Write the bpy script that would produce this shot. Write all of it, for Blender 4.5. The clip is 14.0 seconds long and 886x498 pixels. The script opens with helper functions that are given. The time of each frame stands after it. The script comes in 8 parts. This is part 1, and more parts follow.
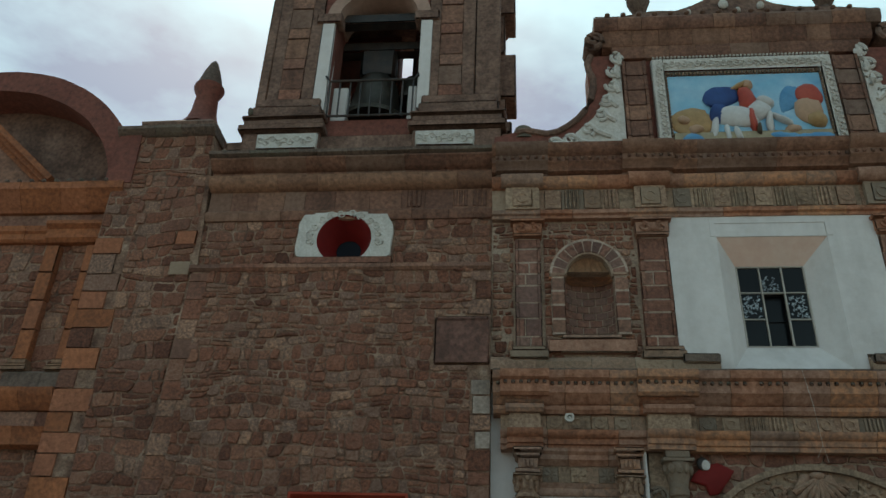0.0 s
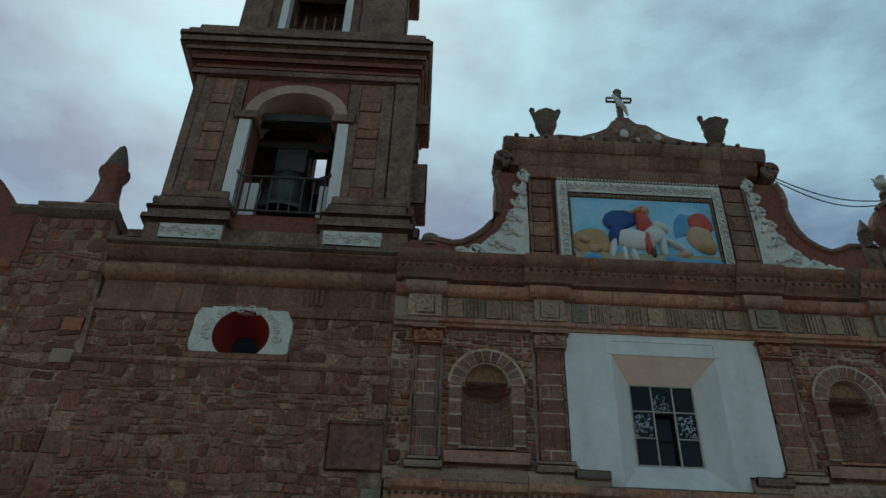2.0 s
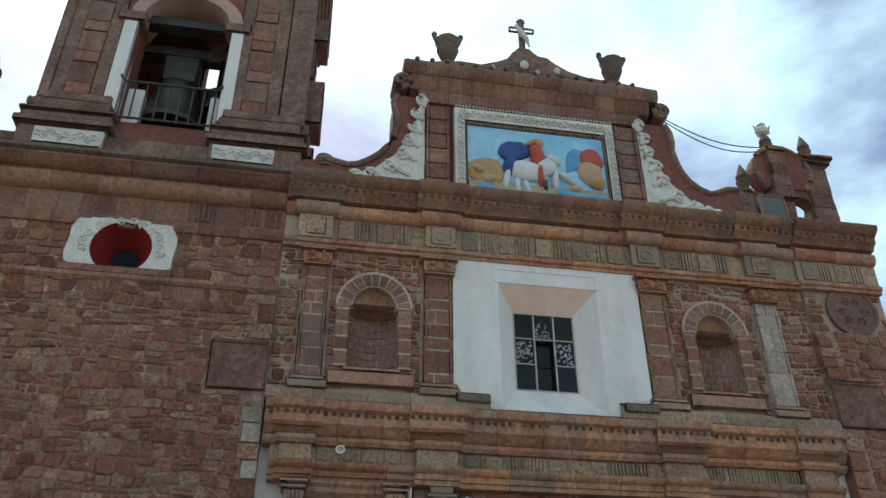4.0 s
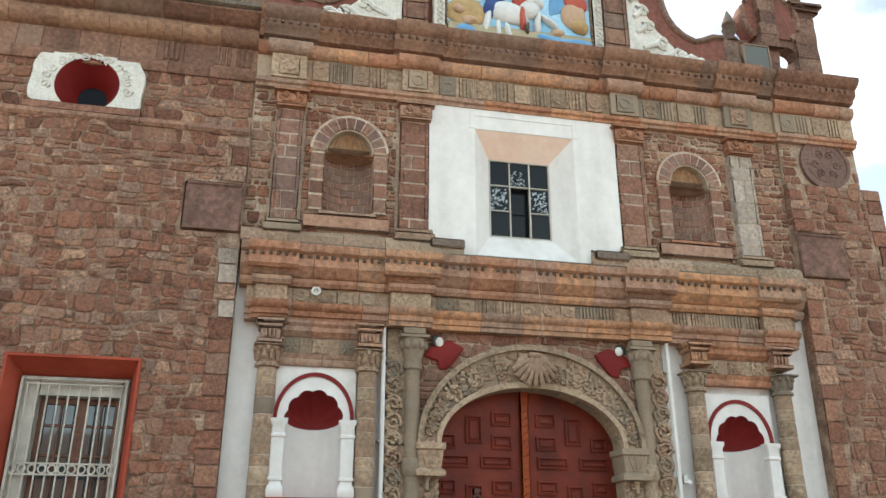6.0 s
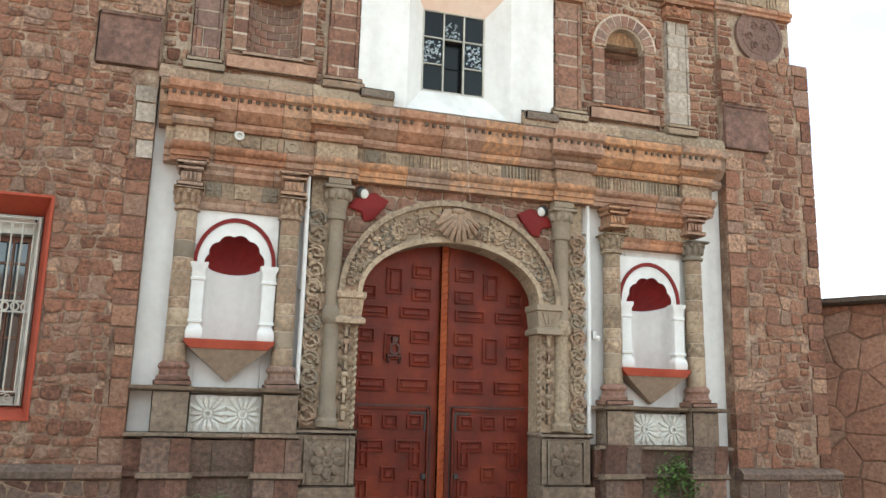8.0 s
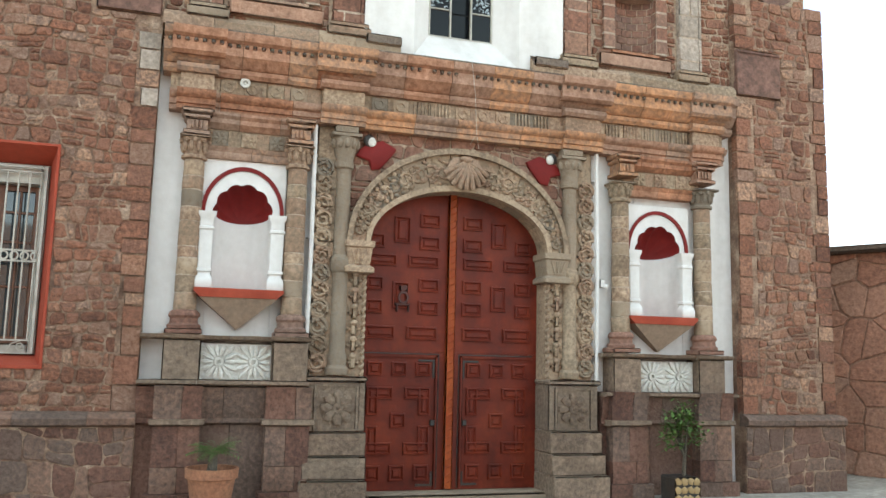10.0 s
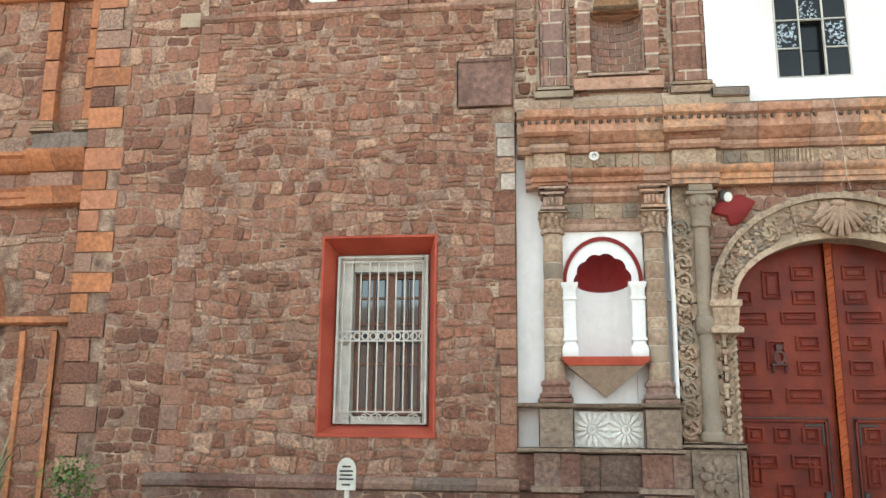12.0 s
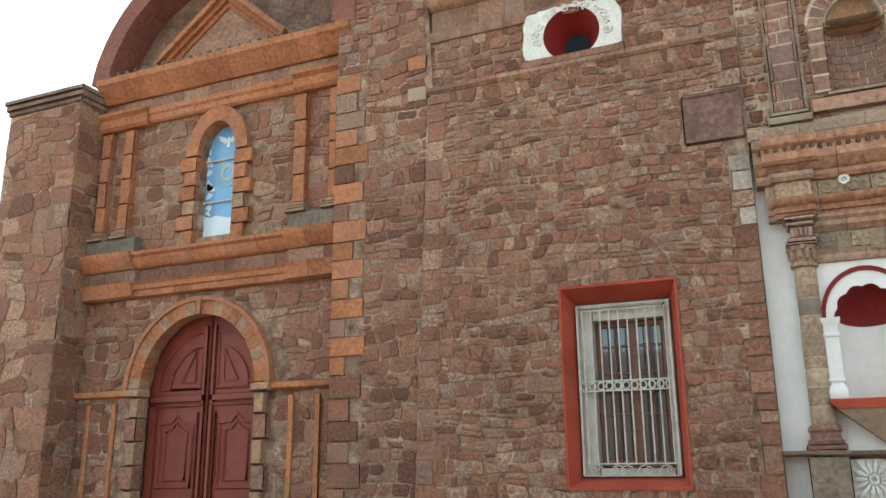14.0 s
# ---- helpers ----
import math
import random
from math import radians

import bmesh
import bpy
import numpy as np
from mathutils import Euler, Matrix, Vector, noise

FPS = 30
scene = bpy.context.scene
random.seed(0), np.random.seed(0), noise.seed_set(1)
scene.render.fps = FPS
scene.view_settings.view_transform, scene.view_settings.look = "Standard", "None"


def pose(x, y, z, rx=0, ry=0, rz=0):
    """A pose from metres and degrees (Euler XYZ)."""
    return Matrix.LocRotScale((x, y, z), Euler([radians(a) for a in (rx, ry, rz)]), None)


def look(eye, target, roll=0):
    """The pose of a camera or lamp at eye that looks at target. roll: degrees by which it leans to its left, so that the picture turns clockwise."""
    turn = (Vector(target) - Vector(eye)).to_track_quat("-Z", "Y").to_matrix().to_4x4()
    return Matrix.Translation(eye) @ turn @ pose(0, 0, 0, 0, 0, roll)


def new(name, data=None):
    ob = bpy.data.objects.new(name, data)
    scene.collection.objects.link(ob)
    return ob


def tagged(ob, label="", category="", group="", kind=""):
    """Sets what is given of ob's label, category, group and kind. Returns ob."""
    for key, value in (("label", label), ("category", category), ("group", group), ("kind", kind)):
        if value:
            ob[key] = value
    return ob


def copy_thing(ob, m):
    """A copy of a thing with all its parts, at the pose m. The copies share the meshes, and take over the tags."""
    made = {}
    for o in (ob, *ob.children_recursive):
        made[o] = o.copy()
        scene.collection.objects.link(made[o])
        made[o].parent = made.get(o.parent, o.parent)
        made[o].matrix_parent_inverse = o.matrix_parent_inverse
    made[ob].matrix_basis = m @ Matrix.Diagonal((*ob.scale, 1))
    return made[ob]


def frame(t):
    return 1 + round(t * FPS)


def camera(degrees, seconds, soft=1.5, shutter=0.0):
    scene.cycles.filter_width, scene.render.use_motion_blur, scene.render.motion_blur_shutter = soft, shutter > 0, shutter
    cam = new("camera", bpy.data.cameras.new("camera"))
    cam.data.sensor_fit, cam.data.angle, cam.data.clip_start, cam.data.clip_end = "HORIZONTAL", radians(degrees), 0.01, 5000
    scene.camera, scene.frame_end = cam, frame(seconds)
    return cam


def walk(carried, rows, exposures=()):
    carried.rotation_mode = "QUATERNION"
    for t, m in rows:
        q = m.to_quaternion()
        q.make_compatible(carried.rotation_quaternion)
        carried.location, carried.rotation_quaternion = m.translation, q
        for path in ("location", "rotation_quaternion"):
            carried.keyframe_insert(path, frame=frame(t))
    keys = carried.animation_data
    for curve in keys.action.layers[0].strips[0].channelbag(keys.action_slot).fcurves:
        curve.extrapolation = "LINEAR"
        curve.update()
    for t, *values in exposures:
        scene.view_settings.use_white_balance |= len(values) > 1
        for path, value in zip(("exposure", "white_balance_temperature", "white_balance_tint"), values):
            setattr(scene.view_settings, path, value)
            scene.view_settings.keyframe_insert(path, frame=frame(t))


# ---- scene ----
cam = camera(56.7, 14.0)
PATH = [
    (0, (-0.035, -10.789, 1.824), (-0.225, -9.053, 2.798), 2.4),
    (0.5, (-0.038, -10.792, 1.817), (-0.096, -9.064, 2.823), 2.3),
    (1, (-0.028, -10.777, 1.815), (-0.016, -9.091, 2.89), 2.0),
    (1.5, (-0.008, -10.778, 1.809), (0.017, -9.133, 2.948), 2.3),
    (2, (0.014, -10.785, 1.818), (0.047, -9.182, 3.013), 2.0),
    (2.2, (0.023, -10.792, 1.819), (0.079, -9.194, 3.02), 1.7),
    (4.3, (0.072, -10.747, 1.816), (0.399, -9.05, 2.823), 0.1),
    (4.5, (0.074, -10.76, 1.812), (0.416, -9.049, 2.79), 0.3),
    (5, (0.096, -10.762, 1.808), (0.452, -9.011, 2.706), 0.4),
    (5.5, (0.094, -10.744, 1.824), (0.465, -8.952, 2.632), 0.5),
    (6, (0.095, -10.73, 1.833), (0.477, -8.901, 2.547), 0.1),
    (6.5, (0.11, -10.728, 1.83), (0.495, -8.869, 2.46), 0.5),
    (7, (0.159, -10.711, 1.825), (0.582, -8.828, 2.349), 1.3),
    (7.5, (0.192, -10.703, 1.8), (0.689, -8.818, 2.249), 1.5),
    (8, (0.19, -10.707, 1.776), (0.758, -8.829, 2.163), 1.5),
    (8.2, (0.188, -10.701, 1.775), (0.789, -8.828, 2.137), 1.7),
    (10.3, (0.118, -10.654, 1.765), (0.668, -8.749, 2.028), 1.0),
    (10.5, (0.112, -10.661, 1.765), (0.586, -8.738, 2.043), 0.8),
    (11, (0.092, -10.683, 1.766), (0.369, -8.726, 2.076), 0.8),
    (11.5, (0.031, -10.734, 1.764), (0.001, -8.769, 2.132), 1.0),
    (12, (-0.048, -10.755, 1.786), (-0.303, -8.813, 2.191), 0.5),
    (12.5, (-0.11, -10.764, 1.816), (-0.53, -8.856, 2.246), 0.3),
    (13, (-0.137, -10.809, 1.828), (-0.709, -8.945, 2.272), 0.1),
    (13.5, (-0.161, -10.831, 1.831), (-0.848, -9.011, 2.296), -0.2),
    (14, (-0.194, -10.864, 1.833), (-0.958, -9.088, 2.349), -0.5),
]
EXPOSURES = [(0.0, -0.6, 7100, 5), (1.0, -0.82, 6800, 2), (2.2, -1.2, 6300, 0), (4.3, 0.27, 7000, 13), (5.0, 0.7, 7500, 14), (6.0, 1.16, 7800, 17), (7.0, 1.48, 7900, 18), (10.5, 1.5, 7750, 17), (12.0, 1.82, 7750, 17), (13.0, 1.78, 7700, 16), (14.0, 1.27, 7700, 16)]
walk(cam, [(t, look(eye, target, roll)) for t, eye, target, roll in PATH], EXPOSURES)

# ---- sky and sun: the sun stands high behind the church, thin clouds ----
SUN_ELEVATION, SUN_AZIMUTH = radians(58), radians(-20)
world = bpy.data.worlds.new("sky")
scene.world = world
world.use_nodes = True
wn, wl = world.node_tree.nodes, world.node_tree.links
wn.clear()
w_out = wn.new("ShaderNodeOutputWorld")
w_bg = wn.new("ShaderNodeBackground")
w_sky = wn.new("ShaderNodeTexSky")
w_sky.sky_type = "NISHITA"
w_sky.sun_disc = False
w_sky.sun_elevation, w_sky.sun_rotation = SUN_ELEVATION, SUN_AZIMUTH
w_sky.air_density, w_sky.dust_density = 1.0, 1.0
w_co = wn.new("ShaderNodeTexCoord")
w_map = wn.new("ShaderNodeMapping")
w_map.inputs["Scale"].default_value = (1.2, 1.2, 2.6)
w_no = wn.new("ShaderNodeTexNoise")
w_no.inputs["Scale"].default_value, w_no.inputs["Detail"].default_value, w_no.inputs["Roughness"].default_value = 2.2, 7, 0.55
w_ramp = wn.new("ShaderNodeValToRGB")
w_ramp.color_ramp.elements[0].position, w_ramp.color_ramp.elements[1].position = 0.39, 0.7
w_mix = wn.new("ShaderNodeMix")
w_mix.data_type = "RGBA"
w_cloud = wn.new("ShaderNodeMix")
w_cloud.data_type, w_cloud.blend_type = "RGBA", "ADD"
w_cloud.inputs["Factor"].default_value = 0.3
w_cloud.inputs["A"].default_value = (7.0, 10.5, 11.6, 1)
wl.new(w_co.outputs["Generated"], w_map.inputs["Vector"])
wl.new(w_map.outputs["Vector"], w_no.inputs["Vector"])
wl.new(w_no.outputs["Fac"], w_ramp.inputs["Fac"])
wl.new(w_ramp.outputs["Color"], w_mix.inputs["Factor"])
wl.new(w_sky.outputs["Color"], w_mix.inputs["A"])
wl.new(w_sky.outputs["Color"], w_cloud.inputs["B"])
wl.new(w_cloud.outputs["Result"], w_mix.inputs["B"])
wl.new(w_mix.outputs["Result"], w_bg.inputs["Color"])
wl.new(w_bg.outputs["Background"], w_out.inputs["Surface"])
w_bg.inputs["Strength"].default_value = 0.15

sun = new("sun", bpy.data.lights.new("sun", "SUN"))
sun.data.energy, sun.data.angle, sun.data.color = 2.5, radians(1.5), (1.0, 0.95, 0.87)
sun_way = Vector((math.sin(SUN_AZIMUTH) * math.cos(SUN_ELEVATION), math.cos(SUN_AZIMUTH) * math.cos(SUN_ELEVATION), math.sin(SUN_ELEVATION)))
sun.matrix_basis = look(tuple(sun_way * 60), (0, 0, 0))


# ---- mesh building ----
class Build:
    """Collects vertices and faces of one mesh."""

    def __init__(self):
        self.v, self.f, self.k, self.slot = [], [], [], 0

    def add(self, verts, faces):
        n = len(self.v)
        self.v += [tuple(p) for p in verts]
        self.f += [tuple(i + n for i in face) for face in faces]
        self.k += [self.slot] * len(faces)
        return self

    def box(self, x0, x1, y0, y1, z0, z1, bev=0.012):
        lo, hi = (x0, y0, z0), (x1, y1, z1)
        bev = min(bev, *[0.45 * (hi[a] - lo[a]) for a in range(3)])
        verts, faces = [], []
        corner = {}
        for c in range(8):
            s = (c & 1, c >> 1 & 1, c >> 2 & 1)
            for a in range(3):
                corner[c, a] = len(verts)
                verts.append([(hi[b] if s[b] else lo[b]) + (0 if a == b else (-bev if s[b] else bev)) for b in range(3)])
        for a in range(3):
            b, c = [n for n in range(3) if n != a]
            for s in (0, 1):
                faces.append([corner[(s << a) | (p << b) | (q << c), a] for p, q in ((0, 0), (1, 0), (1, 1), (0, 1))])
                for p in (0, 1):
                    k = (s << a) | (p << b)
                    faces.append([corner[k, a], corner[k | 1 << c, a], corner[k | 1 << c, b], corner[k, b]])
        for c in range(8):
            faces.append([corner[c, a] for a in range(3)])
        return self.add(verts, faces)

    def prism(self, poly, y0, y1, bev=0.0, lift=0.0):
        """A polygon of (x, z), from y0 (front) to y1; bev: inset of the front edge, lift: a pillow in the middle."""
        n = len(poly)
        cx, cz = sum(p[0] for p in poly) / n, sum(p[1] for p in poly) / n
        verts = [(x, y1, z) for x, z in poly] + [(x, y0 + bev * 0.7, z) for x, z in poly]
        faces = [[i, (i + 1) % n, n + (i + 1) % n, n + i] for i in range(n)] + [list(range(n))]
        if bev:
            inner = []
            for x, z in poly:
                d = math.hypot(x - cx, z - cz) or 1
                k = max(0.3, 1 - bev * 1.3 / d)
                inner.append((cx + (x - cx) * k, y0, cz + (z - cz) * k))
            verts += inner
            faces += [[n + i, n + (i + 1) % n, 2 * n + (i + 1) % n, 2 * n + i] for i in range(n)]
            if lift:
                verts.append((cx, y0 - lift, cz))
                faces += [[2 * n + i, 2 * n + (i + 1) % n, 3 * n] for i in range(n)]
            else:
                faces.append([2 * n + i for i in range(n)])
        else:
            faces.append([n + i for i in range(n)])
        return self.add(verts, faces)

    def sweep(self, profile, x0, x1):
        """A moulding along x: a closed profile of (y, z)."""
        n = len(profile)
        verts = [(x0, y, z) for y, z in profile] + [(x1, y, z) for y, z in profile]
        return self.add(verts, [[i, (i + 1) % n, n + (i + 1) % n, n + i] for i in range(n)] + [list(range(n)), [n + i for i in range(n)]])

    def lathe(self, profile, cx=0.0, cy=0.0, seg=20, a0=0.0, a1=360.0):
        full = abs(a1 - a0) > 359
        cols = seg if full else seg + 1
        verts, faces, n = [], [], len(profile)
        for j in range(cols):
            a = radians(a0 + (a1 - a0) * j / seg)
            verts += [(cx + r * math.cos(a), cy + r * math.sin(a), z) for r, z in profile]
        for j in range(seg):
            p, q = j * n, (j + 1) % cols * n
            faces += [[p + i, q + i, q + i + 1, p + i + 1] for i in range(n - 1)]
        faces.append([j * n for j in range(cols)])
        faces.append([j * n + n - 1 for j in range(cols)])
        return self.add(verts, faces)

    def tube(self, points, r, seg=6):
        pts = [Vector(p) for p in points]
        verts, faces = [], []
        for i, p in enumerate(pts):
            way = (pts[min(i + 1, len(pts) - 1)] - pts[max(i - 1, 0)]).normalized()
            side = way.cross((0, 0, 1) if abs(way.z) < 0.9 else (1, 0, 0)).normalized()
            up = side.cross(way)
            rr = r[i] if isinstance(r, (list, tuple)) else r
            verts += [p + rr * (math.cos(a) * side + math.sin(a) * up) for a in [2 * math.pi * k / seg for k in range(seg)]]
        for i in range(len(pts) - 1):
            for k in range(seg):
                a, b = i * seg + k, i * seg + (k + 1) % seg
                faces.append([a, b, b + seg, a + seg])
        faces += [list(range(seg)), [len(verts) - seg + k for k in range(seg)]]
        return self.add(verts, faces)

    def ball(self, c, r, seg=12, rings=7):
        """An ellipsoid of the half-axes r."""
        verts, faces = [(c[0], c[1], c[2] + r[2])], []
        for i in range(1, rings):
            t = math.pi * i / rings
            verts += [(c[0] + r[0] * math.sin(t) * math.cos(a), c[1] + r[1] * math.sin(t) * math.sin(a), c[2] + r[2] * math.cos(t)) for a in [2 * math.pi * k / seg for k in range(seg)]]
        verts.append((c[0], c[1], c[2] - r[2]))
        for k in range(seg):
            faces.append([0, 1 + k, 1 + (k + 1) % seg])
            for i in range(rings - 2):
                a, b = 1 + i * seg + k, 1 + i * seg + (k + 1) % seg
                faces.append([a, b, b + seg, a + seg])
            last = 1 + (rings - 2) * seg
            faces.append([len(verts) - 1, last + (k + 1) % seg, last + k])
        return self.add(verts, faces)

    def post(self, c, y_back, rows):
        """An upright square post of one skin: rows of (half width, front y, height)."""
        verts, n = [], len(rows)
        for hw, yf, z in rows:
            verts += [(c - hw, yf + 0.012, z), (c - hw + 0.012, yf, z), (c + hw - 0.012, yf, z), (c + hw, yf + 0.012, z), (c + hw, y_back, z), (c - hw, y_back, z)]
        faces = [[6 * j + i, 6 * j + (i + 1) % 6, 6 * j + 6 + (i + 1) % 6, 6 * j + 6 + i] for j in range(n - 1) for i in range(6)]
        return self.add(verts, faces + [list(range(6)), [6 * n - 6 + i for i in range(6)]])

    def ring(self, cx, cz, r0, r1, y0, y1, a0=0.0, a1=180.0, seg=24):
        """A flat arch in the xz plane, between the radii r0 and r1."""
        verts, faces = [], []
        for j in range(seg + 1):
            a = radians(a0 + (a1 - a0) * j / seg)
            c, s = math.cos(a), math.sin(a)
            for (rx, rz), y in ((r0, y0), (r1, y0), (r1, y1), (r0, y1)):
                verts.append((cx + rx * c, y, cz + rz * s))
        for j in range(seg):
            for i in range(4):
                a, b = 4 * j + i, 4 * j + (i + 1) % 4
                faces.append([a, b, b + 4, a + 4])
        faces += [[0, 1, 2, 3], [4 * seg + i for i in range(4)]]
        return self.add(verts, faces)

    def wear(self, amp=0.008, scale=2.5, seed=0.0):
        self.v = [tuple(Vector(p) + noise.noise_vector(Vector(p) * scale + Vector((seed, 0, 0))) * amp) for p in self.v]
        return self

    def move(self, m):
        self.v = [tuple(m @ Vector(p)) for p in self.v]
        return self


def world_of(ob):
    return (world_of(ob.parent) @ ob.matrix_parent_inverse @ ob.matrix_basis) if ob.parent else ob.matrix_basis.copy()


def part(name, b, mats, parent=None, label="", smooth=38):
    """Links what b holds as one mesh object, under a thing or a part."""
    me = bpy.data.meshes.new(name)
    me.from_pydata(b.v, [], b.f)
    for m in mats if isinstance(mats, (list, tuple)) else (mats,):
        me.materials.append(m)
    if any(b.k):
        me.polygons.foreach_set("material_index", b.k)
    bm = bmesh.new()
    bm.from_mesh(me)
    bmesh.ops.recalc_face_normals(bm, faces=bm.faces)
    bm.to_mesh(me)
    bm.free()
    if smooth:
        me.polygons.foreach_set("use_smooth", [True] * len(me.polygons))
        me.set_sharp_from_angle(angle=radians(smooth))
    ob = new(name, me)
    if parent is not None:
        ob.parent = parent
        ob.matrix_parent_inverse = world_of(parent).inverted()
    if label:
        ob["label"] = label
    return ob


def thing(name, at, label, category, group="", kind=""):
    """An Empty at the base of a thing."""
    ob = new(name)
    ob.empty_display_size = 0.1
    ob.location = at
    ob.matrix_basis = pose(*at)
    return tagged(ob, label, category, group, kind)


def clip_poly(poly, px, pz, nx, nz):
    """Keeps the side of a convex polygon where (p - (px, pz)) . n <= 0."""
    out = []
    for i, a in enumerate(poly):
        b = poly[(i + 1) % len(poly)]
        da, db = (a[0] - px) * nx + (a[1] - pz) * nz, (b[0] - px) * nx + (b[1] - pz) * nz
        if da <= 0:
            out.append(a)
        if da * db < 0:
            k = da / (da - db)
            out.append((a[0] + (b[0] - a[0]) * k, a[1] + (b[1] - a[1]) * k))
    return out


def rubble(outline, w, h, joint, seed, rough=0.42, skip=()):
    """Stones of a roughly coursed rubble wall, about w x h, cut to a convex outline, kept off the rectangles in skip."""
    rng = random.Random(seed)
    xs, zs = [p[0] for p in outline], [p[1] for p in outline]
    x_lo, x_hi, z_lo, z_hi = min(xs), max(xs), min(zs), max(zs)

    def bed(j, base, x):
        """Height of a bed joint, wandering along the wall."""
        return base + h * (0.8 * noise.noise(Vector((x * 0.9, j * 0.37, seed))) + 0.22 * noise.noise(Vector((x * 3.1, j * 5.3, seed + 7.0))))

    beds, z = [z_lo - 1.2 * h], z_lo - 1.2 * h
    while z < z_hi + h:
        z += h * rng.uniform(0.68, 1.4)
        beds.append(z)
    cells = []
    for j in range(len(beds) - 1):
        x = x_lo - rng.random() * w
        lean = 0.0
        while x < x_hi:
            e = x + w * rng.choice((0.5, 0.7, 0.85, 1.0, 1.15, 1.4, 1.75)) * rng.uniform(0.85, 1.15)
            nlean = rng.uniform(-0.5, 0.5) * rough * h
            m = (x + e) / 2
            low = [(x - lean, bed(j, beds[j], x)), (m, bed(j, beds[j], m)), (e - nlean, bed(j, beds[j], e))]
            top = [(e + nlean, bed(j + 1, beds[j + 1], e)), (m, bed(j + 1, beds[j + 1], m)), (x + lean, bed(j + 1, beds[j + 1], x))]
            if rng.random() < 0.16:  # two thin stones one over the other
                k = rng.uniform(0.4, 0.6)
                mid = [(a[0] + (c[0] - a[0]) * k, a[1] + (c[1] - a[1]) * (k + rng.uniform(-0.08, 0.08))) for a, c in zip(low, top[::-1])]
                cells += [low + mid[::-1], mid + top]
            else:
                cells.append(low + top)
            x, lean = e, nlean
    n = len(outline)
    turn = sum(outline[i][0] * outline[(i + 1) % n][1] - outline[(i + 1) % n][0] * outline[i][1] for i in range(n))
    out = []
    for poly in cells:
        cx, cz = sum(p[0] for p in poly) / len(poly), sum(p[1] for p in poly) / len(poly)
        hw = max(abs(p[0] - cx) for p in poly)
        hh = max(abs(p[1] - cz) for p in poly)
        g = joint * rng.uniform(0.25, 0.85)
        kx, kz = max(0.3, 1 - g / hw), max(0.3, 1 - g / hh)
        poly = [(cx + (x - cx) * kx, cz + (z - cz) * kz) for x, z in poly]
        rounded = []
        for i, p in enumerate(poly):  # knock the corners off
            a, c = poly[i - 1], poly[(i + 1) % len(poly)]
            if i % 3 == 1 and len(poly) == 6:
                rounded.append((p[0] + rng.uniform(-0.01, 0.01), p[1] + rng.uniform(-0.01, 0.01)))
                continue
            u, v = rng.uniform(0.1, 0.34), rng.uniform(0.1, 0.34)
            rounded.append((p[0] + (a[0] - p[0]) * u, p[1] + (a[1] - p[1]) * u))
            rounded.append((p[0] + (c[0] - p[0]) * v, p[1] + (c[1] - p[1]) * v))
        poly = rounded
        for i in range(n):
            a, c = outline[i], outline[(i + 1) % n]
            dx, dz = c[0] - a[0], c[1] - a[1]
            poly = clip_poly(poly, a[0], a[1], dz * (1 if turn > 0 else -1), -dx * (1 if turn > 0 else -1))
            if len(poly) < 3:
                break
        for x0, x1, z0, z1 in skip:
            if len(poly) < 3:
                break
            cuts = [(x0 - cx, x0, cz, 1, 0), (cx - x1, x1, cz, -1, 0), (z0 - cz, cx, z0, 0, 1), (cz - z1, cx, z1, 0, -1)]
            best = max(cuts, key=lambda c: c[0])
            px0, px1 = min(p[0] for p in poly), max(p[0] for p in poly)
            pz0, pz1 = min(p[1] for p in poly), max(p[1] for p in poly)
            if px1 > x0 and px0 < x1 and pz1 > z0 and pz0 < z1:
                poly = clip_poly(poly, *best[1:]) if best[0] > -0.8 * h else []
        clean = [p for i, p in enumerate(poly) if math.hypot(p[0] - poly[i - 1][0], p[1] - poly[i - 1][1]) > 0.008]
        if len(clean) >= 3 and max(p[0] for p in clean) - min(p[0] for p in clean) > 0.035 and max(p[1] for p in clean) - min(p[1] for p in clean) > 0.03:
            out.append(clean)
    return out


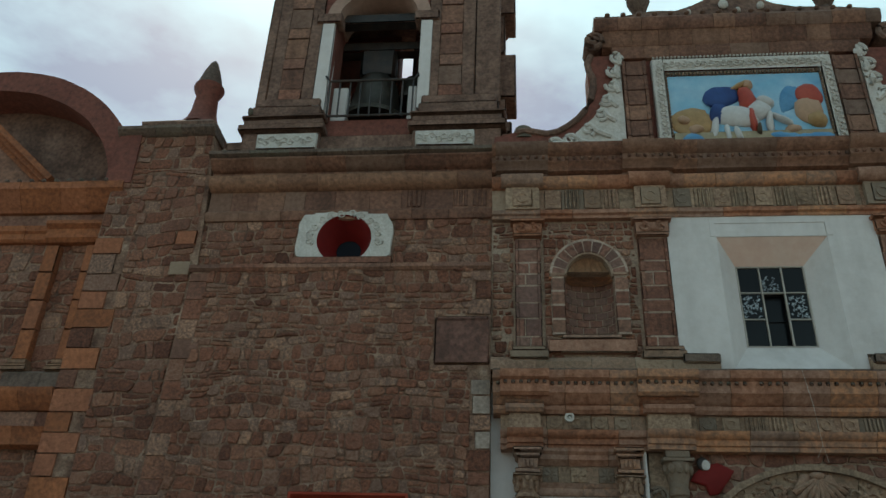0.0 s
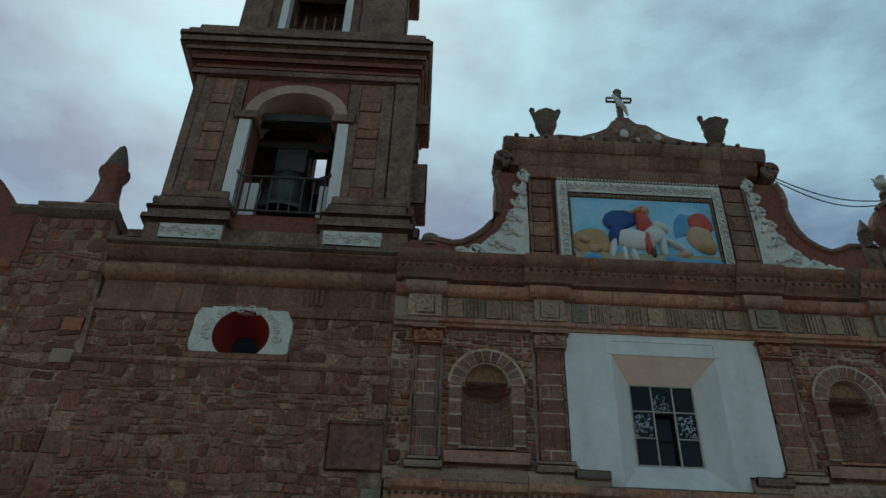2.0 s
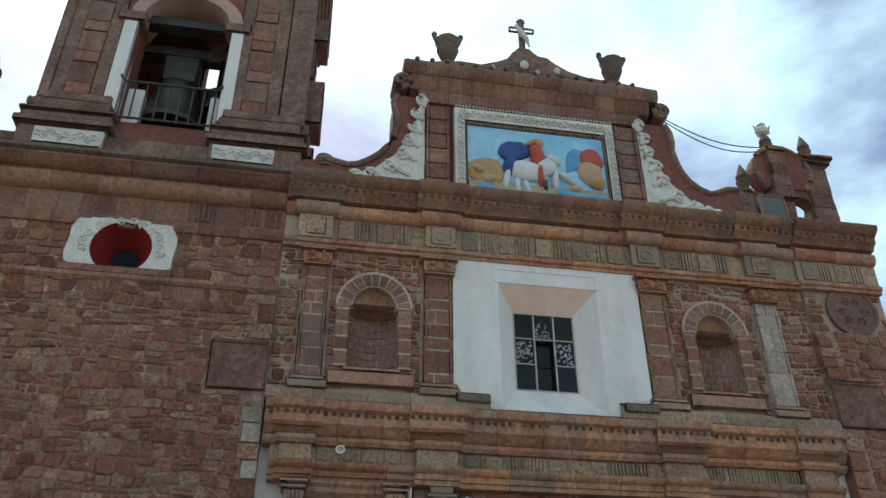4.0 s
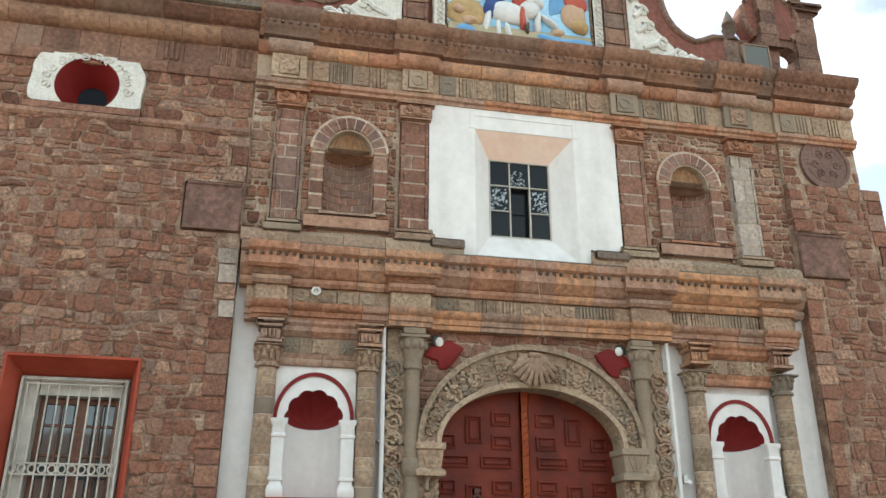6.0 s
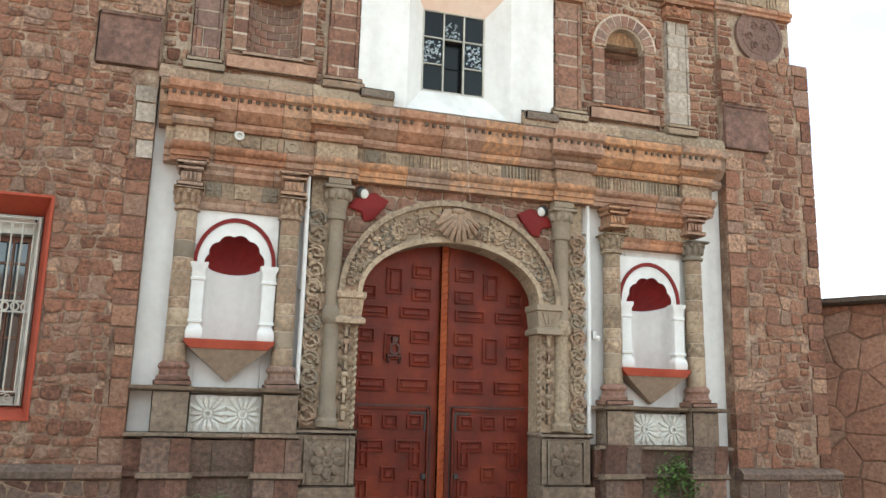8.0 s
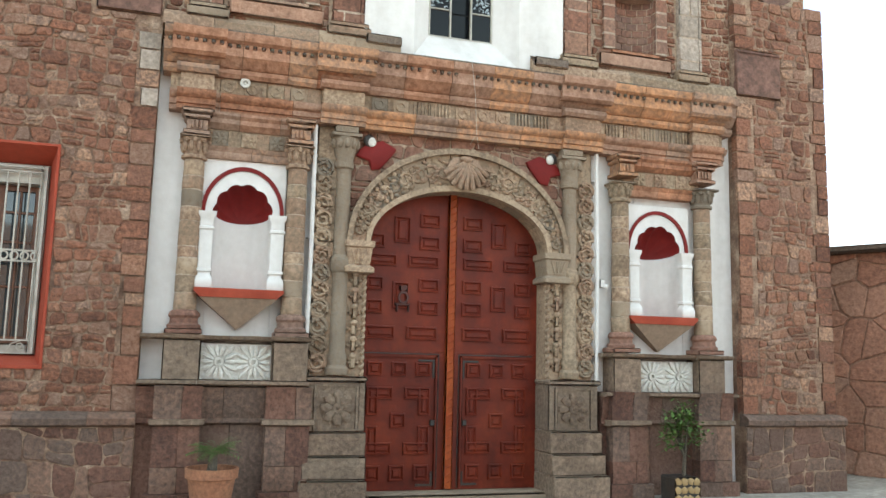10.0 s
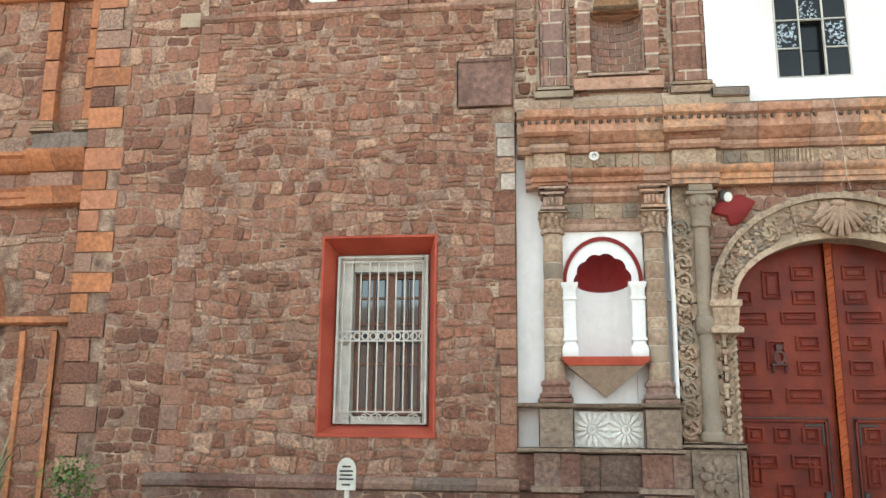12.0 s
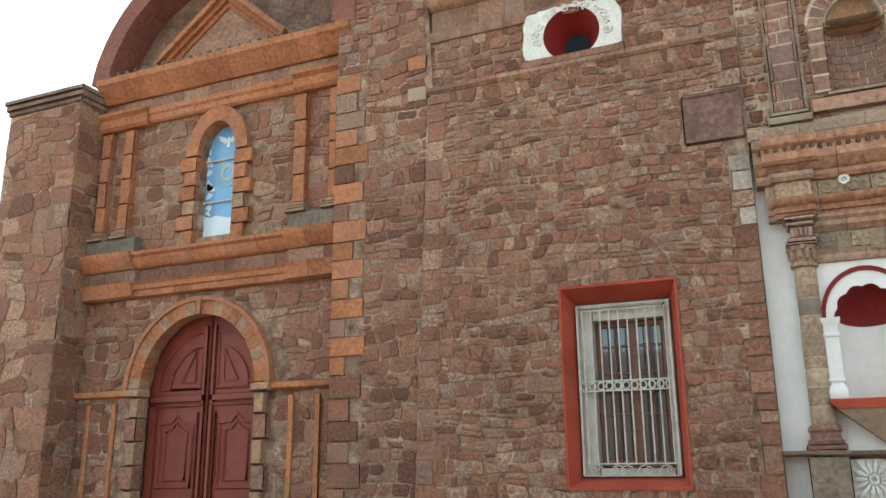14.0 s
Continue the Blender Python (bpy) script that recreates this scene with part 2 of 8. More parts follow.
def crazy_paving(outline, w, h, joint, seed, rough=0.42):
    """Angular flagstones, about w x h, cut to a convex outline."""
    rng = random.Random(seed)
    xs, zs = [p[0] for p in outline], [p[1] for p in outline]
    rows = int((max(zs) - min(zs)) / h) + 3
    cols = int((max(xs) - min(xs)) / w) + 3
    seats = {}
    for j in range(rows):
        shift = rng.random()
        for i in range(cols):
            if rng.random() < 0.17:
                continue
            seats[i, j] = (min(xs) + (i - 1 + shift * 0.8 + 0.5 + rng.uniform(-rough, rough)) * w, min(zs) + (j - 0.5 + rng.uniform(-rough, rough) * 0.6) * h)
    k = w / h
    cells = []
    for (i, j), (x, z) in seats.items():
        poly = list(outline)
        for di in range(-3, 4):
            for dj in range(-2, 3):
                o = seats.get((i + di, j + dj))
                if o is None or (di, dj) == (0, 0):
                    continue
                nx, nz = (o[0] - x), (o[1] - z) * k * k
                poly = clip_poly(poly, (x + o[0]) / 2, (z + o[1]) / 2, nx, nz)
                if len(poly) < 3:
                    break
            if len(poly) < 3:
                break
        if len(poly) < 3:
            continue
        cx, cz = sum(p[0] for p in poly) / len(poly), sum(p[1] for p in poly) / len(poly)
        shrunk = []
        for px, pz in poly:
            d = math.hypot(px - cx, pz - cz) or 1
            q = max(0.2, 1 - joint * 0.75 / d)
            shrunk.append((cx + (px - cx) * q + rng.uniform(-0.008, 0.008), cz + (pz - cz) * q + rng.uniform(-0.008, 0.008)))
        clean = [p for n, p in enumerate(shrunk) if math.hypot(p[0] - shrunk[n - 1][0], p[1] - shrunk[n - 1][1]) > 0.012]
        if len(clean) >= 3 and max(p[0] for p in clean) - min(p[0] for p in clean) > 0.05 and max(p[1] for p in clean) - min(p[1] for p in clean) > 0.04:
            cells.append(clean)
    return cells


def lay_stones(cells, y, parent, mat_part, mat_rest, seed, near=None, limit=290, name="stone", bev=0.009, out=(0.002, 0.026), turn=None):
    """The stones as parts, those of the nearest stretch singly, the others joined."""
    rng = random.Random(seed)
    rest, made = Build(), 0
    for poly in sorted(cells, key=lambda c: near(sum(p[0] for p in c) / len(c), sum(p[1] for p in c) / len(c)) if near else 0):
        b = Build() if made < limit else rest
        b.prism(poly, y - rng.uniform(*out), y + 0.02, bev, rng.uniform(0.0, 0.012))
        if made < limit:
            part(name, b.move(turn) if turn else b, mat_part, parent, smooth=0)
            made += 1
    if rest.v:
        tagged(part("stonework", rest, mat_rest, parent, smooth=0), kind="stuff")


# ---- materials ----
def material(name, colours, rough=0.85, scale=6.0, stain=(0.5, 0.5), stain_colour=None, grain=0.35, bump=0.25, vary="", metal=0.0, streak=False, spread=1.0, coat=0.0, spec=0.4):
    """A weathered surface: colours along a ramp, chosen by piece (vary: object, island) and by noise; stain: amount and scale of large patches."""
    mat = bpy.data.materials.new(name)
    mat.use_nodes = True
    n, l = mat.node_tree.nodes, mat.node_tree.links
    bsdf = n["Principled BSDF"]
    bsdf.inputs["Metallic"].default_value = metal
    bsdf.inputs["Specular IOR Level"].default_value = spec
    co = n.new("ShaderNodeTexCoord")
    fine, large = n.new("ShaderNodeTexNoise"), n.new("ShaderNodeTexNoise")
    fine.inputs["Scale"].default_value, fine.inputs["Detail"].default_value, fine.inputs["Roughness"].default_value = scale * 3, 6, 0.65
    large.inputs["Scale"].default_value, large.inputs["Detail"].default_value = stain[1], 5
    l.new(co.outputs["Object"], fine.inputs["Vector"])
    mapping = n.new("ShaderNodeMapping")
    mapping.inputs["Scale"].default_value = (3.0, 3.0, 0.35) if streak else (1, 1, 1)
    l.new(co.outputs["Object"], mapping.inputs["Vector"])
    l.new(mapping.outputs["Vector"], large.inputs["Vector"])
    ramp = n.new("ShaderNodeValToRGB")
    el = ramp.color_ramp.elements
    while len(el) < len(colours):
        el.new(0.5)
    for i, c in enumerate(colours):
        el[i].position = i / max(1, len(colours) - 1)
        el[i].color = (*[v * 0.82 for v in c], 1)
    add = n.new("ShaderNodeMath")
    add.operation = "MULTIPLY_ADD"
    if vary:
        info = n.new("ShaderNodeObjectInfo" if vary == "object" else "ShaderNodeNewGeometry")
        pick = info.outputs["Random" if vary == "object" else "Random Per Island"]
        add.inputs[1].default_value = 0.55
        off = n.new("ShaderNodeMath")
        off.operation = "MULTIPLY_ADD"
        l.new(pick, off.inputs[0])
        off.inputs[1].default_value, off.inputs[2].default_value = spread, -0.275 + (1 - spread) / 2
        l.new(fine.outputs["Fac"], add.inputs[0])
        l.new(off.outputs[0], add.inputs[2])
    else:
        mid = n.new("ShaderNodeTexNoise")
        mid.inputs["Scale"].default_value, mid.inputs["Detail"].default_value = scale * 0.5, 4
        l.new(co.outputs["Object"], mid.inputs["Vector"])
        add.inputs[1].default_value, add.inputs[2].default_value = 2.2 * spread, 0.5 - 1.1 * spread
        l.new(mid.outputs["Fac"], add.inputs[0])
    l.new(add.outputs[0], ramp.inputs["Fac"])
    mix = n.new("ShaderNodeMix")
    mix.data_type, mix.blend_type = "RGBA", "MIX" if stain_colour else "MULTIPLY"
    patch = n.new("ShaderNodeValToRGB")
    patch.color_ramp.elements[0].position, patch.color_ramp.elements[1].position = 0.42, 0.74
    l.new(large.outputs["Fac"], patch.inputs["Fac"])
    amount = n.new("ShaderNodeMath")
    amount.operation = "MULTIPLY"
    amount.inputs[1].default_value = stain[0]
    l.new(patch.outputs["Color"], amount.inputs[0])
    l.new(amount.outputs[0], mix.inputs["Factor"])
    l.new(ramp.outputs["Color"], mix.inputs["A"])
    mix.inputs["B"].default_value = (*(stain_colour or (0.4, 0.38, 0.36)), 1)
    speck = n.new("ShaderNodeMix")
    speck.data_type, speck.blend_type = "RGBA", "OVERLAY"
    speck.inputs["Factor"].default_value = grain
    l.new(mix.outputs["Result"], speck.inputs["A"])
    sharp = n.new("ShaderNodeMapRange")
    sharp.inputs["From Min"].default_value, sharp.inputs["From Max"].default_value = 0.32, 0.68
    l.new(fine.outputs["Fac"], sharp.inputs["Value"])
    l.new(sharp.outputs["Result"], speck.inputs["B"])
    l.new(speck.outputs["Result"], bsdf.inputs["Base Color"])
    rr = n.new("ShaderNodeMapRange")
    rr.inputs["To Min"].default_value, rr.inputs["To Max"].default_value = max(0.02, rough - 0.12), min(1, rough + 0.12)
    l.new(fine.outputs["Fac"], rr.inputs["Value"])
    l.new(rr.outputs["Result"], bsdf.inputs["Roughness"])
    if bump:
        bp = n.new("ShaderNodeBump")
        bp.inputs["Strength"].default_value, bp.inputs["Distance"].default_value = min(1, bump * 1.5), 0.04
        l.new(fine.outputs["Fac"], bp.inputs["Height"])
        l.new(bp.outputs["Normal"], bsdf.inputs["Normal"])
    if coat:
        bsdf.inputs["Coat Weight"].default_value = coat
    return mat


RUBBLE = [(0.1622, 0.0629, 0.0381), (0.2379, 0.0934, 0.0546), (0.3245, 0.1292, 0.0761), (0.2704, 0.1205, 0.0787), (0.3785, 0.1702, 0.101), (0.29, 0.172, 0.125), (0.4975, 0.2706, 0.1697)]
m_rubble = material("rubble_stone", RUBBLE, scale=8, stain=(0.5, 0.9), vary="object", bump=0.6, grain=0.42, spread=0.95)
m_rubble_rest = material("rubble_stone_joined", RUBBLE, scale=8, stain=(0.5, 0.9), vary="island", bump=0.6, grain=0.42, spread=0.95)
m_mortar = material("mortar", [(0.11, 0.058, 0.04), (0.27, 0.15, 0.1), (0.4, 0.25, 0.17), (0.58, 0.4, 0.29)], scale=9, stain=(0.5, 0.8), bump=0.7)
ASHLAR = [(0.2205, 0.0972, 0.0644), (0.315, 0.1395, 0.0902), (0.273, 0.1458, 0.103), (0.3885, 0.2025, 0.1334)]
m_ashlar = material("pink_ashlar", ASHLAR, scale=6, stain=(0.65, 1.3), grain=0.4, vary="object", bump=0.4)
m_joint = material("pale_joint", [(0.38, 0.26, 0.185), (0.5, 0.37, 0.27)], scale=9, stain=(0.4, 1.2), bump=0.4)
WARM = [(0.3744, 0.161, 0.092), (0.4784, 0.207, 0.115), (0.4368, 0.23, 0.1518), (0.3744, 0.2392, 0.1748), (0.5616, 0.2668, 0.138)]
m_warm = material("warm_cut_stone", WARM, scale=5, stain=(0.6, 1.4), grain=0.35, vary="object", bump=0.35, streak=True)
GREY = [(0.29, 0.195, 0.13), (0.38, 0.27, 0.18), (0.37, 0.225, 0.15), (0.5, 0.35, 0.235), (0.23, 0.18, 0.135)]
m_grey = material("grey_carved_stone", GREY, scale=6, stain=(0.5, 1.4), grain=0.35, vary="object", bump=0.4)
m_dark = material("mossy_dark_stone", [(0.14, 0.095, 0.072), (0.21, 0.15, 0.115), (0.16, 0.14, 0.1)], scale=6, stain=(0.4, 1.5), vary="object", bump=0.5)
m_slab = material("dark_red_slab", [(0.11, 0.055, 0.042), (0.19, 0.095, 0.068)], scale=4, stain=(0.7, 3.0), stain_colour=(0.24, 0.12, 0.09), bump=0.4)
m_white = material("white_plaster", [(0.76, 0.715, 0.675), (0.86, 0.82, 0.78)], rough=0.8, scale=3, stain=(0.28, 1.0), grain=0.08, bump=0.08, streak=True)
m_relief = material("white_stucco_relief", [(0.66, 0.62, 0.55), (0.84, 0.8, 0.73)], rough=0.85, scale=9, stain=(0.4, 2.0), grain=0.2, bump=0.3)
# soffit pink, albedo raised to stand in for light bounced off the ground
m_blush = material("pink_bounce_lit_plaster", [(0.9, 0.62, 0.5), (0.95, 0.72, 0.6)], rough=0.8, scale=3, stain=(0.2, 1.0), grain=0.08, bump=0.08)
m_red = material("red_paint", [(0.18, 0.011, 0.01), (0.25, 0.019, 0.016)], spec=0.2, rough=0.6, scale=5, stain=(0.3, 2.0), grain=0.1, bump=0.1)
m_redwall = material("brick_red_plaster", [(0.37, 0.055, 0.03), (0.47, 0.085, 0.047)], spec=0.2, rough=0.75, scale=4, stain=(0.35, 1.5), grain=0.12, bump=0.15)
m_wood = material("varnished_red_wood", [(0.11, 0.011, 0.0045), (0.18, 0.0205, 0.0075), (0.25, 0.035, 0.012)], rough=0.5, scale=5, stain=(0.55, 1.0), grain=0.2, bump=0.12, streak=True, spec=0.26)
m_wood_edge = material("worn_orange_wood", [(0.3, 0.045, 0.012), (0.42, 0.085, 0.022)], spec=0.2, rough=0.45, scale=7, stain=(0.4, 2), grain=0.25, bump=0.12, streak=True)
m_wood2 = material("matt_maroon_wood", [(0.19, 0.033, 0.022), (0.27, 0.053, 0.034)], spec=0.3, rough=0.5, scale=5, stain=(0.3, 1.2), grain=0.15, bump=0.1, streak=True)
m_brownwood = material("brown_window_wood", [(0.13, 0.05, 0.03), (0.22, 0.09, 0.05)], rough=0.5, scale=8, stain=(0.3, 2), bump=0.15, streak=True)
# black iron; also painted in for unlit window insides and the wicket's shadow gap
m_iron_and_dark = material("black_iron_and_dark_fill", [(0.02, 0.02, 0.02), (0.05, 0.045, 0.04)], rough=0.5, scale=9, stain=(0.3, 3), stain_colour=(0.12, 0.06, 0.03), bump=0.15)
m_paint = material("cream_painted_iron", [(0.5, 0.46, 0.39), (0.66, 0.62, 0.54)], rough=0.5, scale=9, stain=(0.4, 4), grain=0.1, bump=0.1)
m_bronze = material("dark_bronze", [(0.06, 0.055, 0.045), (0.11, 0.10, 0.08)], rough=0.45, scale=5, stain=(0.5, 2), metal=0.7, bump=0.1)
m_orange = material("orange_cut_stone", [(0.34, 0.118, 0.05), (0.46, 0.162, 0.067), (0.41, 0.157, 0.085)], scale=5, stain=(0.45, 1.4), vary="object", bump=0.3)
m_brick = material("brown_tower_stone", [(0.15, 0.085, 0.062), (0.24, 0.14, 0.1), (0.31, 0.19, 0.14)], scale=5, stain=(0.6, 1.2), grain=0.45, bump=0.5)
m_towerred = material("weathered_red_plaster", [(0.2, 0.065, 0.045), (0.28, 0.1, 0.07)], scale=4, stain=(0.5, 1.0), bump=0.3)
m_ground = material("stone_paving", [(0.36, 0.31, 0.26), (0.47, 0.41, 0.35)], scale=3, stain=(0.4, 0.4), bump=0.3)
m_terra = material("terracotta", [(0.36, 0.14, 0.075), (0.46, 0.2, 0.11)], rough=0.8, scale=8, stain=(0.4, 4), bump=0.2)
m_soil = material("dark_soil", [(0.04, 0.03, 0.02), (0.08, 0.06, 0.04)], scale=20, bump=0.6)
m_bark = material("grey_bark", [(0.13, 0.1, 0.07), (0.2, 0.16, 0.12)], scale=15, bump=0.5)


def glass(name, tint, rough=0.08, gloss=0.3):
    mat = bpy.data.materials.new(name)
    mat.use_nodes = True
    n, l = mat.node_tree.nodes, mat.node_tree.links
    bsdf = n["Principled BSDF"]
    no = n.new("ShaderNodeTexNoise")
    no.inputs["Scale"].default_value = 3.0
    co = n.new("ShaderNodeTexCoord")
    l.new(co.outputs["Object"], no.inputs["Vector"])
    ramp = n.new("ShaderNodeValToRGB")
    ramp.color_ramp.elements[0].color = (*[c * 0.7 for c in tint], 1)
    ramp.color_ramp.elements[1].color = (*tint, 1)
    l.new(no.outputs["Fac"], ramp.inputs["Fac"])
    l.new(ramp.outputs["Color"], bsdf.inputs["Base Color"])
    bsdf.inputs["Roughness"].default_value = rough
    bsdf.inputs["Specular IOR Level"].default_value = gloss
    return mat


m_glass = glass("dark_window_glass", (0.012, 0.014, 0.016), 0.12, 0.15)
m_blueglass = glass("blue_stained_glass", (0.16, 0.38, 0.62), 0.2)
m_paleglass = glass("pale_stained_glass", (0.62, 0.72, 0.78), 0.25)
m_orange_dull = material("dull_orange_stone", [(0.24, 0.12, 0.075), (0.36, 0.19, 0.115)], scale=5, stain=(0.5, 1.3), vary="object", bump=0.3)
m_greyorange = material("grey_orange_stone", [(0.3, 0.18, 0.115), (0.4, 0.22, 0.125)], scale=5, stain=(0.4, 1.3), vary="object", bump=0.3)
m_blush_dull = material("faded_pink_plaster", [(0.46, 0.29, 0.22), (0.54, 0.36, 0.28)], rough=0.85, scale=4, stain=(0.4, 1.5), grain=0.15, bump=0.15)
m_cornerpale = material("pale_corner_stone", [(0.38, 0.3, 0.24), (0.5, 0.4, 0.33)], scale=6, stain=(0.4, 2), vary="object", bump=0.4)
m_joint_red = material("pink_joint", [(0.3, 0.16, 0.11), (0.42, 0.24, 0.165)], scale=6, stain=(0.4, 1), bump=0.4)
m_redstone = material("red_flagstone", [(0.36, 0.16, 0.105), (0.46, 0.22, 0.145), (0.42, 0.24, 0.17)], scale=5, stain=(0.4, 1), vary="object", bump=0.4)
m_leaf_bright = material("fresh_leaf_green", [(0.06, 0.13, 0.025), (0.12, 0.22, 0.05)], rough=0.5, scale=8, stain=(0.2, 5), vary="island", grain=0.1, bump=0.0)
m_leaf_dry = material("dry_leaf_green", [(0.12, 0.12, 0.04), (0.22, 0.18, 0.07)], rough=0.6, scale=8, stain=(0.2, 5), vary="island", grain=0.1, bump=0.0)
m_skyglass = glass("reflecting_window_glass", (0.03, 0.045, 0.05), 0.05, 0.9)
m_oliveglass = glass("olive_stained_glass", (0.34, 0.42, 0.36), 0.2)
# darker brown and grey tones for the lower stonework
m_socle = material("dark_brown_stone", [(0.15, 0.068, 0.048), (0.22, 0.102, 0.07), (0.175, 0.112, 0.086), (0.27, 0.145, 0.1)], scale=6, stain=(0.6, 1.2), vary="object", grain=0.4, bump=0.5)
m_greydark = material("dark_grey_stone", [(0.215, 0.14, 0.097), (0.3, 0.2, 0.14), (0.25, 0.175, 0.125)], scale=6, stain=(0.5, 1.6), vary="object", grain=0.4, bump=0.5)
m_corbel = material("plain_tan_stone", [(0.28, 0.185, 0.13), (0.37, 0.255, 0.18)], scale=4, stain=(0.3, 2.0), grain=0.2, bump=0.2)
m_palejoint = material("pale_lime_mortar", [(0.5, 0.36, 0.27), (0.68, 0.54, 0.43)], scale=12, stain=(0.5, 2.5), grain=0.3, bump=0.5)
m_knocker = material("brown_wrought_iron", [(0.06, 0.018, 0.014), (0.11, 0.03, 0.022)], rough=0.45, scale=9, stain=(0.3, 3), bump=0.15)
m_redcut = material("reddish_cut_stone", [(0.25, 0.115, 0.08), (0.34, 0.165, 0.115), (0.3, 0.175, 0.13), (0.22, 0.12, 0.095)], scale=6, stain=(0.6, 1.6), grain=0.42, vary="object", bump=0.45)
m_bellstone = material("rough_red_brown_stone", [(0.16, 0.08, 0.055), (0.25, 0.125, 0.085), (0.32, 0.18, 0.125)], scale=7, stain=(0.7, 1.6), grain=0.45, vary="object", bump=0.7)
m_floodglass = material("dull_lamp_glass", [(0.1, 0.105, 0.095), (0.14, 0.145, 0.13)], rough=0.6, scale=3, stain=(0.2, 1), grain=0.05, bump=0.02)


# ---- ground ----
GROUND = -0.08
b = Build()
b.add([(-400, -400, GROUND), (400, -400, GROUND), (400, 600, GROUND), (-400, 600, GROUND)], [[0, 1, 2, 3]])
tagged(part("ground", b, m_ground, smooth=0), "grey stone-paved forecourt reaching to the horizon", "ground", kind="structure")

# ---- walls: cores with openings; the stones are laid on them further down ----


def core(name, boxes, mat, label):
    b = Build()
    for x0, x1, y0, y1, z0, z1 in boxes:
        b.box(x0, x1, y0, y1, z0, z1, 0.004)
    return tagged(part(name, b, mat, smooth=0), label, "wall", kind="structure")


def lean_box(b, xb0, xt0, x1, y0, y1, z0, z1):
    """A box whose left side leans from xb0 at the foot to xt0 at the top."""
    return b.prism([(xb0, z0), (x1, z0), (x1, z1), (xt0, z1)], y0, y1)


TL = -5.37  # foot of the tower's left edge
b = Build()
lean_box(b, TL, -5.24, -3.1, 0, 1.0, GROUND, 4.2)
b.box(-1.57, -0.48, 0, 1.0, GROUND, 4.2, 0.004)
b.box(-3.1, -1.57, 0, 1.0, GROUND, 1.58, 0.004)
lean_box(b, -5.24, -5.07, -0.48, 0, 1.0, 4.2, 7.6)
wall_tower = tagged(part("wall_1", b, m_mortar, smooth=0), "reddish brown rubble stone wall of the tower base", "wall", kind="structure")

b = Build()
for x0, x1, n0, n1 in ((-0.48, 2.3, 0.24, 1.06), (4.9, 8.07, 6.37, 7.19)):
    b.box(x0, n0, 0.2, 0.75, GROUND, 5.85, 0.004)
    b.box(n1, x1, 0.2, 0.75, GROUND, 5.85, 0.004)
    b.box(n0, n1, 0.2, 0.75, GROUND, 2.42, 0.004)
    b.box(n0, n1, 0.2, 0.75, 4.02, 5.85, 0.004)
b.box(2.3, 4.9, 0.2, 0.75, 4.3, 5.85, 0.004)
wall_portal = tagged(part("wall_2", b, m_white, smooth=0), "white-plastered wall behind the portal columns", "wall", kind="structure")

wall_right = core("wall_3", [(8.07, 9.75, 0, 5.0, GROUND, 7.64)], m_mortar, "rubble stone buttress wall beside the portal")
wall_upper = core("wall_4", [(-0.48, 0.58, 0.12, 0.8, 5.8, 9.0), (1.3, 2.84, 0.12, 0.8, 5.8, 9.0), (0.58, 1.3, 0.12, 0.8, 5.8, 6.46), (0.58, 1.3, 0.12, 0.8, 7.86, 9.0),
                             (2.84, 4.42, 0.12, 0.8, 5.8, 6.0), (2.84, 4.42, 0.12, 0.8, 8.05, 9.0), (4.42, 5.98, 0.12, 0.8, 5.8, 9.0), (6.7, 8.07, 0.12, 0.8, 5.8, 9.0),
                             (5.98, 6.7, 0.12, 0.8, 5.8, 6.46), (5.98, 6.7, 0.12, 0.8, 7.86, 9.0), (8.07, 9.49, 0.06, 5.0, 7.62, 9.0)], m_joint, "upper storey wall of mixed stone and pale mortar")
b = Build()
b.box(-5.1, -3.3, 0.16, 1.0, 7.6, 9.1, 0.004)
b.box(-2.24, -0.48, 0.16, 1.0, 7.6, 9.1, 0.004)
b.box(-3.3, -2.24, 0.16, 1.0, 8.56, 9.1, 0.004)
b.box(-3.3, -2.24, 0.16, 1.0, 7.6, 7.7, 0.004)
b.box(-3.3, -2.24, 0.95, 1.0, 7.7, 8.56, 0.004)
wall_tower_up = tagged(part("wall_5", b, m_mortar, smooth=0), "rubble wall round the tower's oculus", "wall", kind="structure")

# side chapel
CH = 0.42
b = Build()
b.box(-12.4, -10.9, CH, 1.0, GROUND, 9.3, 0.004)
b.box(-8.28, -6.8, CH, 1.0, GROUND, 9.3, 0.004)
for n in range(14):  # spandrels over the round door head
    x0 = -10.9 + 2.62 * n / 14
    x1 = x0 + 2.62 / 14
    top = [3.2 + 1.32 * math.sqrt(max(0, 1 - ((x + 9.59) / 1.31) ** 2)) for x in (x0, x1)]
    b.prism([(x0, top[0]), (x1, top[1]), (x1, 5.86), (x0, 5.86)], CH, 1.0)
b.box(-10.9, -9.88, CH, 1.0, 5.86, 9.3, 0.004)
b.box(-9.05, -8.28, CH, 1.0, 5.86, 9.3, 0.004)
for n in range(8):
    x0 = -9.88 + 0.83 * n / 8
    x1 = x0 + 0.83 / 8
    top = [7.45 + 0.58 * math.sqrt(max(0, 1 - ((x + 9.465) / 0.415) ** 2)) for x in (x0, x1)]
    b.prism([(x0, top[0]), (x1, top[1]), (x1, 9.3), (x0, 9.3)], CH, 1.0)
wall_chapel = tagged(part("wall_6", b, m_mortar, smooth=0), "side chapel wall of brown stone with orange dressings", "wall", kind="structure")
b = Build()
b.prism([(-6.82, GROUND), (TL, GROUND), (-5.06, 7.6), (-5.16, 9.5), (-5.25, 10.35), (-6.82, 10.35)], 0.1, 1.6)
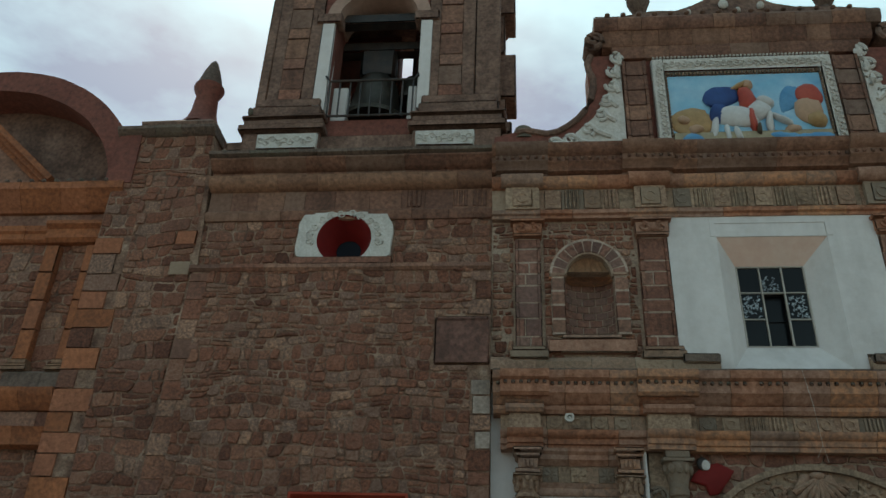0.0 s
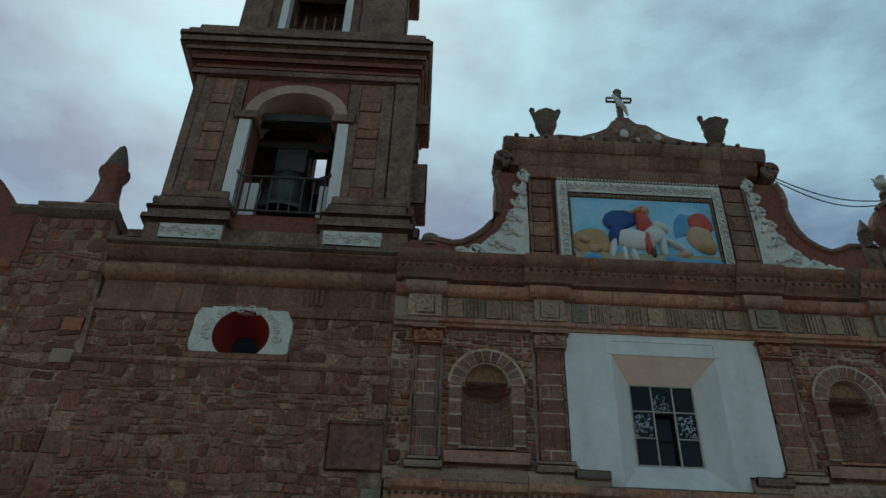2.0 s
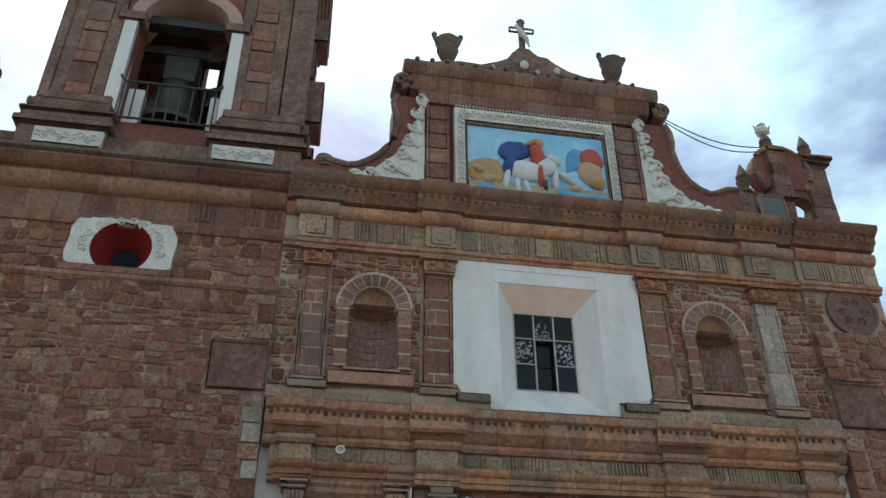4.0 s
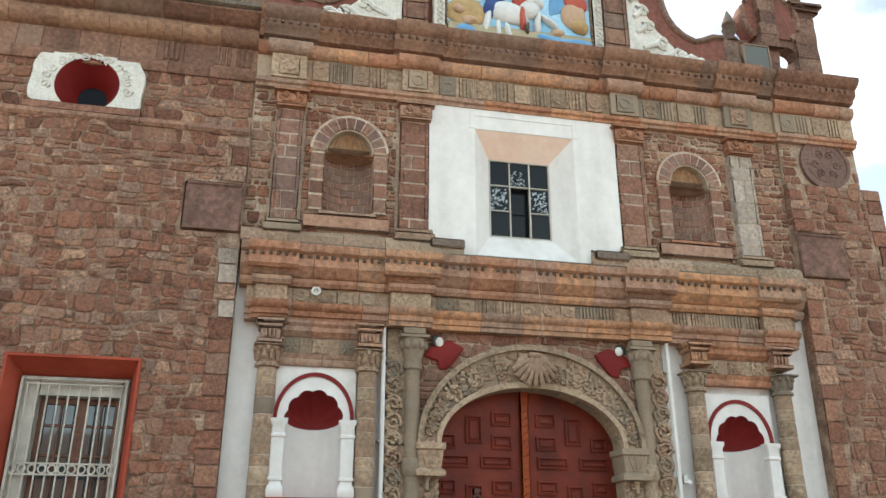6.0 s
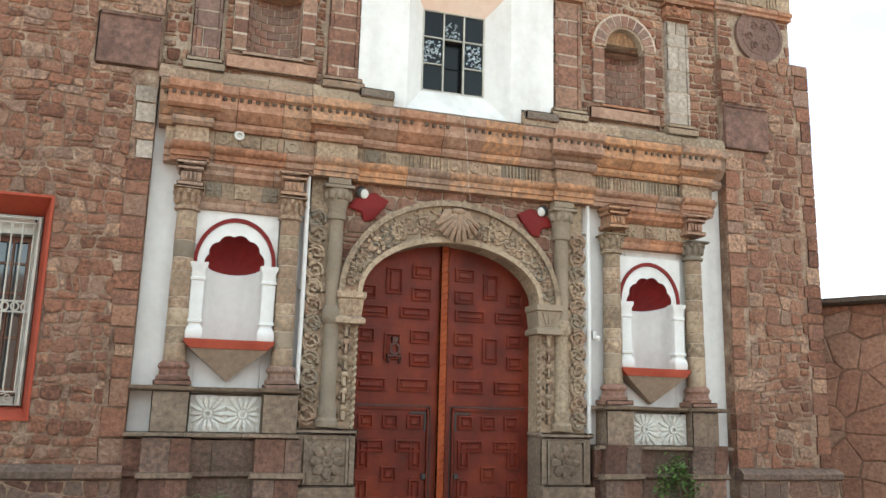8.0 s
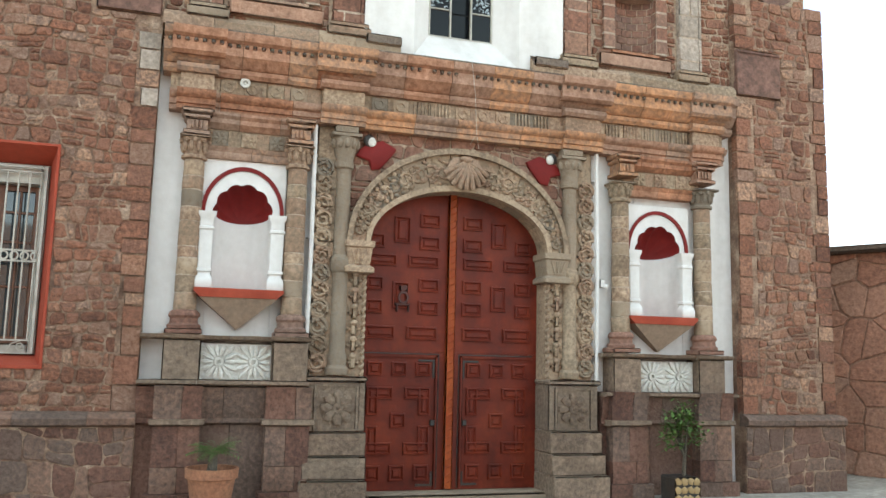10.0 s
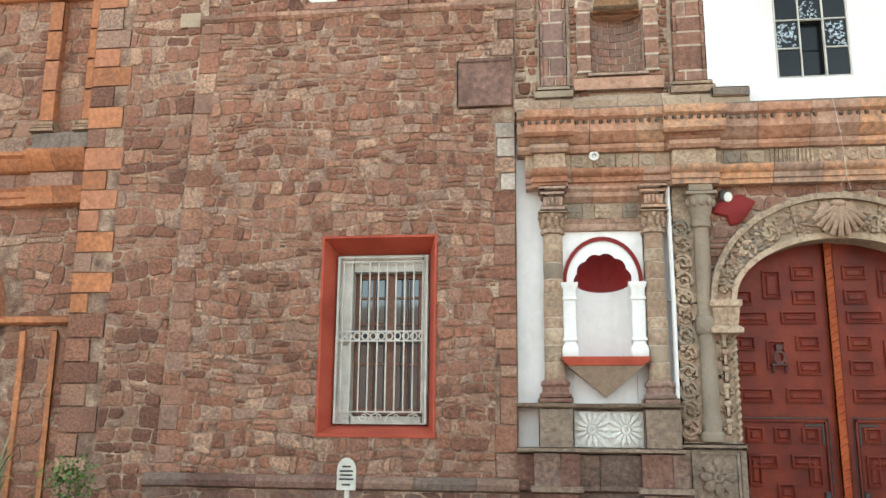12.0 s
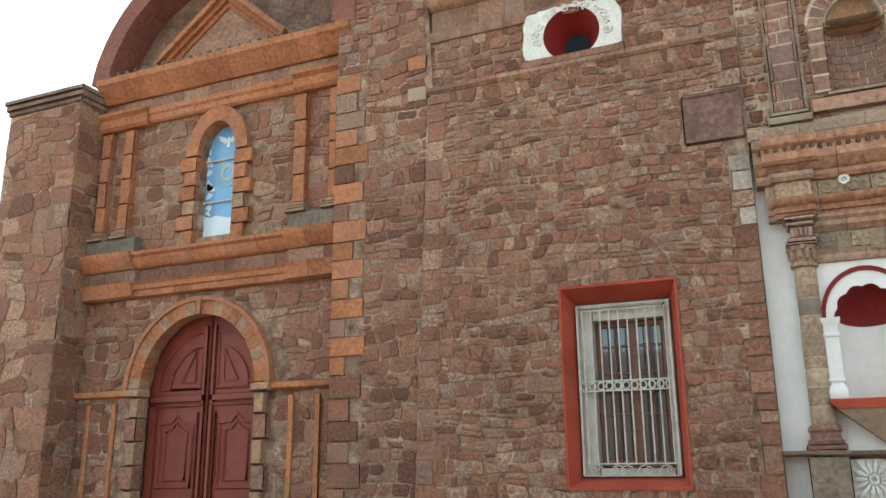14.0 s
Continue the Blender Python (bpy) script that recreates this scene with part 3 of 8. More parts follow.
wall_pier = tagged(part("wall_7", b, m_mortar, smooth=0), "stone pier between chapel and tower", "wall", kind="structure")
b = Build()
b.box(-14.2, -12.3, -0.25, 1.0, GROUND, 8.8, 0.01)
wall_buttress = tagged(part("wall_8", b, m_mortar, smooth=0), "projecting corner buttress of the side chapel", "wall", kind="structure")

# the body of the church behind the front, closed and roofed
b = Build()
b.box(-13.4, 9.4, 5.0, 24, GROUND, 8.2, 0.01)
b.box(-13.4, 9.4, 1.7, 5.0, 7.7, 8.2, 0.01)
b.box(-13.4, -13.1, 1.0, 5.0, GROUND, 7.7, 0.01)
tagged(part("wall_9", b, m_brick, smooth=0), "plain rear walls and flat roof of the church", "wall", kind="structure")

# unseen plain wall added behind the viewer: blocks low sky, bounces sunlight back
b = Build()
b.box(-40, 40, -31, -30, GROUND, 7.5, 0.02)
tagged(part("wall_12", b, m_blush_dull, smooth=0), "plain faded pink plaster wall added unseen behind the viewer to block low sky light", "wall", kind="structure")


# ---- cut-stone courses ----
def course(parent, x0, x1, front, back, mat, seed, length=0.75, name="stone_block", gap=0.006, y_shift=0.0, wear=0.007):
    """A moulding laid of blocks: front is a list of (y, z) from foot to top."""
    rng = random.Random(seed)
    prof = [(back, front[0][1])] + [(y + y_shift, z) for y, z in front] + [(back, front[-1][1])]
    x = x0
    while x < x1 - 0.01:
        e = x + length * rng.uniform(0.7, 1.3)
        if x1 - e < length * 0.4:
            e = x1
        j = rng.uniform(-0.005, 0.005)
        b = Build()
        n = max(1, int((e - x) / 0.22))
        for k in range(n):
            u0, u1 = x + (e - x - gap) * k / n, x + (e - x - gap) * (k + 1) / n
            if k == 0:
                pts = [(u0, y + (j if y != back else 0), z) for y, z in prof]
                base = len(b.v)
                b.v += pts
                b.f.append(tuple(range(len(prof))))
                b.k.append(0)
            b.v += [(u1, y + (j if y != back else 0), z) for y, z in prof]
            m = len(prof)
            for i in range(m):
                b.f.append((k * m + i, k * m + (i + 1) % m, (k + 1) * m + (i + 1) % m, (k + 1) * m + i))
                b.k.append(0)
        b.f.append(tuple(n * len(prof) + i for i in range(len(prof))))
        b.k.append(0)
        part(name, b.wear(wear, 3.0), mat, parent)
        x = e


def carve_bars(b, x0, x1, z0, z1, y, n, depth=0.018):
    """Fluted strip: upright ribs."""
    for i in range(n):
        u = x0 + (x1 - x0) * (i + 0.5) / n
        w = (x1 - x0) / n * 0.32
        b.box(u - w, u + w, y - depth, y + 0.01, z0, z1, 0.006)


def rosette(b, cx, cz, r, y, petals=8, depth=0.03):
    """A carved flower: petals round a boss."""
    for i in range(petals):
        a = 2 * math.pi * i / petals
        c, s = math.cos(a), math.sin(a)
        pts = [(0.25, 0.08), (0.6, 0.26), (0.95, 0.2), (1.0, 0), (0.95, -0.2), (0.6, -0.26), (0.25, -0.08)]
        b.prism([(cx + r * (p * c - q * s), cz + r * (p * s + q * c)) for p, q in pts], y - depth, y + 0.01, 0.012)
    b.ring(cx, cz, (0.12 * r, 0.12 * r), (0.3 * r, 0.3 * r), y - depth * 1.3, y + 0.01, 0, 360, 12)
    b.ball((cx, y - depth * 0.6, cz), (0.13 * r, depth, 0.13 * r), 8, 5)


def scroll_line(cx, cz, r, turns, start, way=1, y=0.0, n=22):
    """Points of a spiral in the xz plane, from its rim to the eye."""
    out = []
    for i in range(n + 1):
        k = i / n
        a = radians(start) + way * turns * 2 * math.pi * k
        q = r * (1 - 0.85 * k)
        out.append((cx + q * math.cos(a), y, cz + q * math.sin(a)))
    return out


# lower entablature over the portal
low = thing("lower_entablature", (3.7, 0, 4.86), "weathered orange and grey stone entablature with dentilled cornice over the portal", "entablature")
ARCH_L = [(0.02, 4.84), (0.02, 4.90), (-0.01, 4.91), (-0.01, 4.98), (-0.06, 5.0), (-0.09, 5.05), (-0.09, 5.08)]
FRIEZE_L = [(0.03, 5.085), (0.03, 5.31)]
CORN_L = [(-0.02, 5.315), (-0.06, 5.36), (-0.06, 5.41), (-0.02, 5.43), (-0.08, 5.46), (-0.12, 5.52), (-0.17, 5.56), (-0.17, 5.72), (-0.23, 5.75), (-0.25, 5.80), (-0.25, 5.85)]
course(low, -0.34, 7.84, ARCH_L, 0.3, m_warm, 1, 0.8)
course(low, -0.34, 7.84, FRIEZE_L, 0.3, m_grey, 2, 0.6)
course(low, -0.44, 7.96, CORN_L, 0.3, m_warm, 3, 0.55)
course(low, -0.44, 7.96, [(-0.2, 5.852), (-0.2, 5.89), (-0.1, 5.93)], 0.3, m_dark, 4, 0.9)
BREAKS = [(-0.22, 0.2), (1.6, 2.16), (5.12, 5.7), (7.25, 7.72)]
for i, (x0, x1) in enumerate(BREAKS):
    course(low, x0 - 0.03, x1 + 0.03, ARCH_L, 0.0, m_warm, 10 + i, 0.8, y_shift=-0.08)
    course(low, x0, x1, FRIEZE_L, 0.02, m_grey, 20 + i, 0.8, y_shift=-0.09)
    course(low, x0 - 0.05, x1 + 0.05, CORN_L[:5], -0.02, m_warm, 30 + i, 0.8, y_shift=-0.09)
    course(low, x0 - 0.12, x1 + 0.12, CORN_L[5:], -0.1, m_warm, 40 + i, 0.8, y_shift=-0.06)
rng = random.Random(5)
for x0, x1 in ((0.25, 1.55), (2.25, 5.05), (5.8, 7.2)):
    x = x0
    while x < x1 - 0.2:
        b = Build()
        if rng.random() < 0.62:
            carve_bars(b, x, x + 0.26, 5.1, 5.3, 0.03, 5)
        else:
            b.box(x + 0.02, x + 0.24, 0.015, 0.035, 5.11, 5.29, 0.006)
            b.ring(x + 0.13, 5.2, (0.045, 0.045), (0.08, 0.08), -0.002, 0.03, 0, 360, 12)
        part("frieze_carving", b.wear(0.004), m_grey, low)
        x += 0.3
rng = random.Random(6)
x = -0.4
while x < 7.9:
    if rng.random() < 0.88:
        b = Build()
        inside = any(x0 - 0.12 < x < x1 + 0.12 for x0, x1 in BREAKS)
        y = -0.23 if inside else -0.17
        b.box(x, x + 0.05, y - 0.028, y + 0.01, 5.665, 5.72, 0.012)
        part("dentil", b.wear(0.006, 9), m_dark, low)
    x += 0.105
b = Build()
b.ring(0.58, 5.27, (0.03, 0.03), (0.065, 0.065), -0.03, 0.03, 0, 360, 16)
b.ball((0.58, 0.0, 5.27), (0.025, 0.02, 0.025), 8, 5)
part("round_boss", b, m_relief, low, "small pale round boss")

# side-bay entablatures over the niches
for side, (x0, x1) in enumerate(((-0.18, 1.52), (5.9, 7.62))):
    bay = thing("bay_entablature", ((x0 + x1) / 2, 0.1, 4.25), "narrow carved orange stone entablature above a niche", "entablature", "niche entablatures")
    course(bay, x0 + 0.3, x1 - 0.3, [(0.06, 4.25), (0.04, 4.28), (0.04, 4.34), (0.02, 4.36), (0.0, 4.40)], 0.25, m_warm, 50 + side, 0.6)
    course(bay, x0 + 0.2, x1 - 0.2, [(0.06, 4.405), (0.06, 4.63)], 0.25, m_grey, 52 + side, 0.5)
    course(bay, x0 + 0.1, x1 - 0.1, [(0.05, 4.635), (0.02, 4.66), (-0.03, 4.70), (-0.03, 4.76), (-0.07, 4.80), (-0.07, 4.838)], 0.25, m_warm, 54 + side, 0.5)
    for n, u in enumerate((0.42, 0.72, 1.02)):
        b = Build()
        cx = x0 + 0.85 + (n - 1) * 0.36
        b.box(cx - 0.1, cx + 0.1, 0.045, 0.07, 4.42, 4.615, 0.006)
        rosette(b, cx, 4.517, 0.085, 0.045, 6, 0.018)
        part("carved_square", b.wear(0.003), m_grey, bay)
    for cx in (x0 + 0.2, x1 - 0.2):
        b = Build()
        b.box(cx - 0.17, cx + 0.17, -0.14, 0.2, 4.50, 4.56, 0.01)
        b.box(cx - 0.13, cx + 0.13, -0.10, 0.2, 4.56, 4.70, 0.01)
        b.box(cx - 0.17, cx + 0.17, -0.14, 0.2, 4.70, 4.77, 0.02)
        b.box(cx - 0.2, cx + 0.2, -0.17, 0.2, 4.77, 4.838, 0.02)
        carve_bars(b, cx - 0.08, cx + 0.08, 4.58, 4.69, -0.10, 3, 0.025)
        part("impost_block", b.wear(0.006), m_warm, bay)


# ---- columns beside the niches ----
def column():
    th = thing("column", (0, 0, 0), "slender banded grey-brown stone column with moulded base and leafy capital", "column", "columns beside the niches")
    b = Build()
    b.box(-0.22, 0.22, -0.2, 0.2, 0.0, 0.07, 0.012)
    b.lathe([(0.2, 0.07), (0.205, 0.11), (0.17, 0.14), (0.165, 0.2), (0.19, 0.23), (0.18, 0.27), (0.145, 0.3)], seg=20)
    part("base", b.wear(0.008), m_redcut, th)
    b = Build()
    b.lathe([(0.133, 0.29), (0.119, 2.21)], seg=18)
    part("mortar_core", b, m_palejoint, th)
    zs = [0.3, 0.52, 0.74, 0.95, 1.1, 1.42, 1.6, 1.82, 2.0, 2.2]
    for i in range(9):
        b = Build()
        r0, r1 = 0.14 - 0.012 * zs[i] / 2, 0.14 - 0.012 * zs[i + 1] / 2
        b.lathe([(r0 - 0.006, zs[i]), (r0, zs[i] + 0.008), (r1, zs[i + 1] - 0.016), (r1 - 0.006, zs[i + 1] - 0.009)], seg=20)
        part("drum", b.wear(0.009, 5), m_grey, th)
    b = Build()
    b.lathe([(0.13, 2.2), (0.16, 2.215), (0.16, 2.25), (0.125, 2.265), (0.13, 2.34), (0.165, 2.43), (0.19, 2.47)], seg=20)
    for i in range(10):
        a = 2 * math.pi * i / 10
        b.ball((0.145 * math.cos(a), 0.145 * math.sin(a), 2.37), (0.035, 0.035, 0.085), 6, 5)
        b.ball((0.175 * math.cos(a + 0.3), 0.175 * math.sin(a + 0.3), 2.44), (0.03, 0.03, 0.035), 6, 4)
    b.box(-0.19, 0.19, -0.19, 0.19, 2.47, 2.505, 0.01)
    part("capital", b.wear(0.006), m_grey, th)
    return th


first = column()
first.matrix_basis = pose(0.01, 0.06, 1.995)
for x in (1.32, 6.07, 7.46):
    copy_thing(first, pose(x, 0.06, 1.985 if x < 3 else 1.92))


# ---- niches ----
def niche(x, z, width):
    th = thing("niche", (x, 0.2, z), "white niche with red scalloped shell vault, small pillars and pointed corbel", "niche", "portal niches")
    w = width / 2
    R, spring = 0.35, z + 0.97

    def rim(a):
        """Lobed front edge of the shell at the angle a."""
        k = 1 + 0.085 * abs(math.sin(a * 5.5 + 0.3))
        return R * k * math.cos(a), (R + 0.02) * k * math.sin(a)

    for s in (-1, 1):
        b = Build()
        b.box(min(x + s * R, x + s * w), max(x + s * R, x + s * w), 0.1, 0.22, z, spring, 0.006)
        part("side_frame", b, m_white, th)
    b = Build()  # plaster face above the opening
    strip, n = [], 110
    for i in range(n + 1):
        a = math.pi * i / n
        ix, iz = rim(a)
        c, q = math.cos(a), math.sin(a)
        k = min(w / max(abs(c), 1e-3), 0.7 / max(q, 1e-3))
        for px, pz, y in ((ix, iz, 0.1), (k * c, k * q, 0.1), (k * c, k * q, 0.2), (ix, iz, 0.2)):
            strip.append((x + px, y, spring + pz))
    b.add(strip, [[4 * i + j, 4 * i + (j + 1) % 4, 4 * i + 4 + (j + 1) % 4, 4 * i + 4 + j] for i in range(n) for j in range(4)] + [[0, 1, 2, 3], [4 * n + j for j in range(4)]])
    part("face", b, m_white, th, smooth=0)
    b = Build()
    b.ring(x, spring + 0.02, (0.47, 0.55), (0.52, 0.605), 0.078, 0.12, 0, 180, 40)
    for s in (-1, 1):
        b.box(min(x + s * 0.465, x + s * 0.515), max(x + s * 0.465, x + s * 0.515), 0.078, 0.12, spring - 0.02, spring + 0.02, 0.004)
    part("hood_mould", b.wear(0.004), m_red, th, "dark red painted hood mould")
    b = Build()  # hollow
    b.lathe([(R, z - 0.02), (R, spring)], x, 0.1, 24, 0, 180)
    b.f, b.k = b.f[:-2], b.k[:-2]
    b.v = [(u, y, h - 0.075 * (y - 0.1) / R if h > spring - 0.001 else h) for u, y, h in b.v]
    part("back", b, m_white, th, "white plastered curved back")
    b = Build()  # fluted shell vault
    verts, m = [], 9
    for j in range(m + 1):
        t = math.pi / 2 * j / m
        for i in range(n + 1):
            a = math.pi * i / n
            px, pz = rim(a)
            verts.append((x + px * math.sin(t), 0.085 + 0.36 * math.cos(t), spring + pz * math.sin(t) - 0.07 * math.cos(t)))
    b.add(verts, [[j * (n + 1) + i, j * (n + 1) + i + 1, (j + 1) * (n + 1) + i + 1, (j + 1) * (n + 1) + i] for j in range(m) for i in range(n)])
    part("shell", b, m_red, th, "dark red scalloped shell", smooth=60)
    for s in (-1, 1):
        b = Build()
        c = x + s * 0.44
        b.post(c, 0.12, [(hw, yf, z + dz) for hw, yf, dz in ((0.1, -0.03, 0.0), (0.108, -0.04, 0.02), (0.11, -0.042, 0.09), (0.098, -0.03, 0.14), (0.078, -0.01, 0.17), (0.078, -0.01, 0.2), (0.098, -0.025, 0.21), (0.098, -0.025, 0.24), (0.086, -0.008, 0.25), (0.086, -0.008, 0.73), (0.1, -0.022, 0.745), (0.1, -0.022, 0.77), (0.088, -0.01, 0.785), (0.088, -0.01, 0.88), (0.11, -0.03, 0.92), (0.115, -0.035, 0.97))])
        part("pillar", b.wear(0.006), m_white, th)
    b = Build()
    b.prism([(x - w - 0.02, z), (x - w - 0.02, z - 0.04), (x - w + 0.06, z - 0.115), (x + w - 0.06, z - 0.115), (x + w + 0.02, z - 0.04), (x + w + 0.02, z)], -0.1, 0.5, 0.012)
    part("shelf", b.wear(0.005), m_redwall, th, "red painted shelf")
    b = Build()
    top = [(x - w + 0.05, 0.2, z - 0.115), (x - w + 0.05, -0.08, z - 0.115), (x + w - 0.05, -0.08, z - 0.115), (x + w - 0.05, 0.2, z - 0.115)]
    b.add(top + [(x, 0.2, z - 0.51), (x, 0.1, z - 0.51)], [[0, 1, 2, 3], [0, 4, 5, 1], [1, 5, 2], [2, 5, 4, 3], [0, 3, 4]])
    part("corbel", b, m_corbel, th, "plain pointed stone corbel", smooth=0)


niche(0.65, 2.58, 1.06)
niche(6.71, 2.46, 1.08)

# ---- column pedestals with relief panels ----
for side, (x0, x1, dz) in enumerate(((-0.48, 1.56, 0.0), (5.7, 7.86, -0.08))):
    th = thing("pedestal", ((x0 + x1) / 2, 0, 1.4), "stone pedestal pair under the columns with a moulded cap", "pedestal", "column pedestals")
    cols = (0.01, 1.32) if side == 0 else (6.07, 7.46)
    for cx in cols:
        b = Build()
        b.box(cx - 0.22, cx + 0.22, -0.14, 0.2, 1.44 + dz, 1.93 + dz, 0.012)
        part("die", b.wear(0.006), m_greydark, th)
    course(th, x0, x1, [(-0.06, 1.93 + dz), (-0.12, 1.95 + dz), (-0.14, 1.99 + dz)], 0.2, m_greydark, 60 + side, 0.6)
    for cx in cols:
        course(th, cx - 0.26, cx + 0.26, [(-0.12, 1.931 + dz), (-0.17, 1.95 + dz), (-0.19, 1.993 + dz)], -0.1, m_greydark, 62 + side, 0.7)
    course(th, x0, x1, [(-0.16, 1.38 + dz), (-0.22, 1.40 + dz), (-0.22, 1.44 + dz)], 0.2, m_greydark, 64 + side, 0.7)
    rel = thing("sunflower_relief", ((cols[0] + cols[1]) / 2, 0.1, 1.45 + dz), "white stucco panel with two carved sunflower rosettes", "relief", "sunflower panels")
    u0, u1 = cols[0] + 0.22, cols[1] - 0.22
    b = Build()
    b.box(u0, u1, 0.02, 0.2, 1.443 + dz, 1.9 + dz, 0.008)
    part("panel", b, m_relief, rel)
    for k in (0.26, 0.74):
        b = Build()
        cx, cz = u0 + (u1 - u0) * k, 1.67 + dz
        b.ring(cx, cz, (0.03, 0.03), (0.055, 0.055), -0.03, 0.03, 0, 360, 14)
        boss = part("rosette", b.wear(0.003), m_relief, rel)
        for i in range(14):
            b = Build()
            a = 2 * math.pi * i / 14
            q = min(0.22 / max(abs(math.cos(a)), 1e-3), 0.21 / max(abs(math.sin(a)), 1e-3))
            r0, r1 = 0.07, q
            pts = [(0, -0.012), (0.5, -0.03), (1, -0.012), (1, 0.012), (0.5, 0.03), (0, 0.012)]
            b.prism([(cx + (r0 + (r1 - r0) * p) * math.cos(a) - w * math.sin(a), cz + (r0 + (r1 - r0) * p) * math.sin(a) + w * math.cos(a)) for p, w in pts], -0.012, 0.03, 0.012)
            part("petal", b.wear(0.003), m_relief, boss)
    # stone socle under the pedestals
    soc = thing("socle", ((x0 + x1) / 2, 0, GROUND), "blocky brown stone socle with two projecting piers", "socle", "portal socles")
    course(soc, x0, x1, [(0.0, GROUND), (0.0, 0.9)], 0.2, m_socle, 70 + side, 0.5)
    course(soc, x0, x1, [(-0.02, 0.9), (-0.06, 0.93), (-0.04, 0.98), (-0.08, 1.1), (-0.12, 1.36)], 0.2, m_socle, 72 + side, 0.5)
    for i, cx in enumerate(cols):
        for j, (z0, z1) in enumerate(((GROUND, 0.12), (0.12, 0.42), (0.42, 0.9))):
            course(soc, cx - 0.27 - (0.06 if j == 0 else 0), cx + 0.27 + (0.06 if j == 0 else 0), [(-0.2 - (0.08 if j == 0 else 0), z0), (-0.2 - (0.08 if j == 0 else 0), z1 - 0.006)], 0.0, m_socle, 74 + 3 * i + j + 9 * side, 0.32)
        course(soc, cx - 0.32, cx + 0.32, [(-0.2, 0.9), (-0.25, 0.92), (-0.25, 0.98)], 0.0, m_greydark, 95 + i, 0.5)
        course(soc, cx - 0.28, cx + 0.28, [(-0.2, 0.982), (-0.2, 1.1), (-0.22, 1.25), (-0.27, 1.376)], 0.0, m_socle, 97 + i, 0.4)


# ---- carved door surround ----
DX = 3.6  # middle of the door
sur = thing("door_surround", (DX, 0.1, GROUND), "richly carved grey stone door surround with basket arch and foliage bands", "door surround")


ARCH_Z = 3.3  # springing of the door arch


def arch_pt(a, rx, rz, cz=3.3, cx=DX):
    return cx + rx * math.cos(radians(a)), cz + rz * math.sin(radians(a))


N_V = 13
for i in range(N_V):  # voussoirs
    a0, a1 = 180 * i / N_V + 0.25, 180 * (i + 1) / N_V - 0.25
    b = Build()
    b.ring(DX, ARCH_Z, (1.29, 0.79), (1.57, 1.34), 0.04, 0.5, a0, a1, 6)
    part("voussoir", b.wear(0.004), m_grey, sur)
b = Build()
b.ring(DX, ARCH_Z, (1.53, 1.3), (1.6, 1.38), -0.03, 0.1, 0, 180, 40)
part("outer_roll", b.wear(0.005), m_grey, sur)
b = Build()
b.ring(DX, ARCH_Z, (1.28, 0.78), (1.345, 0.86), -0.01, 0.1, 0, 180, 40)
part("inner_roll", b.wear(0.005), m_grey, sur)
rng = random.Random(31)
for i in range(22):  # vine scrolls along the arch
    a = 4 + 172 * (i + 0.5) / 22
    if 82 < a < 98:
        continue
    px, pz = arch_pt(a, 1.435, 1.07)
    b = Build()
    r = 0.085 + 0.06 * math.sin(radians(a))
    b.tube(scroll_line(px, pz, r, 1.3, a + 180 * (i % 2), 1 if i % 2 else -1, 0.03, 14), 0.02, 5)
    for k in range(9):
        t = rng.uniform(0, 6.28)
        q = rng.uniform(0.4, 1.35) * r
        b.ball((px + q * math.cos(t), 0.03, pz + q * math.sin(t)), (rng.uniform(0.025, 0.045), 0.03, rng.uniform(0.02, 0.035)), 6, 4)
    part("vine_scroll", b, m_grey, sur)
b = Build()  # shell keystone
for i in range(9):
    a = radians(212 + 116 * i / 8)
    L = 0.36 + 0.04 * math.sin(math.pi * i / 8)
    b.tube([(DX + 0.02, -0.05, 4.5), (DX + 0.02 + 0.6 * L * math.cos(a), -0.12, 4.5 + 0.6 * L * math.sin(a)), (DX + 0.02 + L * math.cos(a), -0.06, 4.5 + L * math.sin(a))], [0.02, 0.034, 0.042], 7)
b.prism([(DX - 0.28, 4.34), (DX - 0.16, 4.55), (DX + 0.2, 4.55), (DX + 0.32, 4.34), (DX + 0.18, 4.16), (DX + 0.02, 4.12), (DX - 0.14, 4.16)], -0.03, 0.1, 0.02)
b.ball((DX + 0.02, -0.06, 4.52), (0.1, 0.05, 0.05), 12, 6)
part("shell_keystone", b.wear(0.004), m_grey, sur, "fan shell keystone")

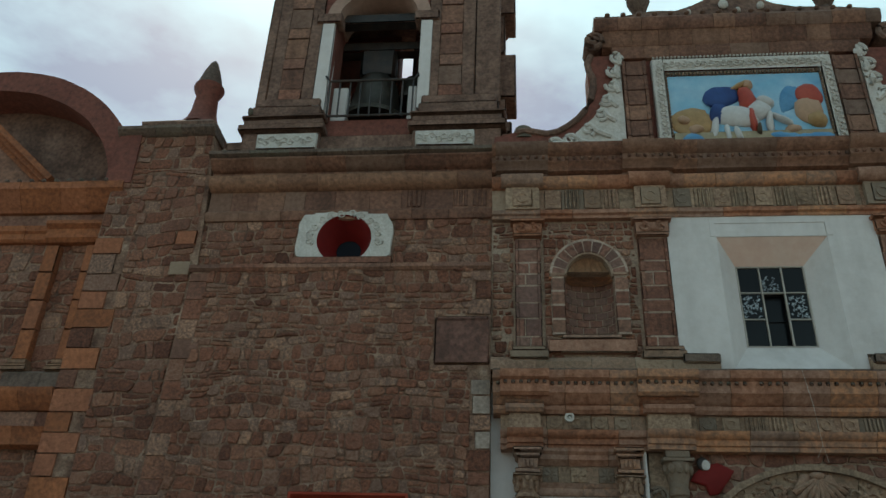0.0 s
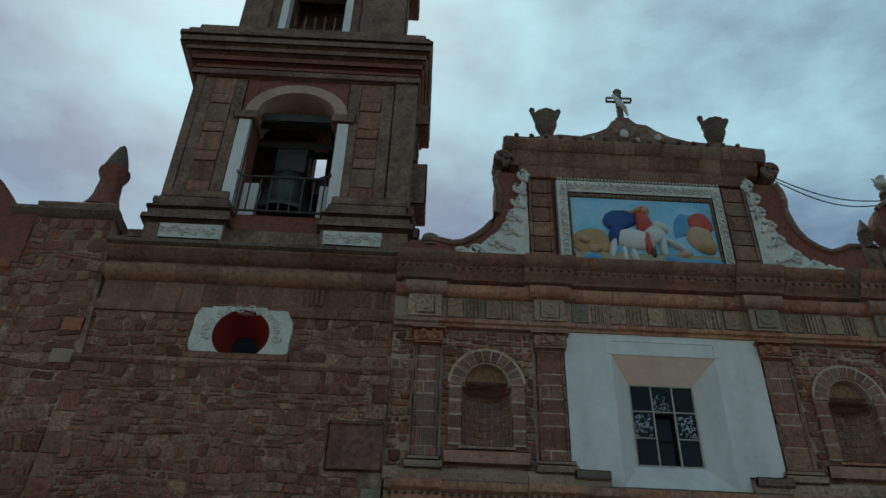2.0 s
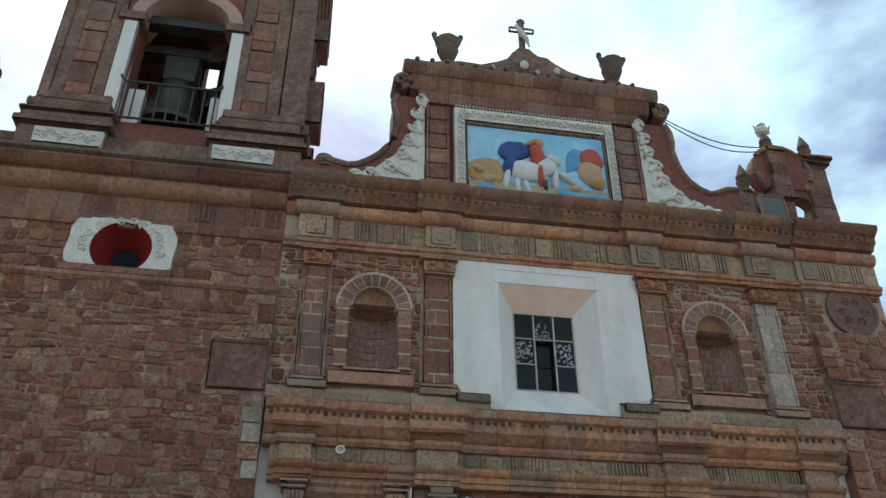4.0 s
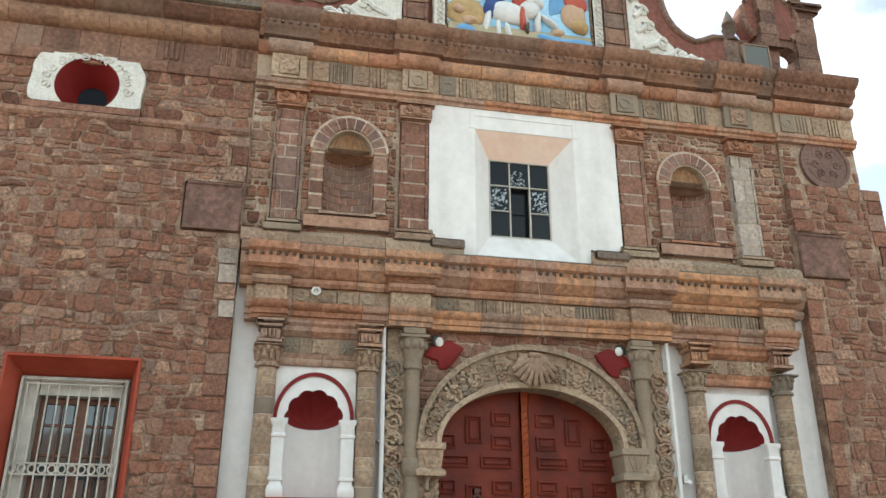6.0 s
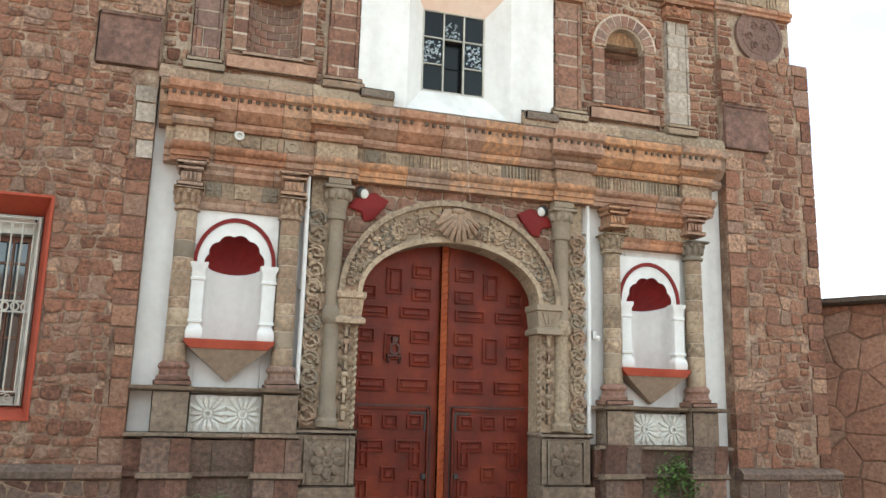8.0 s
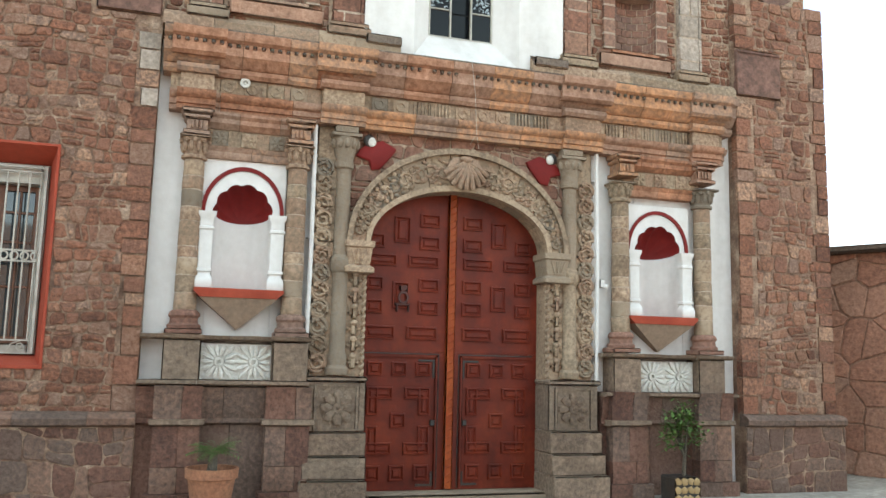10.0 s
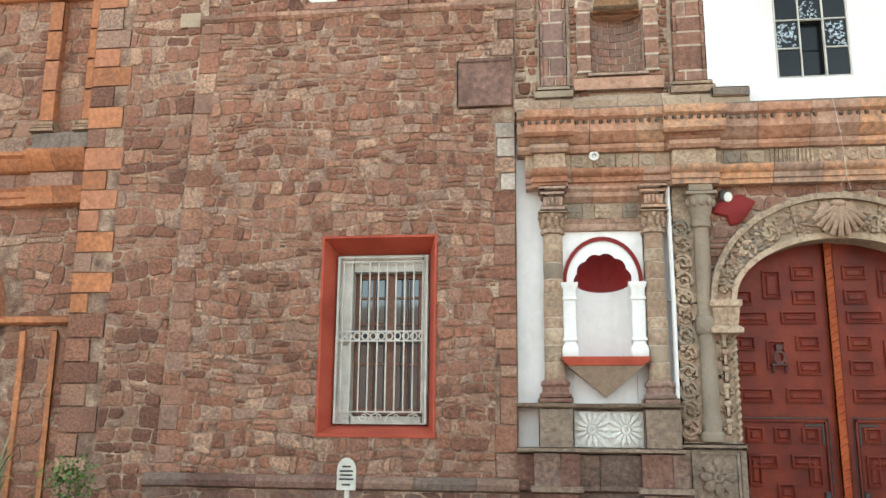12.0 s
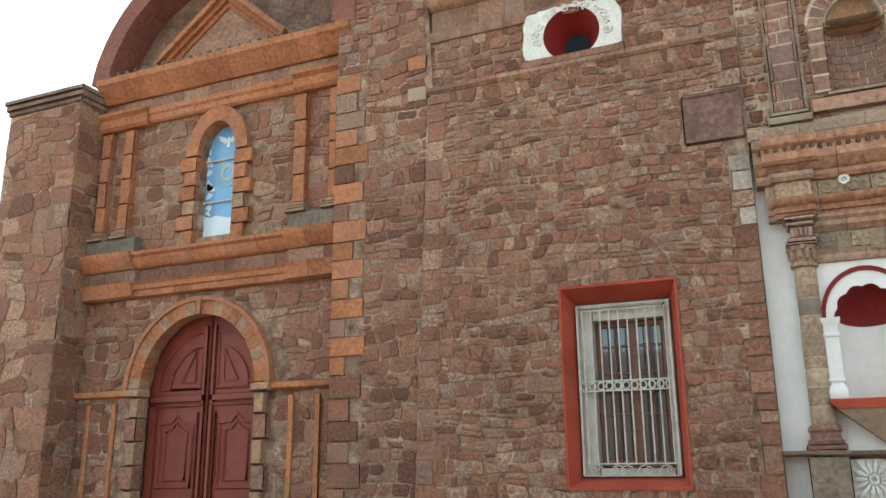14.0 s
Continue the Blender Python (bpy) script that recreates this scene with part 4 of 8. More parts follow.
for s in (-1, 1):
    def X(d):
        return DX + s * d

    def jbox(b, d0, d1, *rest):
        return b.box(min(X(d0), X(d1)), max(X(d0), X(d1)), *rest)

    b = Build()
    jbox(b, 1.29, 2.02, 0.1, 0.5, 1.5, 3.28, 0.01)
    part("jamb", b.wear(0.004), m_grey, sur)
    b = Build()
    jbox(b, 1.57, 2.02, 0.1, 0.5, 3.282, 4.84, 0.01)
    part("jamb", b.wear(0.004), m_grey, sur)
    # scroll band
    for i in range(12):
        z = 1.68 + i * 0.235
        b = Build()
        b.tube(scroll_line(X(1.92), z, 0.105, 1.25, 90 * (i % 2) * 2 + 90, s * (1 if i % 2 else -1), 0.07, 16), 0.021, 5)
        for k in range(7):
            t = rng.uniform(0, 6.28)
            b.ball((X(1.92) + 0.07 * math.cos(t), 0.07, z + 0.08 * math.sin(t)), (0.03, 0.03, 0.024), 6, 4)
        b.tube([(X(1.92) + 0.108 * math.cos(t * 0.3927), 0.075, z + 0.118 * math.sin(t * 0.3927)) for t in range(17)], 0.022, 5)
        part("scroll", b.wear(0.004), m_grey, sur)
    # colonnette with ring and capital
    b = Build()
    b.lathe([(0.15, 1.54), (0.155, 1.62), (0.12, 1.66), (0.13, 1.78), (0.105, 1.82), (0.1, 2.86), (0.135, 2.9), (0.14, 2.98), (0.135, 3.06), (0.1, 3.1)], X(1.66), 0.1, 16)
    part("colonnette", b.wear(0.006), m_grey, sur, "worn pale colonnette")
    b = Build()
    b.lathe([(0.1, 3.1), (0.105, 3.4), (0.1, 4.26), (0.13, 4.28), (0.13, 4.33), (0.12, 4.4), (0.17, 4.6), (0.19, 4.68)], X(1.66), 0.1, 16)
    b.box(X(1.66) - 0.2, X(1.66) + 0.2, -0.08, 0.2, 4.68, 4.74, 0.01)
    b.box(X(1.66) - 0.16, X(1.66) + 0.16, -0.04, 0.2, 4.74, 4.84, 0.01)
    for k in range(5):
        a = radians(200 + 35 * k)
        b.ball((X(1.66) + 0.16 * math.cos(a), 0.1 + 0.16 * math.sin(a), 4.6), (0.045, 0.045, 0.07), 7, 5)
    part("colonnette", b.wear(0.006), m_grey, sur, "colonnette with leaf capital")
    # chain band and rope edge
    for i in range(6):
        z = 1.62 + i * 0.215
        b = Build()
        b.box(X(1.455) - 0.035, X(1.455) + 0.035, 0.05, 0.12, z, z + 0.2, 0.015)
        b.box(X(1.455) - 0.085, X(1.455) + 0.085, 0.06, 0.12, z + 0.05, z + 0.11, 0.02)
        b.ball((X(1.455), 0.055, z + 0.165), (0.05, 0.03, 0.04), 7, 5)
        part("chain_link", b.wear(0.006), m_grey, sur)
    b = Build()
    pts = [(X(1.325) + 0.016 * math.cos(k * 0.9), 0.09 + 0.016 * math.sin(k * 0.9), 0.85 + 2.1 * k / 160) for k in range(161)]
    b.tube(pts, 0.022, 5)
    part("rope_moulding", b, m_grey, sur)
    # impost block
    b = Build()
    b.post(X(1.425), 0.5, [(0.16, -0.02, 2.87), (0.2, -0.05, 2.88), (0.2, -0.05, 2.94), (0.15, 0.0, 2.98), (0.175, -0.02, 3.2), (0.2, -0.05, 3.22), (0.2, -0.05, 3.3)])
    for d0, d1 in ((1.33, 1.39), (1.42, 1.435), (1.54, 1.48), (1.45, 1.435)):
        b.tube([(X(d0), -0.028, 3.18), (X(d1), -0.008, 3.01)], 0.014, 5)
    b.tube([(X(1.38), -0.005, 3.0), (X(1.49), -0.005, 3.0)], 0.016, 5)
    part("impost", b.wear(0.005), m_grey, sur)
    # base block with flower
    b = Build()
    jbox(b, 1.285, 2.04, -0.06, 0.5, 0.82, 1.45, 0.012)
    jbox(b, 1.27, 2.08, -0.1, 0.5, 1.45, 1.52, 0.02)
    jbox(b, 1.38, 1.95, -0.08, 0.0, 0.82, 0.86, 0.01)
    jbox(b, 1.38, 1.95, -0.08, 0.0, 1.38, 1.42, 0.01)
    jbox(b, 1.37, 1.42, -0.08, 0.0, 0.84, 1.42, 0.01)
    jbox(b, 1.91, 1.96, -0.08, 0.0, 0.84, 1.42, 0.01)
    part("base_block", b.wear(0.005), m_greydark, sur)
    b = Build()
    rosette(b, X(1.65), 1.12, 0.22, -0.06, 8, 0.04)
    part("flower", b.wear(0.004), m_greydark, sur)
    for i, (z0, z1, o) in enumerate(((0.52, 0.82, 0.06), (0.24, 0.52, 0.12), (GROUND, 0.24, 0.2))):
        b = Build()
        jbox(b, 1.28, 2.05 + o * 0.35, -0.08 - o, 0.5, z0, z1 - 0.003, 0.014)
        part("plinth_step", b.wear(0.01), m_greydark, sur)
# wall stones in the spandrels
spandrels = rubble([(1.98, 3.5), (5.22, 3.5), (5.22, 4.84), (1.98, 4.84)], 0.24, 0.17, 0.02, 77)
b = Build()
b.box(1.98, 5.22, 0.17, 0.4, 4.3, 4.84, 0.004)
for x0, x1 in ((1.98, 2.34), (4.86, 5.22)):
    b.box(x0, x1, 0.17, 0.4, 3.5, 4.3, 0.004)
spw = tagged(part("wall_10", b, m_joint, smooth=0), "rubble spandrel wall above the door arch", "wall", kind="structure")
keep = [c for c in spandrels if (lambda x, z: ((x - DX) / 1.54) ** 2 + ((z - ARCH_Z) / 1.32) ** 2 > 1)(sum(p[0] for p in c) / len(c), sum(p[1] for p in c) / len(c))]
lay_stones(keep, 0.165, spw, m_ashlar, m_rubble_rest, 78)

# painted spandrel ornaments, plain rounded shapes
for cx, s in ((2.3, 1), (4.95, -1)):
    b = Build()
    b.prism([(cx - 0.05 * s, 4.66), (cx + 0.16 * s, 4.72), (cx + 0.36 * s, 4.62), (cx + 0.3 * s, 4.52), (cx + 0.14 * s, 4.32), (cx + 0.02 * s, 4.3), (cx - 0.02 * s, 4.42), (cx - 0.2 * s, 4.48), (cx - 0.16 * s, 4.56)][::s], 0.1, 0.17, 0.02)
    b.slot = 1
    b.ball((cx, 0.09, 4.68), (0.062, 0.025, 0.07), 12, 7)
    b.slot = 2
    b.ball((cx - 0.035 * s, 0.1, 4.7), (0.078, 0.025, 0.09), 12, 7)
    tagged(part("wall_ornament", b.wear(0.006), [m_red, m_relief, m_iron_and_dark]), "small red painted stucco ornament with white disc on the wall", "ornament", "spandrel ornaments")

# conduits beside the portal
for x, z0 in ((1.53, 1.5), (5.68, 1.45)):
    b = Build()
    b.tube([(x, 0.06, z0), (x + 0.01, 0.05, 3.2), (x, 0.06, 4.83)], 0.03, 8)
    for z in (2.2, 3.3, 4.4):
        b.box(x - 0.045, x + 0.045, 0.06, 0.2, z, z + 0.03, 0.004)
    tagged(part("pipe", b, m_white), "thin white painted pipe running up beside the portal", "pipe", "white pipes")
b = Build()
b.box(5.73, 5.8, 0.04, 0.2, 2.85, 2.98, 0.01)
b.tube([(5.79, 0.04, 2.88), (5.83, 0.0, 2.86)], 0.03, 8)
tagged(part("camera_box", b, m_white), "small white box fixed beside the pipe", "box")

# ---- main door ----
DC = 3.57  # where the two leaves meet
door = thing("door_1", (DX, 0.5, 0), "tall varnished red-brown panelled wooden double door, closed", "door", kind="structure")


def door_top(x):
    return ARCH_Z + 0.84 * math.sqrt(max(0.0, 1 - ((x - DX) / 1.38) ** 2))


def raised(b, x0, x1, z0, z1, y):
    """A raised panel with bevelled rim."""
    q = min(1.0, min(x1 - x0, z1 - z0) / 0.18)
    verts, faces = [], []
    for inset, depth in ((0.0, -0.012), (0.006 * q, 0.03), (0.022 * q, 0.034), (0.04 * q, 0.006), (0.052 * q, 0.006), (0.07 * q, 0.022)):
        verts += [(x0 + inset, y - depth, z0 + inset), (x1 - inset, y - depth, z0 + inset), (x1 - inset, y - depth, z1 - inset), (x0 + inset, y - depth, z1 - inset)]
    for r in range(5):
        for i in range(4):
            j = (i + 1) % 4
            faces.append([r * 4 + i, r * 4 + j, r * 4 + 4 + j, r * 4 + 4 + i])
    faces += [[20, 21, 22, 23], [3, 2, 1, 0]]
    b.add(verts, faces)


for s in (-1, 1):
    def lx(d):
        return DC + s * d

    def span(d0, d1):
        return min(lx(d0), lx(d1)), max(lx(d0), lx(d1))

    leaf = None
    b = Build()
    n = 10
    for i in range(n):
        x0, x1 = span(0.02 + 1.31 * i / n, 0.02 + 1.31 * (i + 1) / n)
        b.prism([(x0, 1.86), (x1, 1.86), (x1, door_top(x1)), (x0, door_top(x0))], 0.5, 0.58)
    leaf = part("door_leaf", b, m_wood, door, smooth=0)
    rows = [(2.02, 2.21, "hl"), (2.37, 2.88, "sq"), (3.03, 3.2, "hl"), (3.28, 3.8, "sq"), (3.94, 4.12, "hl")]
    for z0, z1, kind in rows:
        if kind == "hl":
            cells = [(0.18, 0.63, z0, z1), (0.79, 1.22, z0, z1)]
        else:
            m = (z0 + z1) / 2
            cells = [(0.17, 0.47, z0, m - 0.06), (0.17, 0.47, m + 0.06, z1), (0.6, 0.84, z0 + 0.08, z1 - 0.06), (0.97, 1.22, z0, m - 0.06), (0.97, 1.22, m + 0.06, z1)]
        for d0, d1, u0, u1 in cells:
            x0, x1 = span(d0, d1)
            lim = min(door_top(x0), door_top(x1)) - 0.06
            if u1 > lim:
                u1 = lim
            if u1 - u0 < 0.08:
                continue
            b = Build()
            raised(b, x0, x1, u0, u1, 0.5)
            part("panel", b, m_wood, leaf)
    b = Build()
    x0, x1 = span(0.02, 1.33)
    b.box(x0, x1, 0.5, 0.58, 0.0, 1.86, 0.003)
    wicket = part("wicket", b, m_wood, door)
    for d0, d1, u0, u1 in ((0.16, 0.2, 0.02, 1.82), (0.16, 1.24, 1.78, 1.82)):
        x0, x1 = span(d0, d1)
        b = Build()
        b.box(x0, x1, 0.462, 0.5, u0, u1, 0.01)
        part("rail", b, m_wood, wicket)
    for d0, d1, u0, u1 in ((0.14, 0.158, 0.02, 1.84), (0.14, 1.26, 1.823, 1.842)):  # black strips drawn as the shadow in the gap round the small door
        x0, x1 = span(d0, d1)
        b = Build()
        b.box(x0, x1, 0.494, 0.51, u0, u1, 0.002)
        part("gap", b, m_iron_and_dark, wicket)
    for u0, u1 in ((1.52, 1.72), (0.12, 0.34)):
        for d0, d1 in ((0.26, 0.48), (0.6, 0.82), (0.94, 1.16)):
            x0, x1 = span(d0, d1)
            b = Build()
            raised(b, x0, x1, u0, u1, 0.5)
            part("panel", b, m_wood, wicket)
    for top in (0, 1):
        for out in (0, 1):  # angled panels round the middle square
            d0, d1 = ((0.26, 0.63), (0.79, 1.16))[out]
            u0, u1 = ((0.47, 0.86), (0.99, 1.38))[top]
            x0, x1 = span(d0, d1)
            v0, v1 = span(*((d0, d0 + 0.17) if not out else (d1 - 0.17, d1)))
            b = Build()
            raised(b, v0, v1, u0, u1, 0.5)
            raised(b, x0, x1, *((u1 - 0.17, u1) if top else (u0, u0 + 0.17)), 0.498)
            part("panel", b, m_wood, wicket)
    b = Build()
    x0, x1 = span(0.6, 0.82)
    raised(b, x0, x1, 0.82, 1.03, 0.502)
    part("panel", b, m_wood, wicket)
    for u0, u1 in ((1.5, 1.76), (0.05, 0.25)):
        b = Build()
        x0, x1 = span(0.2, 0.235)
        b.box(x0, x1, 0.488, 0.5, u0, u1, 0.004)
        x0, x1 = span(0.2, 0.44)
        b.box(x0, x1, 0.487, 0.5, *((u1 - 0.035, u1) if u0 > 1 else (u0, u0 + 0.035)), 0.004)
        part("corner_strap", b, m_iron_and_dark, wicket, "black iron corner strap")
    b = Build()
    x0, x1 = span(0.2, 0.26)
    b.box(x0, x1, 0.44, 0.5, 0.86, 0.94, 0.006)
    part("lock_plate", b, m_iron_and_dark, wicket, "black iron lock plate")
b = Build()
b.box(DC - 0.065, DC + 0.065, 0.43, 0.5, 0.0, door_top(DX) - 0.01, 0.02)
for k in range(40):
    z = 0.08 + k * 0.1
    b.tube([(DC - 0.05, 0.43, z), (DC + 0.05, 0.43, z + 0.06)], 0.012, 5)
part("centre_post", b, m_wood_edge, door, "orange worn carved centre post")
b = Build()
b.ring(DX - 0.72, 2.6, (0.05, 0.06), (0.075, 0.09), 0.44, 0.47, 0, 360, 16)
b.box(DX - 0.78, DX - 0.66, 0.44, 0.5, 2.68, 2.78, 0.02)
b.box(DX - 0.84, DX - 0.62, 0.45, 0.5, 2.48, 2.53, 0.015)
b.box(DX - 0.82, DX - 0.79, 0.45, 0.5, 2.40, 2.5, 0.01)
b.box(DX - 0.66, DX - 0.63, 0.45, 0.5, 2.40, 2.5, 0.01)
part("knocker", b, m_knocker, door, "dark iron door knocker")
b = Build()
b.box(DX - 1.34, DX + 1.34, 0.1, 0.58, -0.12, -0.004, 0.02)
b.box(DX - 1.5, DX + 1.5, -0.5, 0.1, GROUND, -0.12, 0.02)
part("threshold", b, m_grey, door, "worn stone threshold step")
door.matrix_basis = pose(DX, 0.4, 0)


# ---- upper storey ----
up = thing("stone_ledge", (3.6, 0, 5.9), "mossy grey stone base course of the upper storey", "ledge")
course(up, -0.48, 2.64, [(-0.06, 5.93), (-0.06, 6.05), (-0.02, 6.1), (0.02, 6.14)], 0.2, m_grey, 101, 0.6)
course(up, 4.6, 8.05, [(-0.06, 5.93), (-0.06, 6.05), (-0.02, 6.1), (0.02, 6.14)], 0.2, m_grey, 102, 0.6)


def pilaster(x0, x1, z0, z1, seed, mat_panel):
    th = thing("pilaster", ((x0 + x1) / 2, 0.1, z0), "flat stone pilaster with sunken panel and carved capital", "pilaster", "upper pilasters")
    w = x1 - x0
    b = Build()
    b.box(x0 - 0.08, x1 + 0.08, -0.07, 0.14, z0 - 0.12, z0, 0.015)
    b.box(x0 - 0.05, x1 + 0.05, -0.05, 0.14, z0, z0 + 0.07, 0.015)
    part("base", b.wear(0.006), m_grey, th)
    b = Build()
    b.box(x0 + 0.004, x1 - 0.004, 0.0385, 0.14, z0 + 0.07, z1 - 0.3, 0.003)
    part("mortar_bed", b, m_palejoint, th)
    rng = random.Random(seed)
    z = z0 + 0.07
    while z < z1 - 0.32:
        e = min(z + rng.uniform(0.16, 0.44), z1 - 0.3)
        if z1 - 0.3 - e < 0.13:
            e = z1 - 0.3
        cut = rng.uniform(0.36, 0.64) if rng.random() < 0.35 else None
        for c0, c1 in (((0.0, cut), (cut, 1.0)) if cut else ((0.0, 1.0),)):
            b = Build()
            u0, u1 = x0 + w * c0 + (0.007 if c0 else 0), x0 + w * c1 - (0.007 if c1 < 1 else 0)
            top = e - rng.uniform(0.01, 0.02)
            b.box(u0, u1, 0.033 + rng.uniform(-0.003, 0.002), 0.14, z, top, 0.007)
            if c0 == 0:
                b.box(x0 + w * 0.02, x0 + w * 0.14, 0.02, 0.05, z, top, 0.006)
            if c1 == 1:
                b.box(x1 - w * 0.14, x1 - w * 0.02, 0.02, 0.05, z, top, 0.006)
            part("shaft_block", b.wear(0.006), mat_panel, th)
        z = e
    b = Build()
    b.box(x0 - 0.02, x1 + 0.02, -0.04, 0.14, z1 - 0.3, z1 - 0.25, 0.012)
    b.box(x0 - 0.03, x1 + 0.03, -0.03, 0.14, z1 - 0.25, z1 - 0.06, 0.012)
    b.box(x0 - 0.07, x1 + 0.07, -0.08, 0.14, z1 - 0.06, z1, 0.015)
    for s in (-1, 1):
        c = (x0 + x1) / 2 + s * w * 0.28
        b.tube(scroll_line(c, z1 - 0.15, 0.085, 1.4, 90, s, -0.04, 16), 0.02, 5)
    b.ball(((x0 + x1) / 2, -0.04, z1 - 0.16), (0.06, 0.03, 0.07), 8, 5)
    part("capital", b.wear(0.005), m_warm, th, "carved scroll capital")


PIL = [(-0.13, 0.25), (1.69, 2.13), (5.13, 5.58), (7.1, 7.5)]
for i, (x0, x1) in enumerate(PIL):
    pilaster(x0, x1, 6.22, 8.36, 200 + i, (m_redcut, m_ashlar, m_ashlar, m_cornerpale)[i])

ent = thing("upper_entablature", (3.7, 0, 8.36), "weathered brown stone entablature with rosette frieze and deep cornice", "entablature")
ARCH_U = [(0.02, 8.4), (0.02, 8.45), (-0.02, 8.47), (-0.02, 8.535)]
FRI_U = [(0.03, 8.54), (0.03, 8.93)]
MID_U = [(0.0, 8.935), (-0.04, 8.96), (-0.08, 9.02), (-0.08, 9.11), (-0.03, 9.15)]
CORN_U = [(0.03, 9.155), (0.03, 9.2), (-0.06, 9.22), (-0.08, 9.27), (-0.14, 9.31), (-0.16, 9.33), (-0.16, 9.43), (-0.22, 9.46), (-0.29, 9.53), (-0.3, 9.6)]
m_brown = material("brown_cut_stone", [(0.18, 0.088, 0.06), (0.265, 0.13, 0.085), (0.335, 0.175, 0.112), (0.22, 0.14, 0.105)], scale=5, stain=(0.6, 1.3), vary="object", bump=0.35, streak=True)
for x0, x1, sh in ((-0.48, 8.0, 0.0), (8.0, 9.49, -0.06)):
    k = 300 + int(x0)
    course(ent, x0, x1, ARCH_U, 0.3, m_warm, k, 0.7, y_shift=sh)
    course(ent, x0, x1, FRI_U, 0.3, m_grey, k + 20, 0.5, y_shift=sh)
    course(ent, x0, x1, MID_U, 0.3, m_warm, k + 40, 0.6, y_shift=sh)
    course(ent, x0, x1 + (0.04 if x1 > 9 else 0), CORN_U, 0.3, m_brown, k + 60, 0.95, gap=0.004, y_shift=sh)
    course(ent, x0, x1, [(-0.2, 9.602), (-0.16, 9.65), (-0.1, 9.69)], 0.5, m_dark, k + 80, 0.7, y_shift=sh)
UB = [(-0.32, 0.3), (1.64, 2.22), (5.02, 5.6), (7.02, 7.62)]
for i, (x0, x1) in enumerate(UB):
    course(ent, x0 + 0.05, x1 - 0.05, FRI_U, 0.02, m_grey, 400 + i, 0.8, y_shift=-0.08)
    course(ent, x0 - 0.02, x1 + 0.02, MID_U, -0.02, m_warm, 410 + i, 0.8, y_shift=-0.09)
    course(ent, x0 - 0.1, x1 + 0.1, CORN_U, -0.02, m_brown, 420 + i, 0.8, y_shift=-0.05)
    b = Build()
    cx = (x0 + x1) / 2
    b.box(cx - 0.15, cx + 0.15, -0.075, -0.04, 8.58, 8.89, 0.01)
    b.ring(cx, 8.735, (0.06, 0.06), (0.1, 0.1), -0.09, -0.05, 0, 360, 14)
    part("rosette_block", b.wear(0.004), m_grey, ent)
rng = random.Random(41)
for x0, x1 in ((0.33, 1.6), (2.28, 5.0), (5.66, 7.0), (8.1, 9.3)):
    x = x0
    i = 0
    while x < x1 - 0.25:
        b = Build()
        if i % 2:
            carve_bars(b, x, x + 0.24, 8.57, 8.9, 0.03 - (0.06 if x0 > 8 else 0), 4)
        else:
            y = 0.03 - (0.06 if x0 > 8 else 0)
            b.box(x, x + 0.26, y - 0.02, y + 0.01, 8.57, 8.9, 0.008)
            b.ring(x + 0.13, 8.735, (0.05, 0.05), (0.1, 0.1), y - 0.03, y, 0, 360, 14)
        part("frieze_carving", b.wear(0.004), m_grey, ent)
        x += 0.3
        i += 1
x = -0.42
while x < 9.4:
    b = Build()
    inside = any(x0 - 0.1 < x < x1 + 0.1 for x0, x1 in UB) or x > 8
    y = -0.22 if inside else -0.17
    b.box(x, x + 0.05, y - 0.03, y + 0.01, 9.345, 9.405, 0.012)
    part("dentil", b.wear(0.006, 9), m_brown, ent)
    x += 0.12


